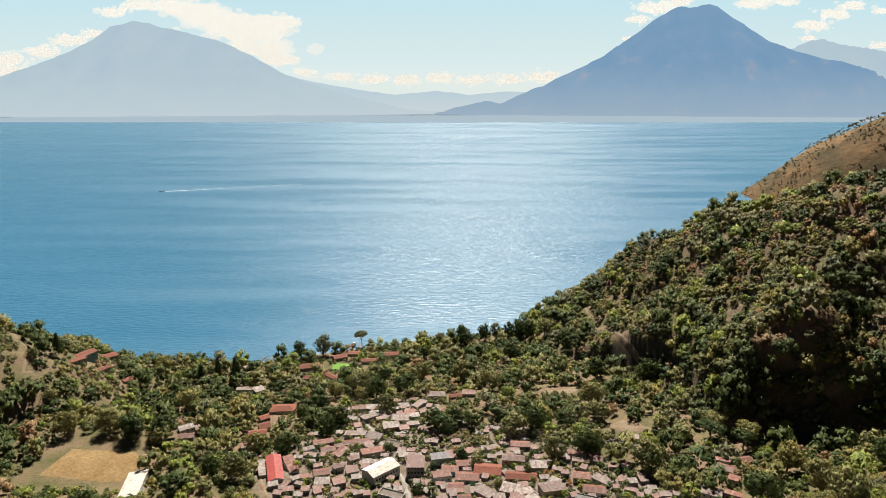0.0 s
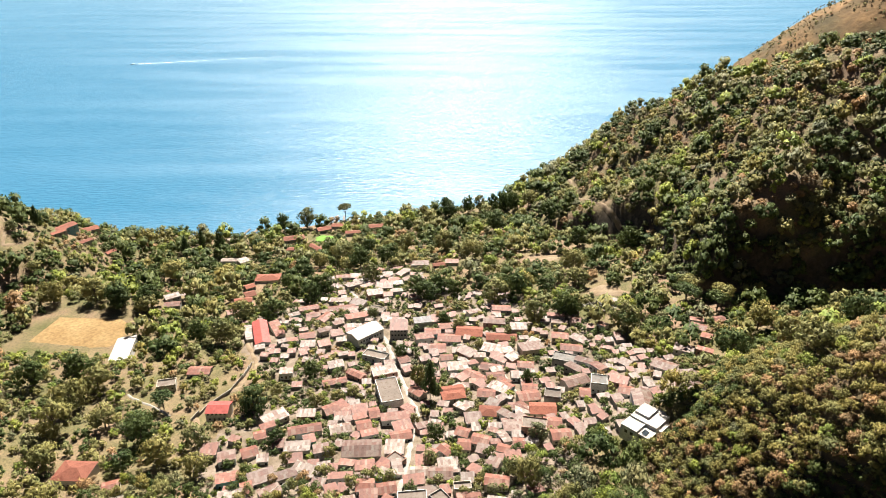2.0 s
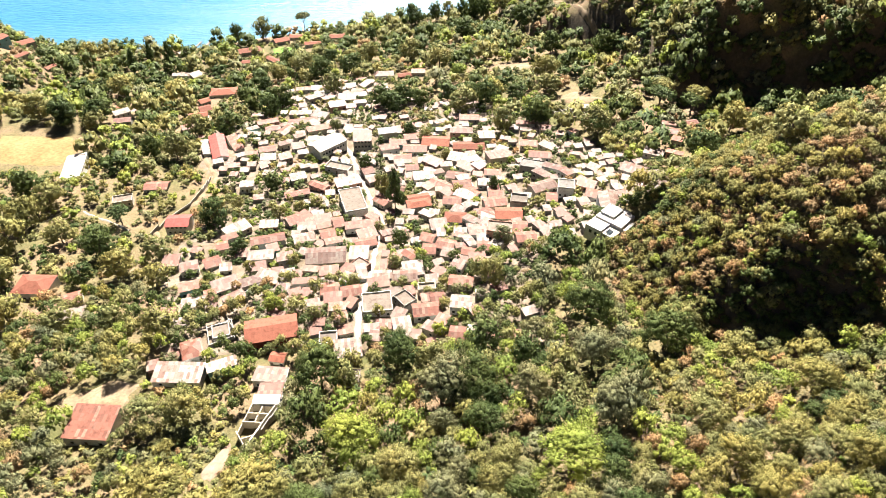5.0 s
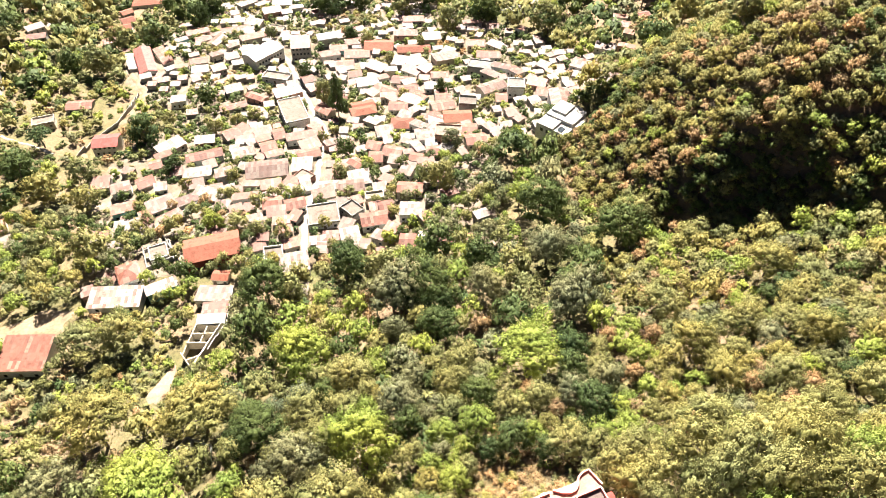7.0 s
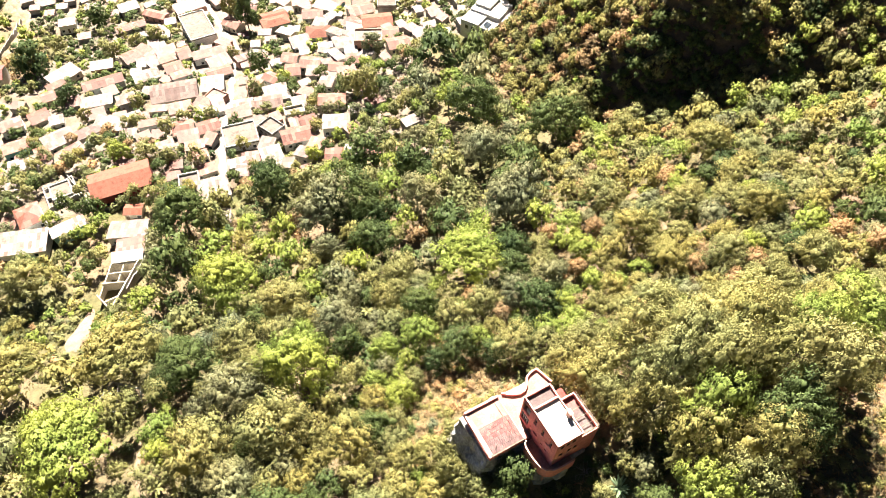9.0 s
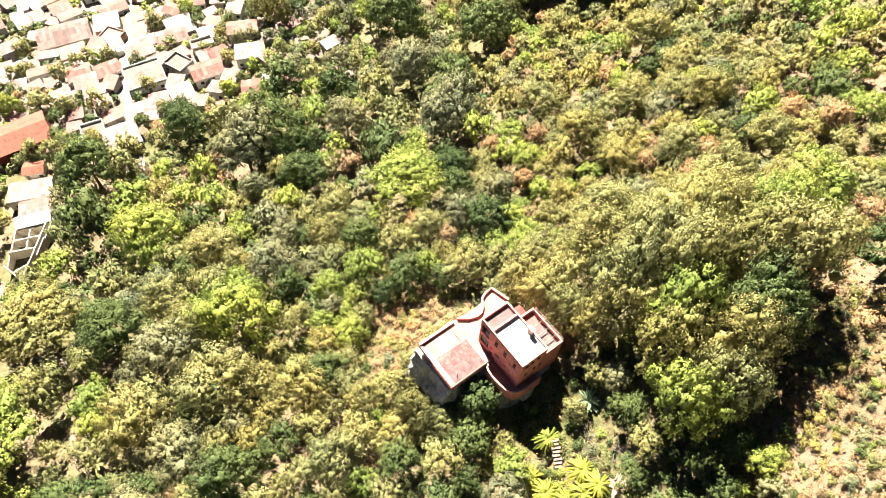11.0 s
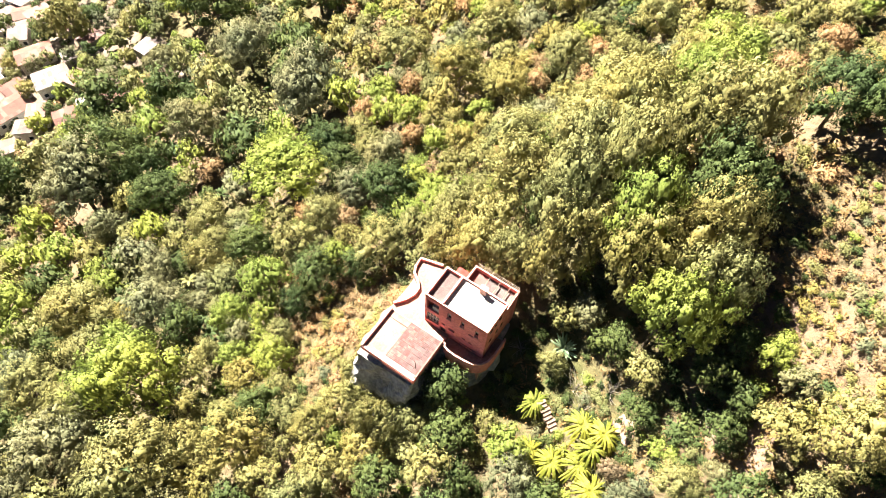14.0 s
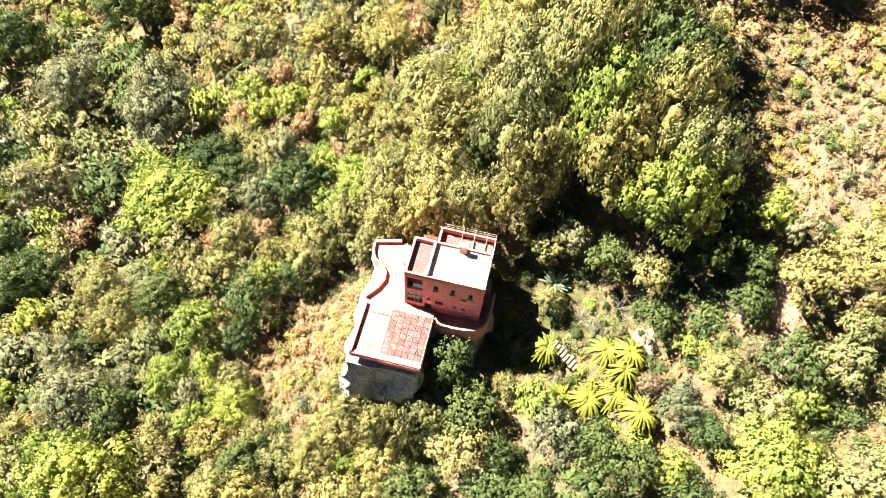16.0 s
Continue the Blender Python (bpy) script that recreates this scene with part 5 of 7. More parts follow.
dwelling(41.5, 285.8, 6.9, 6.3, -39, 3, "g", "r")
dwelling(52.2, 275.6, 7.8, 6.3, -11, 3, "g", "r")
dwelling(38.7, 318.9, 6.4, 5.4, -5, 3, "s", "r")
dwelling(62.4, 330.5, 6.7, 6.3, -39, 3, "s", "w")
dwelling(77.9, 290.9, 10.8, 6.3, -47, 3, "s", "m")
dwelling(23.6, 327.8, 11.2, 7.2, -41, 3, "s", "m")
dwelling(7.2, 336.6, 9.9, 6.3, 1, 3, "g", "r")
dwelling(12, 322.3, 7.2, 6.3, 5, 3, "g", "r")
dwelling(18.4, 330.4, 6.6, 5.4, 1, 3, "s", "w")
dwelling(89.4, 289, 7.7, 6.3, -54, 3, "s", "w")
dwelling(83.9, 298, 9.3, 6.3, -28, 3, "s", "w")
dwelling(-0.5, 216.6, 6.5, 6.3, 4, 3, "s", "r")
dwelling(1.6, 194.6, 7.4, 6.3, 12, 3, "s", "m")
dwelling(6.3, 190.4, 7.6, 6.3, -53, 3, "f", "c")
dwelling(19.5, 176.4, 4.8, 6.3, -26, 3, "s", "r")
dwelling(18.6, 189.6, 5.9, 6.3, 5, 3, "g", "r")
dwelling(36.2, 213.1, 7, 6.3, 5, 3, "s", "w")
dwelling(10, 223.9, 9.3, 5.4, -47, 3, "g", "r")
dwelling(-21.4, 431.4, 9.1, 6.3, 11, 3, "s", "w")
dwelling(-19.3, 472.2, 10.2, 5.4, 58, 3, "s", "r")
dwelling(-51.8, 456.9, 7.6, 5.4, 12, 3, "s", "w")
dwelling(-33.9, 395.6, 11.3, 7.2, -23, 3, "f", "c")
dwelling(-88.6, 395, 7.7, 6.3, 26, 3, "s", "w")
dwelling(-95.3, 372.6, 19.9, 6.3, -64, 3, "s", "r")
dwelling(-60, 178.5, 6.6, 7.2, 16, 3, "f", "c")
dwelling(-74.4, 256.4, 7.3, 5.4, 27, 3, "s", "r")
dwelling(-65.5, 239.1, 5.4, 5.4, 6, 3, "s", "w")
dwelling(-52, 241.6, 5.6, 5.4, 20, 3, "s", "w")
dwelling(-40.2, 270.6, 10.7, 5.4, -48, 3, "s", "r")
dwelling(-1.6, 247.8, 6.1, 5.4, 20, 3, "s", "w")
dwelling(2.2, 222.4, 6.4, 5.4, 53, 3, "s", "w")
dwelling(-33.7, 209, 10, 4.5, 3, 3, "s", "r")
dwelling(-28.4, 191.1, 5.8, 5.4, 12, 3, "s", "m")
dwelling(28.1, 210.8, 5.5, 5.4, -29, 3, "s", "m")
dwelling(37.5, 252.4, 7.1, 5.4, -43, 3, "s", "w")
dwelling(17.8, 264.5, 7.4, 5.4, -37, 3, "s", "w")
dwelling(4.4, 296.1, 7, 5.4, -22, 3, "g", "r")
dwelling(41, 301.9, 7, 6.3, 13, 3, "s", "w")
dwelling(17.9, 285.7, 6.4, 5.4, -44, 3, "s", "w")
dwelling(43.6, 281.6, 7.9, 5.4, -44, 3, "g", "r")
dwelling(34.6, 231.2, 8.2, 4.5, -66, 3, "s", "w")
dwelling(45.6, 224.3, 5.2, 6.3, -50, 3, "s", "w")
dwelling(43.4, 247.6, 5.8, 5.4, -49, 3, "s", "m")
dwelling(32.8, 264.4, 6.6, 5.4, -30, 3, "s", "w")
dwelling(23.2, 243.7, 4.2, 5.4, 3, 3, "s", "w")
dwelling(43, 256.4, 4.3, 4.5, -1, 3, "s", "w")
dwelling(29, 286, 7, 5.4, -50, 3, "s", "w")
dwelling(19.6, 296.8, 6.2, 5.4, -51, 3, "s", "r")
dwelling(30.7, 321.1, 7, 6.3, 0, 3, "s", "w")
dwelling(39.7, 315, 10.4, 6.3, -40, 3, "s", "r")
dwelling(48.2, 314.5, 7.4, 6.3, -54, 3, "s", "w")
dwelling(51.6, 281.6, 6.3, 6.3, 1, 3, "s", "w")
dwelling(-7.1, 265.9, 6.1, 5.4, -41, 3, "s", "r")
dwelling(-11.6, 219.4, 7.3, 6.3, -42, 3, "f", "c")
dwelling(-8, 212.2, 9.7, 4.5, -80, 3, "s", "w")
dwelling(-16.5, 215.5, 6.5, 5.4, -34, 3, "s", "r")
dwelling(-15.4, 207.5, 7.4, 5.4, -29, 3, "s", "w")
dwelling(-13, 189.9, 4.2, 5.4, -30, 3, "s", "r")
dwelling(4, 181.2, 5.1, 5.4, -27, 3, "s", "m")
dwelling(8.2, 195.4, 4, 4.5, 17, 3, "s", "w")
dwelling(17.2, 201.8, 5.6, 5.4, 5, 3, "s", "w")
dwelling(20.3, 207.4, 5.8, 5.4, -35, 3, "s", "r")
dwelling(8.8, 169.2, 5.5, 5.4, -13, 3, "s", "w")
dwelling(15, 173, 5.1, 5.4, -33, 3, "s", "w")
dwelling(-27.2, 424.3, 7.1, 5.4, 10, 3, "s", "r")
dwelling(-21.2, 448.3, 7.6, 5.4, 15, 3, "s", "w")
dwelling(-48.4, 471.7, 5.9, 5.4, 18, 3, "s", "w")
dwelling(-61.2, 433.4, 5.4, 5.4, 16, 3, "s", "w")
dwelling(-64.8, 365.8, 6.6, 6.3, 26, 3, "s", "w")
dwelling(-56.6, 376.4, 6.8, 6.3, 28, 3, "s", "m")
dwelling(-55.4, 360.7, 7.9, 6.3, 19, 3, "s", "r")
dwelling(-61.2, 346.9, 7.7, 6.3, 20, 3, "s", "w")
dwelling(-71.1, 347.2, 9, 6.3, 3, 3, "s", "w")
dwelling(-50, 397.4, 6, 5.4, 40, 3, "s", "r")
dwelling(-82.2, 354.2, 7.5, 5.4, 6, 3, "s", "r")

# ---- landmark buildings ----
def chimney_stack(ob, x, y, z):
    part("chimney", Shape().box(x - 0.35, x + 0.35, y - 0.35, y + 0.35, z, z + 1.3), DARK_RED, ob)


h_ = dwelling(-41.2, 175.5, 18.5, 11.5, 10, 5.0, "g", "t", 5, 5, label="large house with terracotta gable roof and dark red walls")
chimney_stack(h_, 0.5, 1.0, 6.2)
dwelling(-27, 229, 17, 11, 2, 4.2, "g", "m", 2, 4, label="long hall with striped red and white sheet roof")
h_ = dwelling(-18.3, 280.5, 20, 11.5, -76, 6.0, "f", "c", 1, 4, label="unfinished white two-storey house with roof columns", storeys=2)
for ux in (-8, -4, 0, 4, 8):
    for uy in (-4.8, 0, 4.8):
        part("column", Shape().box(ux - 0.15, ux + 0.15, uy - 0.15, uy + 0.15, 6.0, 8.6), WALLS[2], h_)
dwelling(-37, 354, 20, 12, 42, 7.2, "g", "white", 1, 6, label="large white two-storey hall with white sheet roof", storeys=2)
dwelling(-16.5, 357, 11, 11, 0, 8.2, "s", "r", 2, 3, label="tall grey block building with red sheet roof", storeys=3)
dwelling(-103.5, 365, 28, 9.5, -73, 4.5, "g", "red", 1, 4, label="long white hall with bright red gable roof")
dwelling(-112, 368, 18, 5, -73, 3.2, "s", "w", 1, 3, label="white lean-to with bleached sheet roof beside a hall")


def white_house():
    """Stacked white blocks with flat roofs, parapets, a porch and a dark panel, cut into the foot of the spur."""
    ob = empty("house", pose(91.5, 220.5, 92.0, 0, 0, 43), "white modern house with stacked flat roofs on a slope", "house", "houses of the village")
    CLEAR_BOX.append((91.5, 220.5, 10.5, 9.0, radians(43)))
    CLEAR.append((82, 210, 5))
    blocks = [(-3.0, 7.5, -6.0, 6.0, 0, 4.4), (-9.8, -3.05, -1.0, 6.2, 0, 3.8), (-9.4, -3.05, -6.4, -1.05, -3, 3.0), (0.0, 7.2, -0.5, 5.7, 4.42, 5.2), (7.55, 10.0, -3.0, 4.0, -1, 3.4), (-2.5, 4.5, -7.9, -6.05, -2, 3.4)]
    for x0, x1, y0, y1, z0, z1 in blocks:
        b = part("wing", Shape().box(x0, x1, y0, y1, z0 - (3 if z0 < 1 else 0), z1), WALLS[1], ob)
        part("roof", Shape().box(x0 + 0.25, x1 - 0.25, y0 + 0.25, y1 - 0.25, z1 + 0.004, z1 + 0.1), ROOFS["white"], b)
        for a in ((x0, x1, y0, y0 + 0.2), (x0, x1, y1 - 0.2, y1), (x0, x0 + 0.2, y0 + 0.21, y1 - 0.21), (x1 - 0.2, x1, y0 + 0.21, y1 - 0.21)):
            part("parapet", Shape().box(*a, z1 + 0.004, z1 + 0.25), WALLS[1], b)
    part("solar_panel", Shape().slab([(-8.6, -4.6, 3.3), (-5.6, -4.6, 3.3), (-5.6, -2.4, 3.8), (-8.6, -2.4, 3.8)], 0.08), GLASS, ob, "dark tilted panel on a roof")
    for x, z in ((-8.2, 1.2), (-5.4, 1.2)):
        part("window", Shape().box(x, x + 1.6, -6.46, -6.41, z, z + 1.4), GLASS, ob)
    for y in (-5.2, -3.2, 0.4, 3.0):
        part("window", Shape().box(-9.46 if y < -1 else -9.86, -9.41 if y < -1 else -9.81, y, y + 1.3, 1.0, 2.4), GLASS, ob)
    for x in (-1.6, 0.6):
        part("window", Shape().box(x, x + 1.2, -7.96, -7.91, 0.8, 2.2), GLASS, ob)
    step = part("porch", Shape().box(-8.5, -4.5, -9.0, -6.42, -3.5, -0.2), PAVING, ob, "pale porch slab")
    for x in (-8.3, -4.8):
        part("post", Shape().box(x, x + 0.15, -8.9, -8.75, -0.196, 2.2), WALLS[1], step)


white_house()
dwelling(-187, 356, 27, 12, -80, 4.5, "s", "white", 1, 4, label="long white sports shed with a single-slope roof")
dwelling(-150, 226, 15, 12, -4, 4.5, "h", "t", 1, 4, label="house with broad red hip roof and white walls")
dwelling(-103, 275, 11.5, 10, 0, 5.2, "g", "red", 1, 3, label="white house with bright red gable roof", storeys=2)


def roofless(points, cross, h, label, room=7.5, mat=None):
    """Block walls standing without a roof."""
    ob = empty("roofless_walls", pose(points[0][0], points[0][1], float(fine_height(*points[0]))), label, "building site")
    o = ob.matrix_basis.translation
    lines = list(zip(points, points[1:] + points[:1])) + cross
    for a, b in lines:
        d = Vector((b[0] - a[0], b[1] - a[1])).normalized() * 0.12
        za = float(fine_height(*a)), float(fine_height(*b))
        q = [(a[0] + d.y, a[1] - d.x), (b[0] + d.y, b[1] - d.x), (b[0] - d.y, b[1] + d.x), (a[0] - d.y, a[1] + d.x)]
        part("wall", Shape().prism([(p[0] - o.x, p[1] - o.y) for p in q], min(za) - 1 - o.z, sum(za) / 2 + h - o.z), mat or WALLS[2], ob)
    cx, cy = sum(p[0] for p in points) / len(points), sum(p[1] for p in points) / len(points)
    CLEAR.append((cx, cy, room))


roofless([(100, 376), (116, 381), (120, 367), (105, 361)], [((105, 378), (110, 363)), ((110, 379), (115, 365)), ((102, 369), (118, 374))], 1.6, "roofless grey block walls in a grid")
roofless([(-44.8, 129.5), (-41.4, 124.0), (-34.2, 139.0), (-42.0, 140.3)], [((-43.9, 133.5), (-37.2, 132.6)), ((-42.9, 137.0), (-35.4, 136.2)), ((-40.4, 133.2), (-38.6, 139.6)), ((-43.0, 126.6), (-39.6, 127.8))], 2.8, "unfinished pale block walls on a narrow plot", 8.0, WALLS[0])
dwelling(-37.6, 141.4, 8.4, 3.4, -4, 3.2, "s", "white", 1, 2, label="white sheet lean-to on a narrow walled plot")
CLEAR.append((-41, 127, 4))
roofless([(-66, 182), (-58, 186), (-55, 176), (-63, 172)], [((-62, 184), (-59, 174)), ((-64.5, 177), (-56.5, 181))], 1.8, "roofless block walls of a house site")
garden_wall([(-72, 186), (-64, 196), (-54, 208), (-47, 217)], 2.2, WALLS[2], "mossy grey block boundary wall of a garden")
garden_wall([(-64, 196), (-57, 182), (-50, 168)], 2.0, WALLS[2], "grey block boundary wall beside a garden")
garden_wall([(-116, 270), (-112, 284), (-104, 297), (-101, 312), (-101, 330)], 1.6, WALLS[2], "curving stone boundary wall beside a lane")
garden_wall([(-98, 222), (-102, 240), (-106, 258)], 1.6, WALLS[2], "stone boundary wall beside a dirt lane")
garden_wall([(-41.2, 122.0), (-37.4, 129.5), (-33.2, 139.0), (-32.4, 154.5)], 2.6, WALLS[2], "tall dark retaining wall of a narrow plot")

# ---- open ground ----
def patch(name, x, y, rx, ry, rot, mat, label, category, lift=0.3, clear=True):
    """An uneven sheet of bare ground laid over the slope."""
    s = Shape()
    a = radians(rot)
    rings, n = 6, 28
    pts = []
    for r in range(rings + 1):
        for k in range(n):
            th = 2 * math.pi * k / n
            q = r / rings * (1 + 0.12 * math.sin(3 * th + x) + 0.07 * math.sin(7 * th + y))
            px_, py_ = q * rx * math.cos(th), q * ry * math.sin(th)
            wx, wy = x + px_ * math.cos(a) - py_ * math.sin(a), y + px_ * math.sin(a) + py_ * math.cos(a)
            pts.append((wx, wy, float(fine_height(wx, wy)) + (lift if r < rings else -0.4)))
    s.add(pts, [(r * n + k, r * n + (k + 1) % n, (r + 1) * n + (k + 1) % n, (r + 1) * n + k) for r in range(rings) for k in range(n)])
    if clear:
        CLEAR.append((x, y, min(rx, ry) * 0.95))
        if rx > 1.4 * ry:
            for k in (-0.5, 0.5):
                CLEAR.append((x + k * rx * math.cos(a), y + k * rx * math.sin(a), ry * 0.85))
    return tagged(s.make(name, mat, smooth=True), label, category, kind="structure")


patch("ground", -95, 480 - 330, 14, 8, 10, DIRT, "bare trodden earth yard", "bare earth")
patch("ground", -48.8, 119.5, 8, 2.6, 75, PINK_EARTH, "pale rubble and earth beside walls", "bare earth")
patch("ground", 95, 482, 18, 10, -20, DIRT, "bare pale earth clearing", "clearing")
patch("ground", 121, 396, 14, 9, -30, DIRT, "bare pale earth clearing", "clearing")
patch("ground", -90, 362, 9, 9, 0, TOWN_EARTH, "pale earth yard with a palm", "yard")
patch("ground", -100, 603, 10, 12, -10, LAWN, "bright green mown lawn by the shore", "lawn")
patch("ground", 212, 462, 9, 5, 40, DIRT, "bare earth scar on the hillside", "bare earth")
CLEAR_BOX.append((-228, 385, 37, 26, radians(-6)))
pitch = Shape()
P0 = [(-262, 372), (-196, 362), (-192, 392), (-205, 404), (-256, 408)]
cx_, cy_ = sum(p[0] for p in P0) / 5, sum(p[1] for p in P0) / 5
mid_ = [lerp((cx_, cy_), p, 0.5) for p in P0]
pv = [(cx_, cy_)] + mid_ + P0
pitch.add([(x, y, float(fine_height(x, y)) * 0 + 38.35 - (0.5 if i_ > 5 else 0.0)) for i_, (x, y) in enumerate(pv)],
          [(0, 1 + k, 1 + (k + 1) % 5) for k in range(5)] + [(1 + k, 6 + k, 6 + (k + 1) % 5, 1 + (k + 1) % 5) for k in range(5)])
tagged(pitch.make("ground", FIELD), "dusty sandy sports field", "sports field", kind="structure")
strip("path", [(-361, 527), (-345, 512), (-333, 503), (-323, 474), (-316, 488)], 3.0, DIRT, "pale footpath up a grassy slope", "path", 0.2)
strip("path", [(142, 636), (138, 590), (141, 569), (149, 520), (156, 494)], 2.6, DIRT, "narrow track along a wooded hillside", "path", 0.5)
strip("path", [(-26, 62), (-30, 70), (-31, 80), (-28, 88), (-33, 96)], 1.6, DIRT, "pale footpath through scrub", "path", 0.2)
for x, y, rx, ry, rot in [(52.4, 13.3, 2.6, 1.2, 10), (56.6, 14.2, 2.2, 1.0, 30), (63, 12.8, 2.4, 0.9, -20), (46, 12, 2.0, 1.1, 0), (55.7, 17.5, 1.6, 1.0, 50), (84, 70, 2.4, 1.4, 60), (76, 90, 2.2, 1.2, 20), (70, 22, 2.2, 1.2, 80), (49.5, 25.5, 1.8, 0.9, 30)]:
    patch("ground", x, y, rx * 1.5, ry * 1.6, rot, PINK_EARTH, "pinkish patch of bare earth", "bare earth", 0.2, False)
roofless([(-42, 94), (-36, 90), (-31, 90.5), (-31.5, 95.5), (-38, 99)], [((-37, 91), (-36.5, 98))], 1.2, "low grey stone walls of a small ruin", 3.6)
strip("path", [(-160, 300), (-150, 292), (-138, 284), (-128, 275)], 2.0, PAVING, "pale garden path with stone edging", "path", 0.2)


# ---- the shore ----
def jetty(x, y, length, rot, deck=1.6):
    ob = empty("jetty", pose(x, y, 0, 0, 0, rot), "weathered timber jetty on posts in the lake", "jetty")
    CLEAR.append((x, y, 3))
    part("deck", Shape().box(-deck / 2, deck / 2, 0, length, 0.75, 0.95), TIMBER, ob)
    for k in np.arange(0.5, length, 3.0):
        for sx in (-deck / 2 + 0.1, deck / 2 - 0.1):
            part("post", Shape().box(sx - 0.1, sx + 0.1, k, k + 0.2, -3, 0.748), TIMBER, ob)


jetty(-368, 628, 22, -40)
jetty(-186, 628, 16, -12)
jetty(-176, 634, 14, -12, 2.4)
jetty(-160, 638, 16, -16)
jetty(-88, 664, 14, 8)


def boat(x, y, rot, length, label):
    ob = empty("boat", pose(x, y, 0, 0, 0, rot), label, "boat")
    L, w = length / 2, length * 0.12
    st = [(-1, 0.8), (-0.5, 1.0), (0.2, 1.0), (0.7, 0.65), (1.0, 0.05)]
    v = []
    for k, q in st:
        rise = 0.5 + 0.3 * max(0, k)
        v += [(k * L, -w * q, rise), (k * L, -w * q * 0.6, -0.2), (k * L, w * q * 0.6, -0.2), (k * L, w * q, rise)]
    s = Shape().add(v, [(4 * i_ + j, 4 * i_ + j + 1, 4 * i_ + j + 5, 4 * i_ + j + 4) for i_ in range(4) for j in range(3)] + [(3, 2, 1, 0)])
    part("hull", s, BOATPAINT, ob)
    part("canopy", Shape().box(-0.5 * L, 0.3 * L, -w * 0.9, w * 0.9, 1.7, 1.8), BOATPAINT, ob)
    for k in (-0.48, 0.28):
        for q in (-0.85, 0.85):
            part("post", Shape().box(k * L - 0.05, k * L + 0.05, q * w - 0.05, q * w + 0.05, 0.3, 1.7), TIMBER, ob)
    return ob


boat(-690, 1630, 199, 14, "white launch under way on the lake")
s = Shape()
for i_ in range(12):
    t0, t1 = i_ / 12, (i_ + 0.8) / 12
    w0 = 3.2 * (1 - t0) + 0.5
    s.slab([(-684 + 330 * t0 ** 1.6, 1632 + 112 * t0 ** 1.6 - w0, 0.05), (-684 + 330 * t1 ** 1.6, 1632 + 112 * t1 ** 1.6 - w0, 0.05), (-684 + 330 * t1 ** 1.6, 1632 + 112 * t1 ** 1.6 + w0, 0.05), (-684 + 330 * t0 ** 1.6, 1632 + 112 * t0 ** 1.6 + w0, 0.05)], 0.04)
tagged(s.make("water", FOAM), "thin white foam wake behind a launch", "wake", kind="stuff")
boat(-96, 676, 80, 7, "small white boat moored by the shore")
boat(-165, 648, 70, 7, "small white boat moored by the shore")


def shacks():
    """Sheds and lean-tos that fill the gaps between the houses."""
    rng = np.random.default_rng(77)
    V = {k: (Shape(), Shape()) for k in "wrm"}
    for gy in np.arange(165, 480, 5.2):
        for gx in np.arange(-120, 132, 5.2):
            x, y = gx + rng.uniform(-1.5, 1.5), gy + rng.uniform(-1.5, 1.5)
            c = "rrmw"[rng.integers(4)]
            u, a, L, W, h = rng.uniform(), radians(rng.normal(5, 14)), rng.uniform(3.6, 6.4), rng.uniform(3.0, 4.8), rng.uniform(1.9, 2.6)
            garden = x < -45 and y < 330 or (y > 400 and x < -60) or (x > 60 and y > 330) or (abs(x - 5) < 28 and 385 < y < 432) or (-62 < x < -22 and y < 172) or (x > 45 and y < 215)
            if u > (0.10 if garden else 0.42) or not inside(x, y, TOWN) or not free(x, y, 1.0):
                continue
            CLEAR_BOX.append((x, y, L / 2, W / 2, a))
            z = float(fine_height(x, y))
            def w(px_, py_, pz_):
                return (x + px_ * math.cos(a) - py_ * math.sin(a), y + px_ * math.sin(a) + py_ * math.cos(a), z + pz_)
            q = [(-L / 2, -W / 2), (L / 2, -W / 2), (L / 2, W / 2), (-L / 2, W / 2)]
            tops = [h, h, h + 0.4, h + 0.4]
            V[c][0].add([w(px_ * 0.92, py_ * 0.92, -0.8) for px_, py_ in q] + [w(px_ * 0.92, py_ * 0.92, t) for (px_, py_), t in zip(q, tops)], [(0, 1, 5, 4), (1, 2, 6, 5), (2, 3, 7, 6), (3, 0, 4, 7)])
            V[c][1].slab([w(px_, py_, t + 0.05) for (px_, py_), t in zip(q, tops)], 0.05)
    words = {"w": "bleached", "r": "rusty", "m": "patched"}
    for c, (a, b) in V.items():
        me = Shape().add(a.v, a.f).add(b.v, b.f)
        ob = tagged(me.make("sheds", [WALLS[2], ROOFS[c]]), f"small block sheds with {words[c]} sheet roofs between houses", "sheds", kind="stuff")
        ob.data.polygons.foreach_set("material_index", [0] * len(a.f) + [1] * len(b.f))


shacks()

# ---- single trees ----
TREE_KIND = {"dark": "dark green broadleaf tree", "grey": "grey-green broadleaf tree", "bright": "fresh green broadleaf tree", "mid": "green broadleaf tree", "light": "yellow-green broadleaf tree", "dry": "dry brown tree"}
CROWN_DATA, TRUNK_DATA = {}, {}


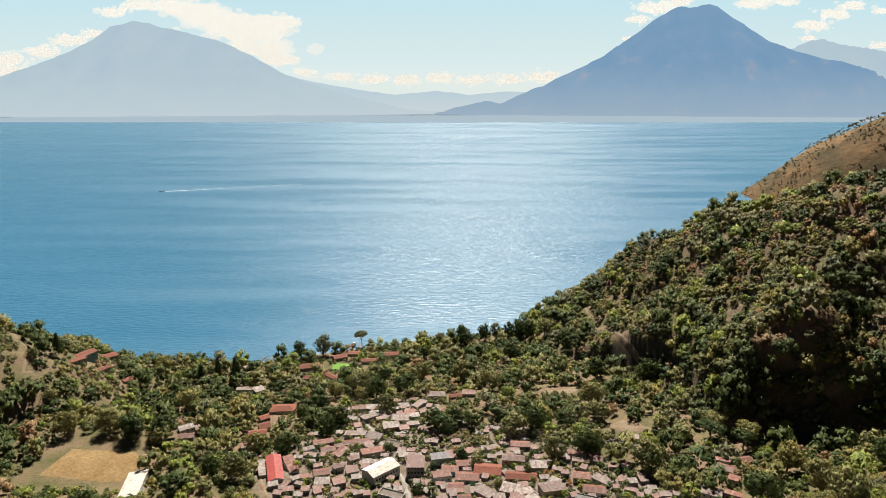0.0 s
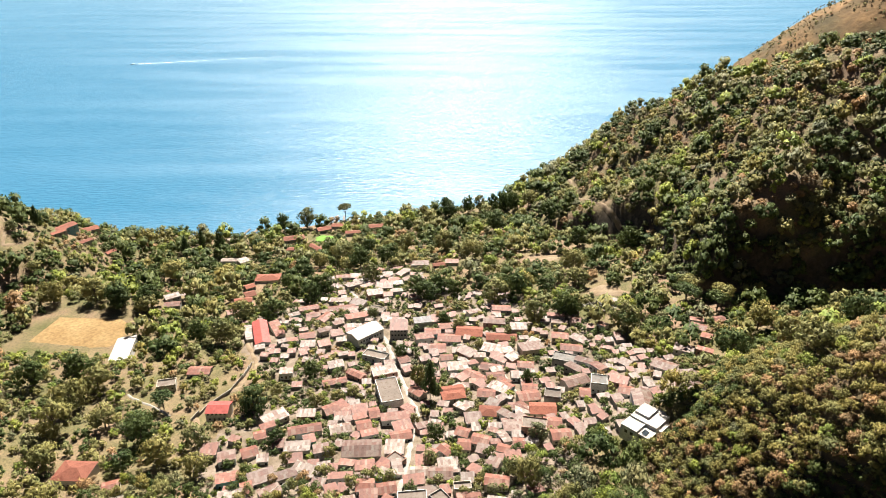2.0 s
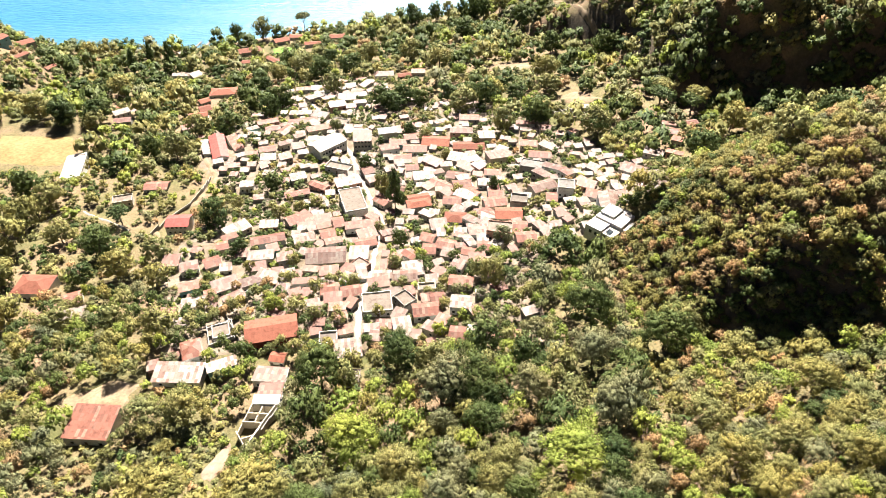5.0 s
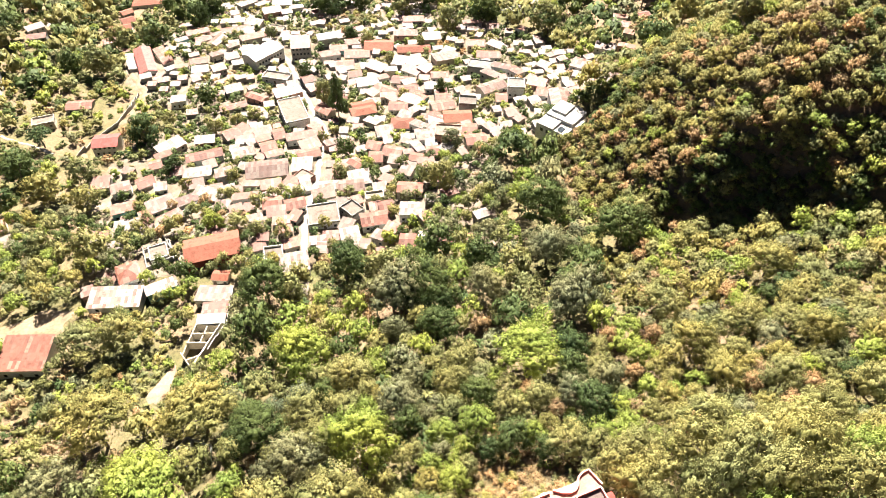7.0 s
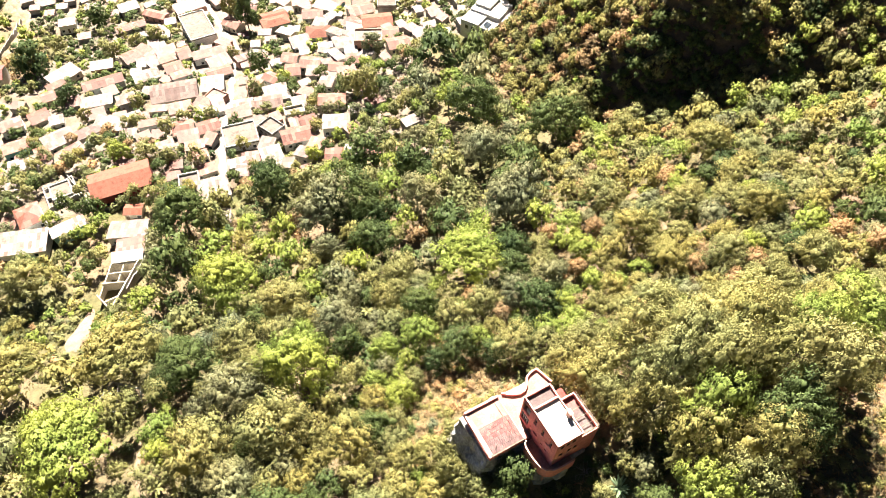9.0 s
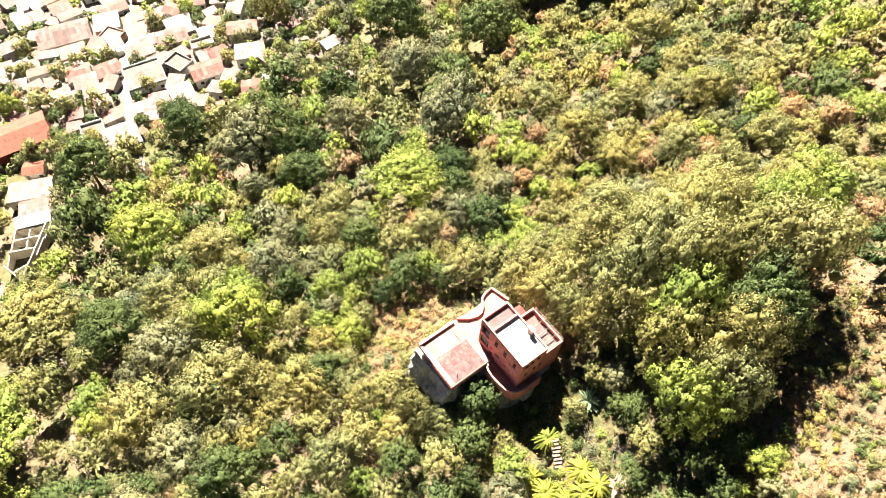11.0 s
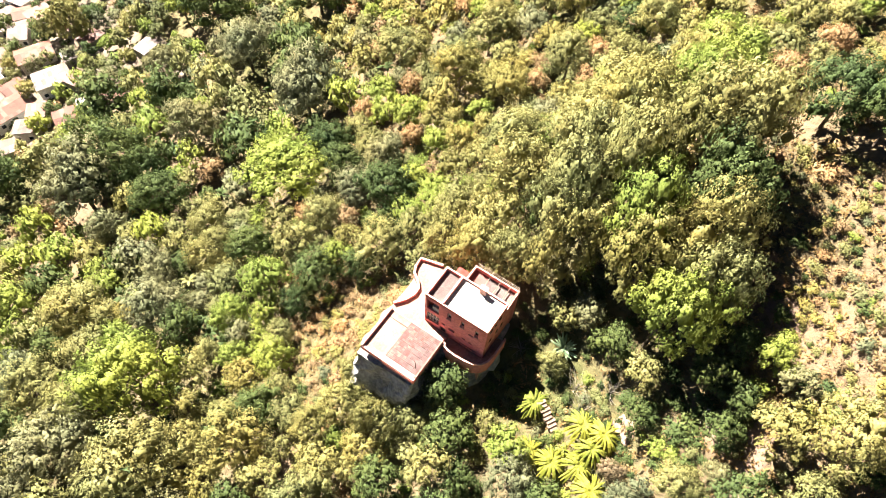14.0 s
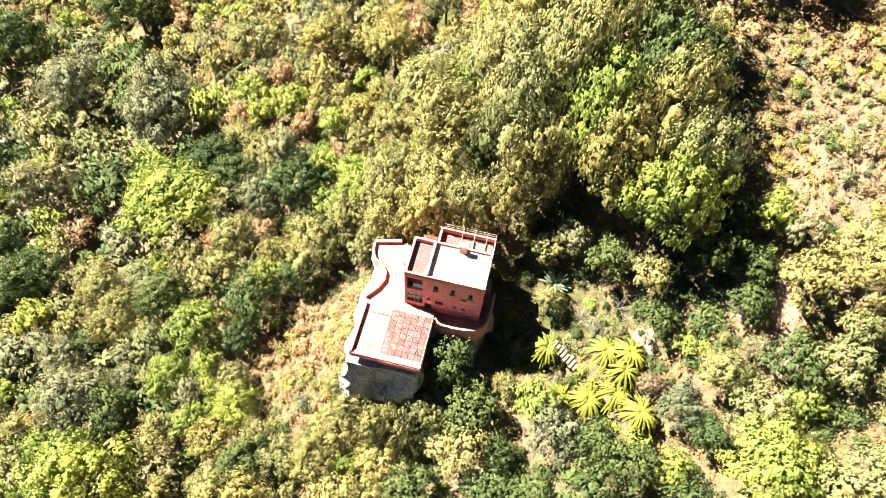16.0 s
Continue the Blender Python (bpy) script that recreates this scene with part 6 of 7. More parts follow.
def trunk_shape(h, r, seed, limbs=4):
    """A tapered, slightly bent trunk with limbs reaching into the crown."""
    rng = np.random.default_rng(seed)
    s = Shape()

    def tube(points, r0, r1, n=6):
        v = []
        for i_, p in enumerate(points):
            q = r0 + (r1 - r0) * i_ / (len(points) - 1)
            v += [(p[0] + q * math.cos(2 * math.pi * k / n), p[1] + q * math.sin(2 * math.pi * k / n), p[2]) for k in range(n)]
        s.add(v, [(i_ * n + k, i_ * n + (k + 1) % n, (i_ + 1) * n + (k + 1) % n, (i_ + 1) * n + k) for i_ in range(len(points) - 1) for k in range(n)])
    b = rng.uniform(-0.06, 0.06, 2)
    tube([(0, 0, -0.12), (b[0] * 0.3, b[1] * 0.3, h * 0.3), (b[0], b[1], h * 0.62)], r, r * 0.55)
    for i_ in range(limbs):
        a = i_ * 6.28 / limbs + rng.uniform(-0.4, 0.4)
        e = rng.uniform(0.3, 0.5)
        tube([(b[0], b[1], h * 0.45), (b[0] + 0.5 * e * math.cos(a), b[1] + 0.5 * e * math.sin(a), h * 0.62), (b[0] + e * math.cos(a), b[1] + e * math.sin(a), h * 0.78)], r * 0.5, r * 0.15, 5)
    return s


def tree(x, y, r, h, kind, form="round", detail=0, name="tree", label="", z=None):
    """A tree of crown radius r and height h; crowns of one form share their leaves."""
    rng = np.random.default_rng(int(abs(x * 37 + y * 91)) % 100000)
    k = int(rng.integers(5))
    key = (form, k, kind, detail)
    if key not in CROWN_DATA:
        leaves, leaf = ((5200, 0.03), (900, 0.068), (120, 0.16))[detail]
        n = (20 + k, 13 + k, 9)[detail]
        if form == "tall":
            V, F, N = crown_mesh(240 + k, lobes(90 + k, n, "tall"), leaves, leaf * 1.2, 0.4)
        elif form == "umbrella":
            V, F, N = crown_mesh(220 + k, lobes(80 + k, n, "umbrella"), leaves, leaf, 0.34)
        elif form == "full":
            V, F, N = crown_mesh(260 + k, lobes(120 + k, n, "full"), leaves, leaf * 1.1, 0.5)
        else:
            V, F, N = crown_mesh(200 + k, lobes(60 + k, n), leaves, leaf, 0.5)
        CROWN_DATA[key] = quads_to_mesh(V, F, N)
        CROWN_DATA[key].materials.append(LEAVES[kind])
    tk = (form, k)
    if tk not in TRUNK_DATA:
        t = trunk_shape(1.0, 0.055, 300 + k)
        me = bpy.data.meshes.new("trunk")
        me.from_pydata(t.v, [], t.f)
        me.materials.append(BARK)
        TRUNK_DATA[tk] = me
    ground = float(fine_height(x, y)) if z is None else z
    ob = empty(name, pose(x, y, ground, 0, 0, rng.uniform(0, 360)) @ Matrix.Diagonal((r * rng.uniform(0.85, 1.18), r * rng.uniform(0.85, 1.18), h, 1)), label or TREE_KIND[kind] + (" with a spreading flat crown on a slope" if form == "umbrella" else " with a full crown on a slope" if form == "round" else " with a tall narrow crown" if form == "tall" else " with leaves down to the ground"), "tree", "trees of the valley")
    for nm, me in (("trunk", TRUNK_DATA[tk]), ("crown", CROWN_DATA[key])):
        o = new(nm, me)
        o.parent = ob
    CLEAR.append((x, y, r * 0.36))
    return ob


# trees of the shore, the village and the valley
for x, y, r, h, kind, form in [
    (-267, 594, 10, 16, "light", "full"), (-219, 560, 5, 22, "dark", "tall"), (-212, 584, 4.5, 19.8, "dark", "tall"), (-191, 570, 6.5, 24.7, "dark", "tall"), (-145, 631, 9, 19.8, "dark", "full"),
    (-216, 417, 11, 17.6, "dark", "full"), (-269, 460, 9, 13.5, "mid", "full"), (-220, 490, 8, 14.4, "dark", "full"), (-242, 568, 7, 10.5, "bright", "full"), (-123, 642, 9, 21.6, "mid", "full"),
    (-86, 664, 8, 19.2, "mid", "umbrella"), (20, 668, 9, 21.6, "dark", "full"), (44, 673, 7, 19.6, "dark", "full"), (57, 675, 7, 19.6, "mid", "full"),
]:
    tree(x, y, r, h, kind, form, 1)
for x, y, r, h, kind, form in [
    (70, 677, 7, 19.6, "dark", "full"), (80, 666, 8, 22.4, "dark", "full"), (89, 648, 8, 20.8, "dark", "full"), (-3, 667, 7, 12.6, "light", "full"), (26, 621, 9, 10.8, "dark", "full"),
    (42, 622, 8, 9.6, "dark", "full"), (-154, 567, 9, 15.3, "dark", "full"), (-89, 508, 8, 12.8, "mid", "full"), (-51, 547, 7, 12.6, "dark", "full"), (-19, 617, 8, 12.8, "dark", "full"),
    (-82, 574, 6, 12, "dark", "full"), (-33, 545, 7, 11.2, "light", "full"), (-65, 499, 7, 10.5, "mid", "full"),
]:
    tree(x, y, r, h, kind, form, 1)
for x, y, r, h, kind, form in [
    (-6, 427, 9, 14.4, "dark", "full"), (8, 430, 9, 15.3, "dark", "full"), (1, 416, 9, 13.5, "dark", "full"), (20, 426, 8, 12.8, "dark", "full"), (-107, 462, 6, 10.8, "dark", "full"),
    (-107, 402, 8, 12, "mid", "full"), (-122, 402, 6, 10.2, "dark", "full"), (-79, 441, 6, 10.2, "dark", "full"), (51, 480, 6, 9.6, "bright", "full"), (53, 422, 7, 11.2, "dark", "full"),
    (-297, 464, 6, 9, "mid", "full"), (-327, 497, 6, 9, "mid", "full"), (-324, 525, 4.5, 19.8, "dark", "tall"), (-94, 481, 6, 10.2, "dark", "full"),
]:
    tree(x, y, r, h, kind, form, 1)
for x, y, r, h, kind, form in [(2.5, 279, 5.5, 24, "dark", "tall"), (-4, 292, 4.5, 15, "mid", "full"), (164, 370, 8, 15, "mid", "umbrella"), (178, 352, 8, 15, "mid", "umbrella"), (116, 330, 7, 13, "dark", "umbrella")]:
    tree(x, y, r, h, kind, form, 1)
for x, y, r, h, kind, form in [(70, 418, 8, 13, "mid", "full"), (91, 366, 7, 11, "dark", "full"), (106, 414, 9, 13, "mid", "full"), (84, 412, 8, 12, "dark", "full"), 
                               (52, 284, 4, 10, "dark", "tall"), (-140, 265, 7, 10, "dark", "full"), (-134, 283, 7, 10, "dark", "umbrella")]:
    tree(x, y, r, h, kind, form, 1)
for x, y, r, h, kind, form in [(-14, 146, 6, 12, "mid", "full"), (14, 152, 6, 12, "mid", "full"), (-217, 424, 9, 17, "dark", "full"),
                               (-193, 412, 8, 13, "mid", "full"), (40, 196, 6, 14, "mid", "full"), (33, 160, 6.5, 12, "dark", "full"), (45, 150, 6, 12, "dark", "full"), (22, 138, 6.5, 13, "dark", "full")]:
    tree(x, y, r, h, kind, form, 1)
for x, y, r, h, kind, form in [
    (-62.5, 309.9, 6, 11.2, "dark", "full"), (1.6, 302.6, 4.5, 8.6, "dark", "full"), (4.9, 238.4, 5, 9.5, "dark", "full"), (-67, 242.4, 5, 9.5, "dark", "full"), (-87.9, 277.9, 6, 11.2, "mid", "full"),
    (2.2, 216.7, 4, 7.8, "mid", "full"), (13.1, 223.3, 3.5, 7, "bright", "full"), (-44.7, 280.4, 4, 7.8, "mid", "full"), (-37.1, 284.2, 4, 7.8, "mid", "full"), (-54.7, 277.4, 4, 7.8, "light", "full"),
    (-13.7, 204.6, 3, 6.1, "mid", "full"), (-42.5, 190.8, 4, 7.8, "bright", "full"), (-34.3, 187.5, 4, 7.8, "mid", "full"), (-27.2, 183.3, 3.5, 7, "mid", "full"),
]:
    tree(x, y, r, h, kind, form, 1)
for x, y, r, h, kind, form in [
    (36.9, 204.8, 5, 9.5, "mid", "full"), (-13.9, 328.9, 5, 9.5, "dark", "full"), (20.7, 362.6, 5, 9.5, "mid", "full"), (49.8, 347.3, 4, 7.8, "mid", "full"), (11.5, 373.2, 5, 9.5, "dark", "full"),
    (-77.7, 290.1, 4, 7.8, "mid", "full"), (-34.9, 386.8, 4, 7.8, "mid", "full"), (34.3, 286.4, 3, 6.1, "mid", "full"), (31.3, 333.7, 3.5, 7, "mid", "full"), (-59.3, 226, 3, 6.1, "light", "full"),
    (-41.8, 230.5, 3, 6.1, "mid", "full"), (-5.1, 256.3, 3, 6.1, "mid", "full"), (48.4, 226.8, 4.5, 8.6, "grey", "full"),
]:
    tree(x, y, r, h, kind, form, 1)
for x, y, r, h, kind, form in [
    (-43.8, 82.3, 7.5, 15.2, "bright", "umbrella"), (-36.2, 104.5, 5, 10.5, "light", "umbrella"), (-21.5, 98.2, 5, 10.5, "dark", "round"), (6.9, 88.6, 5.5, 11.4, "bright", "umbrella"), (-9.1, 116.7, 5, 10.5, "bright", "umbrella"),
    (20.9, 140.5, 6, 12.4, "dark", "round"), (49.2, 107.6, 5, 10.5, "bright", "umbrella"), (29.4, 130.6, 5, 10.5, "dark", "round"), (15.6, 124.7, 3, 6.7, "grey", "round"), (63.4, 120.1, 6, 12.4, "grey", "round"),
    (63.8, 176, 5.5, 11.4, "bright", "umbrella"), (93.9, 153.8, 5, 10.5, "mid", "round"), (91.9, 49, 6, 12.4, "bright", "umbrella"), (-63.7, 107.5, 6, 12.4, "light", "umbrella"), (3.5, 159, 6, 12.4, "dark", "round"),
    (-25.8, 151.4, 5, 10.5, "dark", "round"), (-1.2, 70, 7, 14.3, "mid", "round"), (30.3, 101.1, 4, 8.6, "mid", "round"), (58.4, 100.6, 5, 10.5, "dark", "round"), (49.2, 162.3, 5, 10.5, "grey", "round"),
]:
    tree(x, y, r, h, kind, form, 0)
# large single crowns of the ravine, the slopes and the gardens
for x, y, r, h, kind, form in [
    (-58, 100.6, 9.5, 17.1, "light", "umbrella"), (-33.3, 100.6, 9.1, 14.6, "light", "umbrella"), (-18.4, 91.9, 6.9, 12.7, "dark", "round"), (-8.7, 83, 6.8, 12.6, "grey", "round"),
    (5.7, 82.6, 8.9, 16.1, "bright", "round"), (-39.9, 76, 9.5, 17.1, "bright", "umbrella"), (-64.1, 86, 6.8, 12.5, "grey", "round"), (-15.2, 71.4, 7.3, 13.3, "mid", "round"),
    (11.9, 62.4, 6.1, 11.4, "light", "round"), (-9.7, 117.6, 7.9, 14.4, "bright", "round"), (2.7, 107.2, 6.1, 11.4, "mid", "round"), (-21, 147.3, 9, 16.2, "dark", "round"),
    (4.6, 154, 7.7, 14.1, "dark", "round"), (16.7, 137.1, 9.1, 16.4, "grey", "round"),
]:
    tree(x, y, r, h, kind, form, 0 if y < 165 else 1)
for x, y, r, h, kind, form in [
    (26.7, 138.6, 8.2, 14.9, "dark", "round"), (16.1, 124.2, 4.7, 9.0, "grey", "round"), (28, 122, 5.8, 10.9, "dark", "round"), (14.4, 96.2, 5.8, 10.8, "grey", "round"),
    (27.4, 100.5, 5, 9.6, "mid", "round"), (24.1, 85.3, 4.2, 8.1, "bright", "round"), (20, 78.1, 3.6, 7.1, "bright", "round"), (24.6, 72.7, 3.5, 6.9, "bright", "round"),
    (-62.9, 137.5, 6.4, 11.9, "mid", "round"), (-73.7, 136.8, 5.5, 10.3, "mid", "round"), (65.1, 145, 7.5, 13.7, "grey", "round"), (63.8, 117.5, 8.7, 15.7, "grey", "round"),
    (48, 101.7, 8.1, 13.1, "bright", "umbrella"), (47.1, 88.3, 4, 7.7, "mid", "round"),
]:
    tree(x, y, r, h, kind, form, 0 if y < 165 else 1)
for x, y, r, h, kind, form in [
    (57.6, 82.4, 5.8, 10.9, "dark", "round"), (56.9, 94.4, 5.4, 10.2, "dark", "round"), (87.4, 145.9, 8.3, 15.1, "dark", "round"), (68, 164.9, 9.5, 17.1, "dark", "round"),
    (94, 150, 6.4, 11.9, "mid", "round"), (42.6, 131.6, 6.7, 12.4, "grey", "round"), (31.5, 107.1, 5.2, 9.8, "mid", "round"), (34.5, 93.9, 4.9, 9.3, "dark", "round"),
    (38.8, 79.4, 4.5, 8.7, "dark", "round"), (49.5, 74.5, 4.9, 9.3, "mid", "round"), (16.8, 65.8, 4.8, 9.1, "dark", "round"), (83.9, 79.1, 4.6, 8.8, "light", "round"),
    (82.8, 90.7, 5.4, 10.1, "light", "round"), (91.1, 73.4, 5, 9.4, "mid", "round"),
]:
    tree(x, y, r, h, kind, form, 0 if y < 165 else 1)
for x, y, r, h, kind, form in [
    (102.6, 81.6, 5.2, 9.9, "light", "round"), (83.1, 108, 5.8, 10.9, "mid", "round"), (109.3, 109.5, 5.1, 9.8, "light", "round"), (92.4, 92.9, 5.5, 10.3, "mid", "round"),
    (101.8, 65.7, 4.9, 9.3, "mid", "round"), (27.3, 55.8, 3.8, 7.5, "light", "round"), (21.6, 56.6, 3.9, 7.6, "light", "round"), (55.5, 87.7, 4.5, 8.6, "grey", "round"),
    (-4.7, 86.1, 6.1, 11.3, "light", "round"), (18.5, 103.3, 4.7, 8.9, "grey", "round"), (34.2, 45.6, 3.4, 6.8, "mid", "round"), (29.7, 45.8, 2.7, 5.6, "mid", "round"),
    (26.2, 48.4, 3.2, 6.5, "light", "round"), (36, 31, 3.9, 7.6, "grey", "round"),
]:
    tree(x, y, r, h, kind, form, 0 if y < 165 else 1)
for x, y, r, h, kind, form in [
    (47.7, 17.5, 3.2, 6.4, "mid", "round"), (51.3, 15.6, 1.7, 3.8, "grey", "round"), (43, 19.9, 2.6, 5.5, "grey", "round"), (60.3, 9.8, 4.4, 8.4, "mid", "round"),
    (92.4, 28.1, 6.4, 11.9, "dark", "round"), (92.1, 34.4, 5.7, 10.7, "dark", "round"), (39.6, 38.3, 2, 4.3, "mid", "round"), (50.3, 37.7, 1.9, 4.3, "mid", "round"),
    (22.7, 47.4, 2.4, 5.1, "mid", "round"), (6.3, 70.4, 3.7, 7.3, "mid", "round"), (34, 77.8, 3.2, 6.5, "dark", "round"), (27.7, 75.4, 3, 6.1, "mid", "round"),
    (52.4, 76.6, 4.2, 8.1, "dark", "round"), (45.8, 74.5, 3.2, 6.4, "dark", "round"),
]:
    tree(x, y, r, h, kind, form, 0 if y < 165 else 1)
for x, y, r, h, kind, form in [
    (-235.5, 427.5, 9.5, 17.1, "mid", "full"), (-264.8, 425, 9.5, 17.1, "mid", "full"), (-194.1, 420.1, 9.5, 17.1, "dark", "full"), (-204.8, 493.4, 9.5, 17.1, "mid", "full"),
    (-127.2, 360, 9.2, 16.6, "mid", "full"), (-142.8, 364.7, 8.2, 15.0, "dark", "full"), (-183.8, 287.4, 9.5, 17.1, "light", "full"), (-180.1, 265.7, 9.5, 17.2, "light", "full"),
    (-216.9, 311.8, 9.5, 17.1, "dark", "full"), (-197.2, 321.3, 9.5, 17.1, "dark", "full"), (-178.4, 306.1, 9.2, 16.6, "mid", "full"), (-132.4, 252, 8.7, 15.8, "dark", "full"),
    (-115.6, 231.9, 7.3, 13.3, "mid", "full"), (-104.1, 245.3, 7, 12.9, "mid", "full"),
]:
    tree(x, y, r, h, kind, form, 0 if y < 165 else 1)
for x, y, r, h, kind, form in [
    (-157, 267.7, 7.3, 13.5, "mid", "full"), (-84.6, 273.3, 8.7, 15.8, "dark", "full"), (-76.8, 440.8, 9.5, 17.1, "dark", "full"), (-82.2, 422.6, 8.9, 16.1, "dark", "full"),
    (-123.3, 397.4, 8.6, 15.7, "mid", "full"), (-102.9, 394, 8.5, 15.4, "dark", "full"), (62.6, 408.8, 9.5, 17.1, "dark", "full"), (46.9, 402.8, 9.5, 17.1, "mid", "full"),
    (86.9, 363.8, 9.4, 17.0, "dark", "full"), (67.6, 362, 8.2, 15.0, "mid", "full"), (23.9, 659.4, 9.5, 17.1, "dark", "full"), (86.1, 670.2, 9.5, 17.1, "dark", "full"),
    (102, 631.4, 9.5, 17.1, "mid", "full"), (158.9, 357.6, 9.1, 14.6, "dark", "umbrella"),
]:
    tree(x, y, r, h, kind, form, 0 if y < 165 else 1)
for x, y, r, h, kind, form in [
    (173, 345.4, 8.9, 14.4, "dark", "umbrella"), (116.3, 335.8, 9.5, 17.1, "mid", "full"), (153.1, 281.6, 9.5, 17.1, "dark", "full"), (180.1, 310.6, 9.5, 17.1, "mid", "full"),
    (128.6, 184.8, 7.1, 13.1, "mid", "full"), (184.7, 288.1, 9.5, 17.1, "mid", "full"), (225.7, 301.9, 9.5, 17.1, "dark", "full"), (-69.9, 518.2, 9.5, 17.1, "mid", "full"),
    (-53.9, 498.5, 9.5, 17.1, "dark", "full"), (-31.8, 511.9, 9.5, 17.1, "dark", "full"), (-18.8, 541.9, 9.5, 17.1, "mid", "full"), (-41.9, 462.9, 8.8, 15.9, "mid", "full"),
    (-82.2, 181.4, 7.1, 13.1, "mid", "full"), (-101.8, 188.7, 6.7, 12.4, "mid", "full"),
]:
    tree(x, y, r, h, kind, form, 0 if y < 165 else 1)
for x, y, r, h, kind, form in [
    (-125.3, 192.7, 6.7, 12.3, "mid", "full"), (-149.9, 202.3, 7.5, 13.8, "light", "full"), (-96.4, 221.7, 6.1, 11.4, "mid", "full"), (-130, 226.9, 5.6, 10.5, "dark", "full"),
    (-168.1, 234.7, 6.9, 12.8, "light", "full"), (124.1, 501, 9.5, 17.1, "dark", "full"), (64.4, 593.1, 9.5, 17.1, "dark", "full"), (113, 572.5, 9.5, 17.1, "dark", "full"),
    (108.6, 446.3, 9.2, 16.6, "mid", "full"), (157.3, 475.6, 9.5, 17.1, "dark", "full"), (15.5, 538.5, 9.5, 17.1, "mid", "full"), (37.8, 503.7, 9.4, 17.0, "mid", "full"),
]:
    tree(x, y, r, h, kind, form, 0 if y < 165 else 1)
# the tall grove behind the red house
for x, y, r, h, kind in [(58, 57, 5.5, 14, "mid"), (63, 50, 6, 20, "mid"), (70, 46, 6, 18, "mid"), (77, 44, 5.5, 16, "light"), (66, 60, 6, 14, "mid"), (74, 56, 6.5, 13, "mid"), (84, 47, 5.5, 15, "bright"), (62, 37, 5.5, 17, "light"), (68, 34, 5, 16, "mid"), (73, 36, 5, 16, "dark"),
                         (55, 63, 5, 12, "mid"), (82, 57, 6, 12, "mid"), (90, 52, 5, 14, "light"), (60, 46, 5, 18, "mid"), (66, 42, 6, 18, "bright"), (70, 52, 6, 18, "mid"), (76, 50, 6, 16, "light"),
                         (80, 40, 5.5, 16, "mid"), (60, 66, 5, 12, "mid"), (72, 66, 6, 12, "mid"), (88, 60, 5.5, 11, "light"), (59, 31, 5.5, 18, "bright"), (64, 30, 5, 17, "mid"), (55.5, 51.5, 3.6, 13, "mid"), (57, 47, 3.6, 12, "light"), (54.5, 56, 4, 13, "mid")]:
    tree(x, y, r, h, kind, "round", 0)


for u, v, r in ((-3.4, -12.6, 2.4), (-0.4, -13.2, 2.7), (2.6, -12.8, 2.5), (-6.6, -9.0, 2.0)):
    tree(*red_xy(u, v), r * 1.15, r * 3.6, "mid" if u < 3 else "dark", "round", 0)
for x, y, r, h, kind in ((80.5, 205.5, 3.6, 7.0, "bright"), (75.5, 213.0, 3.4, 7.0, "light"), (87.5, 204.5, 4.0, 8.0, "light"), (94.0, 207.0, 4.0, 7.0, "dry"), (73.0, 220.0, 4.0, 8.0, "bright"), (101.0, 212.0, 4.0, 8.0, "dry")):
    tree(x, y, r, h, kind, "full", 1)
OPEN = [(53.5, 46.5, 4.0), (41.5, 41.0, 5.5), (44.0, 28.0, 7.0), (49.0, 32.0, 4.0)]       # (x, y, radius) with low growth alone


def blades(count, length, width, droop, seed, lift=0.9):
    """Long arching leaves round a stem: a palm's fronds, a banana's leaves or an agave's blades."""
    rng = np.random.default_rng(seed)
    s = Shape()
    for i_ in range(count):
        a = i_ * 2.4 + rng.uniform(-0.3, 0.3)
        up = lift * rng.uniform(0.35, 1.1)
        L = length * rng.uniform(0.75, 1.1)
        prev = None
        for k in range(6):
            q = k / 5
            d, z = L * q * math.cos(up * (1 - 0.3 * q)), L * q * math.sin(up) - droop * L * q * q
            w = width * (0.35 + 1.6 * q) * (1 - q) ** 0.6 + 0.02
            c, n = (d * math.cos(a), d * math.sin(a), z), (-math.sin(a) * w, math.cos(a) * w)
            row = [(c[0] + n[0], c[1] + n[1], z - 0.25 * w), c, (c[0] - n[0], c[1] - n[1], z - 0.25 * w)]
            if prev:
                s.add(prev + row, [(0, 3, 4, 1), (1, 4, 5, 2)])
            prev = row
    return s


BLADE_DATA = {}


def bladed(name, x, y, stem, size, label, category, count, width, droop, mat, lift=0.9, variants=3, group=""):
    k = int(abs(x * 13 + y * 7)) % variants
    key = (name, k)
    if key not in BLADE_DATA:
        b = blades(count, 1.0, width, droop, 400 + k, lift)
        me = bpy.data.meshes.new("fronds")
        me.from_pydata(b.v, [], b.f)
        me.materials.append(mat)
        t = Shape().prism([(0.055 * math.cos(i_), 0.055 * math.sin(i_)) for i_ in np.linspace(0, 5.2, 6)], -0.3, 1.0)
        mt = bpy.data.meshes.new("stem")
        mt.from_pydata(t.v, [], t.f)
        mt.materials.append(BARK_PALE)
        BLADE_DATA[key] = me, mt
    me, mt = BLADE_DATA[key]
    ob = empty(name, pose(x, y, float(fine_height(x, y)), 0, 0, (x * 57) % 360), label, category, group)
    if stem:
        o = new("stem", mt)
        o.parent, o.scale = ob, (2.2, 2.2, stem)
    o = new("fronds", me)
    o.parent, o.location, o.scale = ob, (0, 0, stem), (size, size, size)
    CLEAR.append((x, y, size * 0.5))


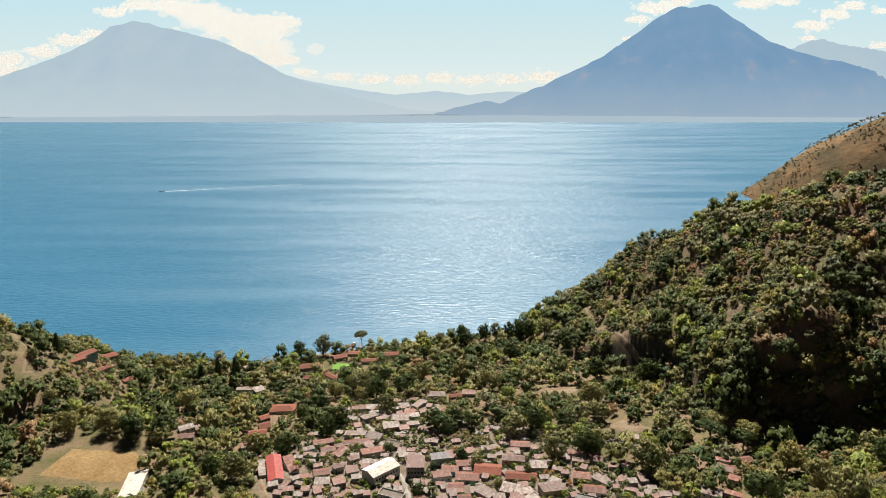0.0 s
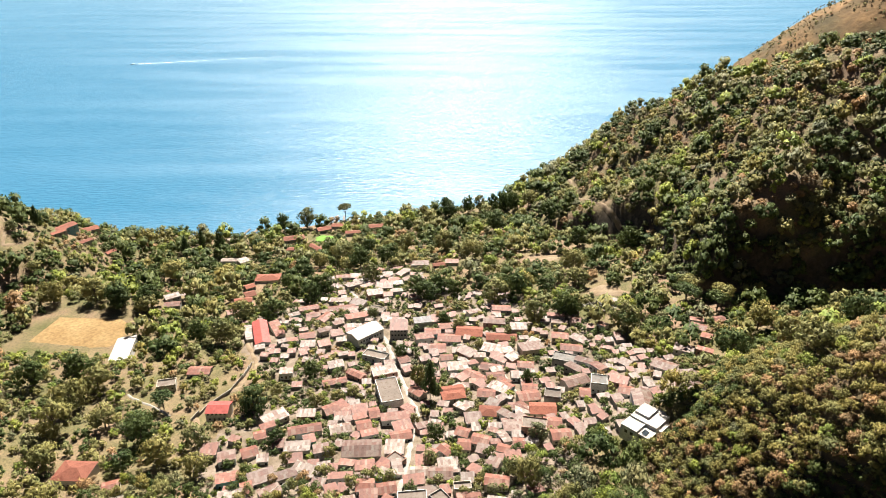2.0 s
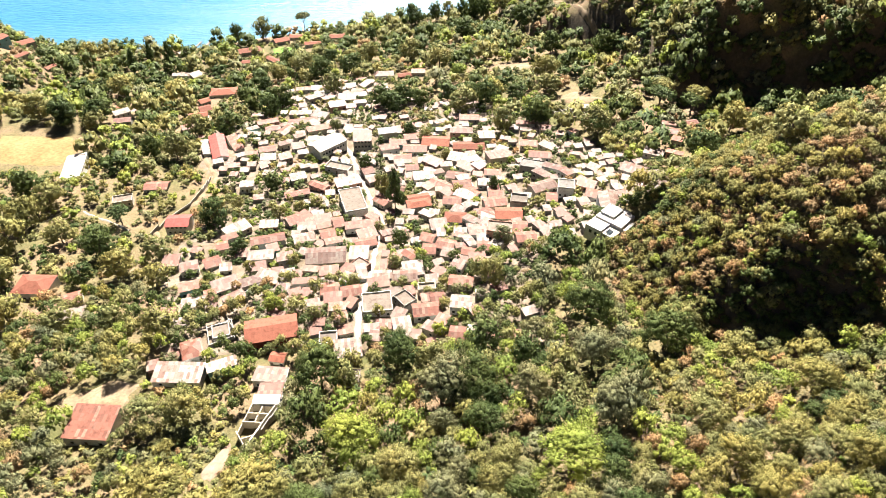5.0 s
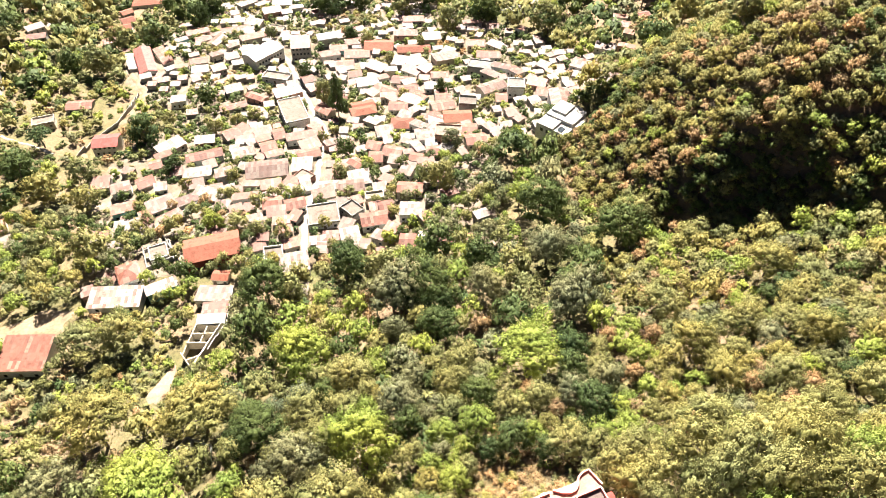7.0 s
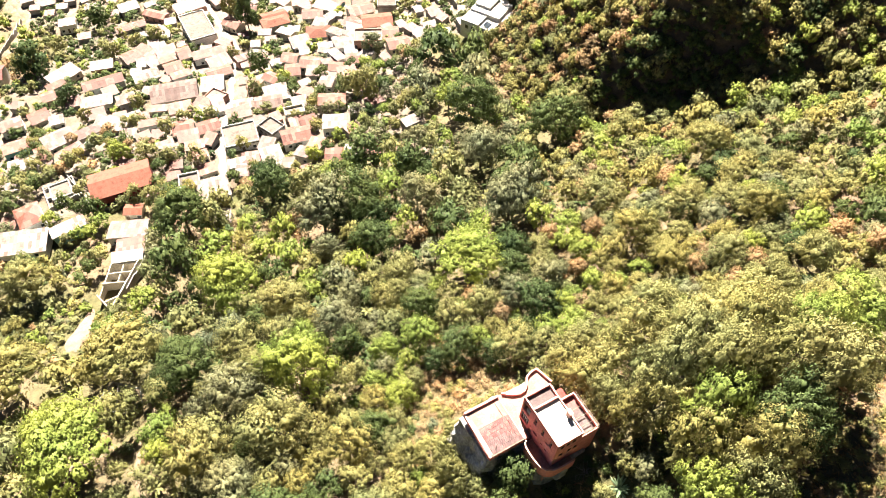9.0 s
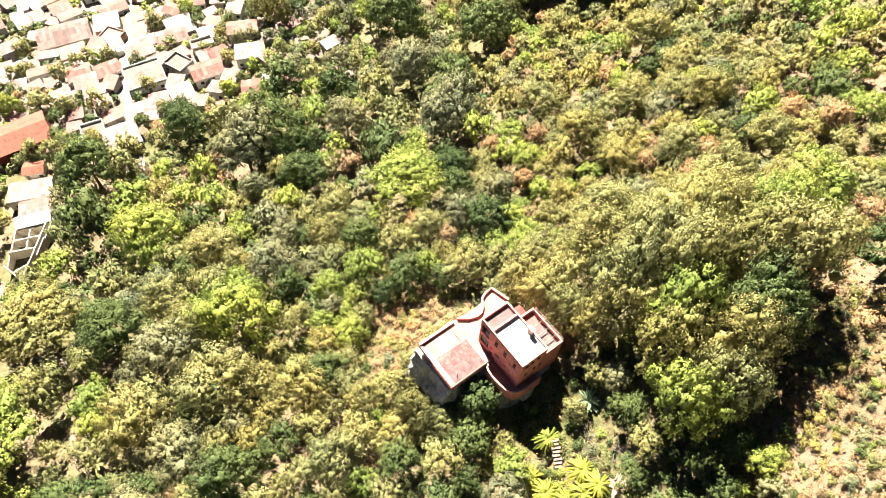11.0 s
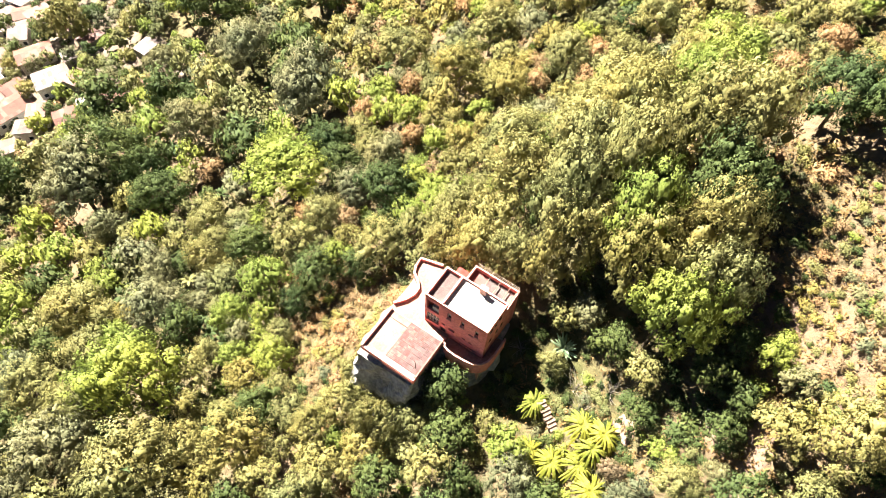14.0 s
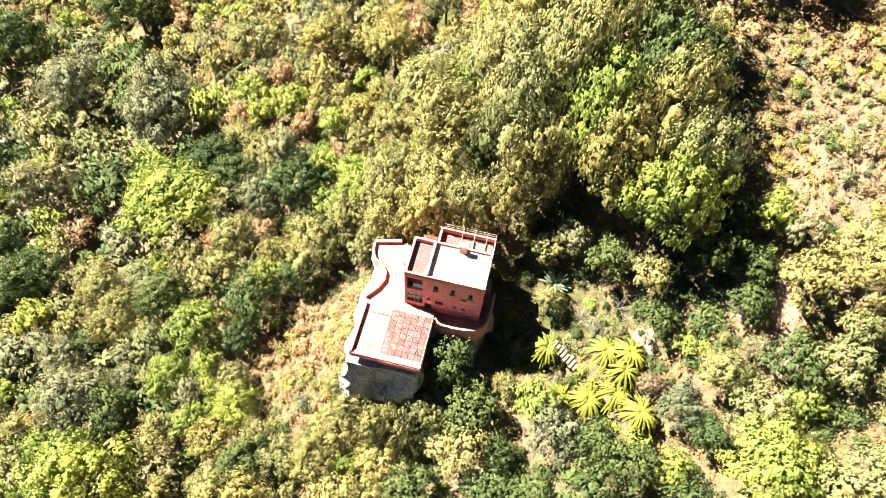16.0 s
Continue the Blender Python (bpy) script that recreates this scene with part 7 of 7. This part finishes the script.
for x, y, h in [(45.2, 35.8, 3.0), (46.6, 29.4, 3.4), (45.4, 26.6, 3.2), (41.2, 29.0, 3.0), (41.4, 23.4, 3.4), (40.4, 31.8, 2.6), (43.2, 26.4, 2.4), (47.6, 26.8, 2.8)]:
    bladed("palm", x, y, h, 2.6, "bright yellow-green palm with arching fronds", "palm", 64, 0.034, 0.95, PALM_LEAF, group="palms below the villa")
tree(45.2, 23.2, 1.8, 3.0, "dry", "round", 0, label="rounded orange-brown shrub on a slope")
bladed("palm", -90.5, 367, 7, 3.4, "single palm in an earth yard", "palm", 18, 0.13, 0.7, LEAF_MID)
bladed("agave", 53.1, 38.3, 0.6, 2.3, "spiky grey-green agave rosette", "agave", 38, 0.06, 0.15, AGAVE_LEAF, 1.2)
BANANAS = np.random.default_rng(12)
made = 0
while made < 110:
    cx, cy = BANANAS.uniform(-25, 90), BANANAS.uniform(58, 160)
    for _ in range(int(BANANAS.integers(1, 5))):
        x, y = cx + BANANAS.normal(0, 2.2), cy + BANANAS.normal(0, 2.2)
        if free(x, y, 0.3) and height(x, y) < 118 and math.hypot(x - 40, y - 60) > 24:
            bladed("banana_plant", x, y, BANANAS.uniform(2.0, 3.4), BANANAS.uniform(1.9, 2.7), "banana plant with long green leaves", "banana plant", 11, 0.13, 0.5, LEAF_MID if made % 3 else LEAF_DARK, 1.1, group="banana plants of the ravine")
            made += 1


def bare_shrub(x, y, h, seed):
    """A leafless grey shrub: a fan of thin forked stems."""
    rng = np.random.default_rng(seed)
    s = Shape()
    for i_ in range(26):
        a, lean = rng.uniform(0, 6.28), rng.uniform(0.25, 1.1)
        p = Vector((0, 0, 0))
        d = Vector((math.cos(a) * lean, math.sin(a) * lean, 1)).normalized()
        r = 0.045
        for k in range(4):
            q = p + d * h * 0.3
            e = Vector((-d.y, d.x, 0)).normalized() * r if abs(d.z) < 0.999 else Vector((r, 0, 0))
            g = d.cross(e).normalized() * r
            s.add([p + e, p + g, p - e - g, q + e * 0.7, q + g * 0.7, q - (e + g) * 0.7], [(0, 1, 4, 3), (1, 2, 5, 4), (2, 0, 3, 5)])
            p, r = q, r * 0.7
            d = (d + Vector(rng.normal(0, 0.35, 3))).normalized()
    ob = s.make("shrub", BARK_PALE)
    ob.matrix_basis = pose(x, y, float(fine_height(x, y)) - 0.1)
    tagged(ob, "bare grey leafless shrub on a dry slope", "shrub", "leafless shrubs")


for x, y, h in ((50.5, 33.5, 3.0), (48.5, 31.0, 2.6), (52.5, 30.0, 2.8), (34.5, 66.5, 2.2), (31, 61, 2.0), (38.5, 70.5, 2.2), (56, 20, 1.8), (66, 27, 2.0), (50, 42.8, 2.6), (96, 84, 2.6), (104, 96, 2.4)):
    bare_shrub(x, y, h, int(x * 10))


# ---- woodland and scrub ----
def mixed(u, *shares):
    """Picks a kind of plant by shares in the order of KINDS."""
    for kind, q in zip(KINDS, np.cumsum(shares) / sum(shares)):
        if u <= q:
            return kind
    return KINDS[-1]


def cover(x, y):
    """How the slope is grown over at a place: least and greatest crown, share of ground grown over, and shares of the kinds."""
    if 40 + 0.35 * max(0, y - 12) < x < 66 and y < 44:
        return 0.8, 3.2, 1.0, (6, 1.2, 5, 2, 0.8, 0.8)
    if x > 40 + 0.35 * max(0, y - 12) and y < 40 and x < 150:
        return 0.5, 1.7, 0.7, (0.3, 1.2, 3, 0.8, 5, 4)
    if x < 40 and 20 < y < 47:
        return 1.4, 4.2, 0.85, (4, 1, 5, 3, 0.4, 0.2)
    if (x - 37) ** 2 + (y - 66) ** 2 < 13 ** 2:
        return 0.8, 1.9, 0.7, (0, 1, 2, 0.6, 5, 5)
    if x > 66 and 40 < y < 150 and x - 66 > (y - 125) * 0.9:
        return 1.2, 3.8, 1.0, (0.8, 1.0, 6, 2.6, 3.6, 2.4)
    if x > 84 and 120 < y < 225:
        return 1.0, 2.8, 1.0, (0.2, 0.6, 3, 1, 7, 3)
    if -98 < x < -44 and 104 < y < 152:
        return 0.9, 2.6, 0.95, (0.5, 2, 4, 1.5, 4, 1)
    if x < -78 and 150 < y < 345:
        return 1.2, 4.2, 0.6, (3, 1, 4.4, 2.4, 1.4, 0.15)
    # groves of tall dark trees, and open stretches of pale low growth between them
    grove = math.sin(x * 0.047 + 1.7 * math.sin(y * 0.031 + 0.6)) * math.sin(y * 0.052 + 1.3 * math.sin(x * 0.037)) + 0.5 * math.sin(x * 0.13 + y * 0.07) * math.sin(y * 0.11 - x * 0.05)
    if x > 620:
        return 1.3, 4.6, 0.9, (1.5, 1, 3, 0, 2, 4)
    if x > 150 and y > 215:
        return (3.4, 8.5, 1.0, (6, 1.4, 4, 1.6, 0.6, 0.3)) if grove > -0.1 else (2.0, 5.0, 1.0, (2.2, 1.2, 3.2, 1.4, 2.4, 3.4))
    if y < 175:
        return (2.4, 6.4, 1.0, (4, 2, 5, 2, 0.6, 0.3)) if grove > 0.05 else (1.8, 5.0, 1.0, (1.6, 1.4, 5, 4, 1.6, 0.6))
    return (3.8, 10.0, 1.0, (7, 1, 4, 1.4, 0.2, 0.02)) if grove > -0.15 else (2.6, 6.0, 0.9, (3.4, 1, 4.4, 2.4, 1.4, 0.1))


def scatter():
    """Throws crowns on the slopes, the largest first, so that they stand beside one another and smaller ones fill the gaps."""
    rng = np.random.default_rng(5)
    cells = {}
    for x, y, r in [(o.matrix_basis.translation.x, o.matrix_basis.translation.y, o.matrix_basis.to_scale().x) for o in bpy.data.objects if o.name.split(".")[0] == "tree"]:
        cells.setdefault((int(x // 7), int(y // 7)), []).append((x, y, r))
    regions = [(0, -34, 118, -28, 104), (1, 82, 175, 112, 235), (1, -140, 185, 60, 218), (2, -470, 450, 214, 748), (3, 640, 1300, 1200, 1620)]
    counts = {0: ((0.9, 900), (0.6, 3000), (0.32, 8000), (0.1, 12000)), 1: ((0.9, 1500), (0.6, 5000), (0.32, 10000), (0.1, 9000)), 2: ((0.9, 7000), (0.55, 16000), (0.2, 16000)), 3: ((0.8, 120), (0.4, 900), (0.1, 2500))}
    for lod, x0, x1, y0, y1 in regions:
        for level, tries in counts[lod]:
            X, Y = rng.uniform(x0, x1, tries), rng.uniform(y0, y1, tries)
            Z = height(X, Y)
            west = np.interp(Y, [-4, 18, 19, 57, 60, 80, 100, 150, 200, 250, 300, 800], [30, 30, -24, -26, -62, -98, -116, -158, -194, -230, -262, -600])
            east = np.interp(Y, [0, 20, 60, 100, 150, 175, 190, 220, 262, 280, 300, 420, 500, 600, 652, 745], [104, 116, 138, 164, 172, 168, 154, 130, 132, 172, 250, 340, 340, 297, 253, 165])
            keep = (Z > 1.5) & ((Y > -4) & (X > west) & (X < east) | (lod > 2))
            if lod == 1:
                keep &= ~((Y < 104) & (X > -34) & (X < 118))
            X, Y, Z = X[keep], Y[keep], Z[keep]
            SL = np.hypot(height(X + 1, Y) - Z, height(X, Y + 1) - Z)
            IN = inside_many(X, Y, TOWN)
            R = rng.uniform(size=(len(X), 5))
            for x, y, z, slope, town, (u, w, q, rot, tall) in zip(X, Y, Z, SL, IN, R):
                least, most, dens, shares = cover(x, y)
                if u > dens * ((0.3 if y < 300 else 0.7) if slope > 2.15 and y > 110 else 1):
                    continue
                r = max(least, (most - least) * (level + 0.35 * (q - 0.5)) + least)
                if town:
                    r = min(r, 3.4) * (0.6 + 0.3 * q)
                if lod == 0 and any((x - a) ** 2 + (y - b) ** 2 < c * c for a, b, c in OPEN):
                    r = min(r, 0.7 + 0.6 * q)
                if not free(x, y, r * (0.3 if town else 0.62 if lod and x < 80 else 0.42)):
                    continue
                if lod == 2 and r > 2.6 and not (free(x, y + 5, 1.5) and free(x, y + 10, 1.5)):
                    r = 2.6
                if lod == 2 and y > 420 and r > 2.0 and not (free(x, y + 14, 1.5) and free(x, y + 20, 1.5) and free(x, y + 26, 1.5)):
                    r = 2.0
                tight = (0.8 if r > 4 else 0.66 if r > 2.2 else 0.6) / math.sqrt(1 + min(slope, 2.5) ** 2)
                i_, j, k = int(x // 7), int(y // 7), 2 if r > 3.5 else 1
                if any((x - a) ** 2 + (y - b) ** 2 < (tight * (r + c)) ** 2 for di in range(-k, k + 1) for dj in range(-k, k + 1) for a, b, c in cells.get((i_ + di, j + dj), ())):
                    continue
                cells.setdefault((i_, j), []).append((x, y, r))
                w = min(1, max(0, w + 0.16 * math.sin(x * 0.06 + 1.1) * math.sin(y * 0.05 + 0.4)))
                kind = mixed(w, *shares) if slope < 2.15 or w < 0.5 else "dark"
                if kind == "dry" and r > 3:
                    r *= 0.75
                z = float(fine_height(x, y))
                if lod == 0 and r > 5.2 and not town:
                    tree(x, y, r, r * (1.5 + 0.8 * tall) + 1.5, kind, "umbrella" if kind in ("light", "bright") and tall > 0.6 else "round", lod, z=z - 0.15 * r)
                elif lod >= 2 or r > 2.3:
                    FOREST[kind].append(((NEAR_FORMS, MID_FORMS, FAR_FORMS, FAR_FORMS)[lod][rng.integers(6)], x, y, z - 0.35 * r, rot * 6.28, r, r * (1.5 + 0.8 * tall) * (1.3 if lod < 2 and x < 80 else 1.0) + (1.0 if lod < 2 else 0.0), tall - 0.5))
                else:
                    FOREST[kind].append(((SHRUB_NEAR, SHRUB_MID)[lod][rng.integers(6)], x, y, z - 0.1 * r, rot * 6.28, r, r * (0.9 + 0.7 * tall), q - 0.5))


def plant_forest():
    labels = {"dark": "dense dark green tree crowns on the slopes", "mid": "green broadleaf woodland crowns on the slopes", "grey": "grey-green shrubs and trees on the slopes",
              "bright": "fresh green shrubs and trees on the slopes", "light": "yellow-green scrub and tree crowns on the slopes", "dry": "dry brown scrub on the slopes"}
    for kind, plants in FOREST.items():
        V, F, N, T, n0 = [], [], [], [], 0
        for (fv, ff, fn), x, y, z, a, s, h, tone in plants:
            c, s_ = math.cos(a), math.sin(a)
            p, n = np.empty_like(fv), np.empty_like(fn)
            p[:, 0], p[:, 1], p[:, 2] = x + s * (fv[:, 0] * c - fv[:, 1] * s_), y + s * (fv[:, 0] * s_ + fv[:, 1] * c), z + fv[:, 2] * h
            n[:, 0], n[:, 1], n[:, 2] = fn[:, 0] * c - fn[:, 1] * s_, fn[:, 0] * s_ + fn[:, 1] * c, fn[:, 2]
            V.append(p)
            N.append(n)
            F.append(ff + n0)
            T.append(np.full(len(fv), tone))
            n0 += len(fv)
        me = quads_to_mesh(np.concatenate(V), np.concatenate(F), np.concatenate(N), np.concatenate(T))
        me.materials.append(LEAVES[kind])
        tagged(new("woodland", me), labels[kind], "trees", kind="stuff")


def low_growth():
    """Dry grass on the open slopes and low scrub between the shrubs: small upright blades and leaves close over the ground."""
    rng = np.random.default_rng(9)
    beds = [("dry_grass", STRAW, "tufts of straw-coloured dry grass", "grass", ((38, 112, -4, 42, 26000), (22, 52, 50, 84, 9000), (66, 130, 40, 150, 14000))),
            ("scrub", UNDERGROWTH, "low yellow-green scrub between the trees", "scrub", ((60, 120, 0, 105, 26000), (36, 66, -4, 22, 6000), (66, 175, 60, 200, 24000), (22, 52, 50, 84, 8000)))]
    for name, mat, label, category, areas in beds:
        V, N = [], []
        for x0, x1, y0, y1, count in areas:
            tufts = count // 7
            tx, ty = rng.uniform(x0, x1, tufts), rng.uniform(y0, y1, tufts)
            keep = np.array([free(p, q, 0.3) for p, q in zip(tx, ty)])
            tx, ty = tx[keep], ty[keep]
            tz, size = fine_height(tx, ty), rng.uniform(0.25, 0.75, len(tx))
            x, y, z, size = (np.repeat(v, 7) for v in (tx, ty, tz, size))
            n = len(x)
            x, y = x + rng.normal(0, 0.5, n) * size, y + rng.normal(0, 0.5, n) * size
            z = z + rng.uniform(0.0, 0.8, n) * size
            a, L = rng.uniform(0, 6.28, n), size * rng.uniform(0.25, 0.5, n)
            w = L * rng.uniform(0.3, 0.6, n)
            d = np.stack([np.cos(a) * L, np.sin(a) * L, rng.uniform(-0.2, 0.8, n) * L], 1)
            e = np.stack([-np.sin(a) * w, np.cos(a) * w, rng.normal(0, 0.4, n) * w], 1)
            c = np.stack([x, y, z], 1)
            up = np.stack([rng.normal(0, 0.3, n), rng.normal(0, 0.3, n), np.ones(n)], 1)
            V.append(np.stack([c - d, c - e, c + d, c + e], 1).reshape(-1, 3))
            N.append(np.repeat(up / np.linalg.norm(up, axis=1)[:, None], 4, 0))
        V, N = np.concatenate(V), np.concatenate(N)
        me = quads_to_mesh(V, np.arange(len(V)).reshape(-1, 4), N)
        me.materials.append(mat)
        tagged(new(name, me), label, category, kind="stuff")


scatter()
plant_forest()
low_growth()
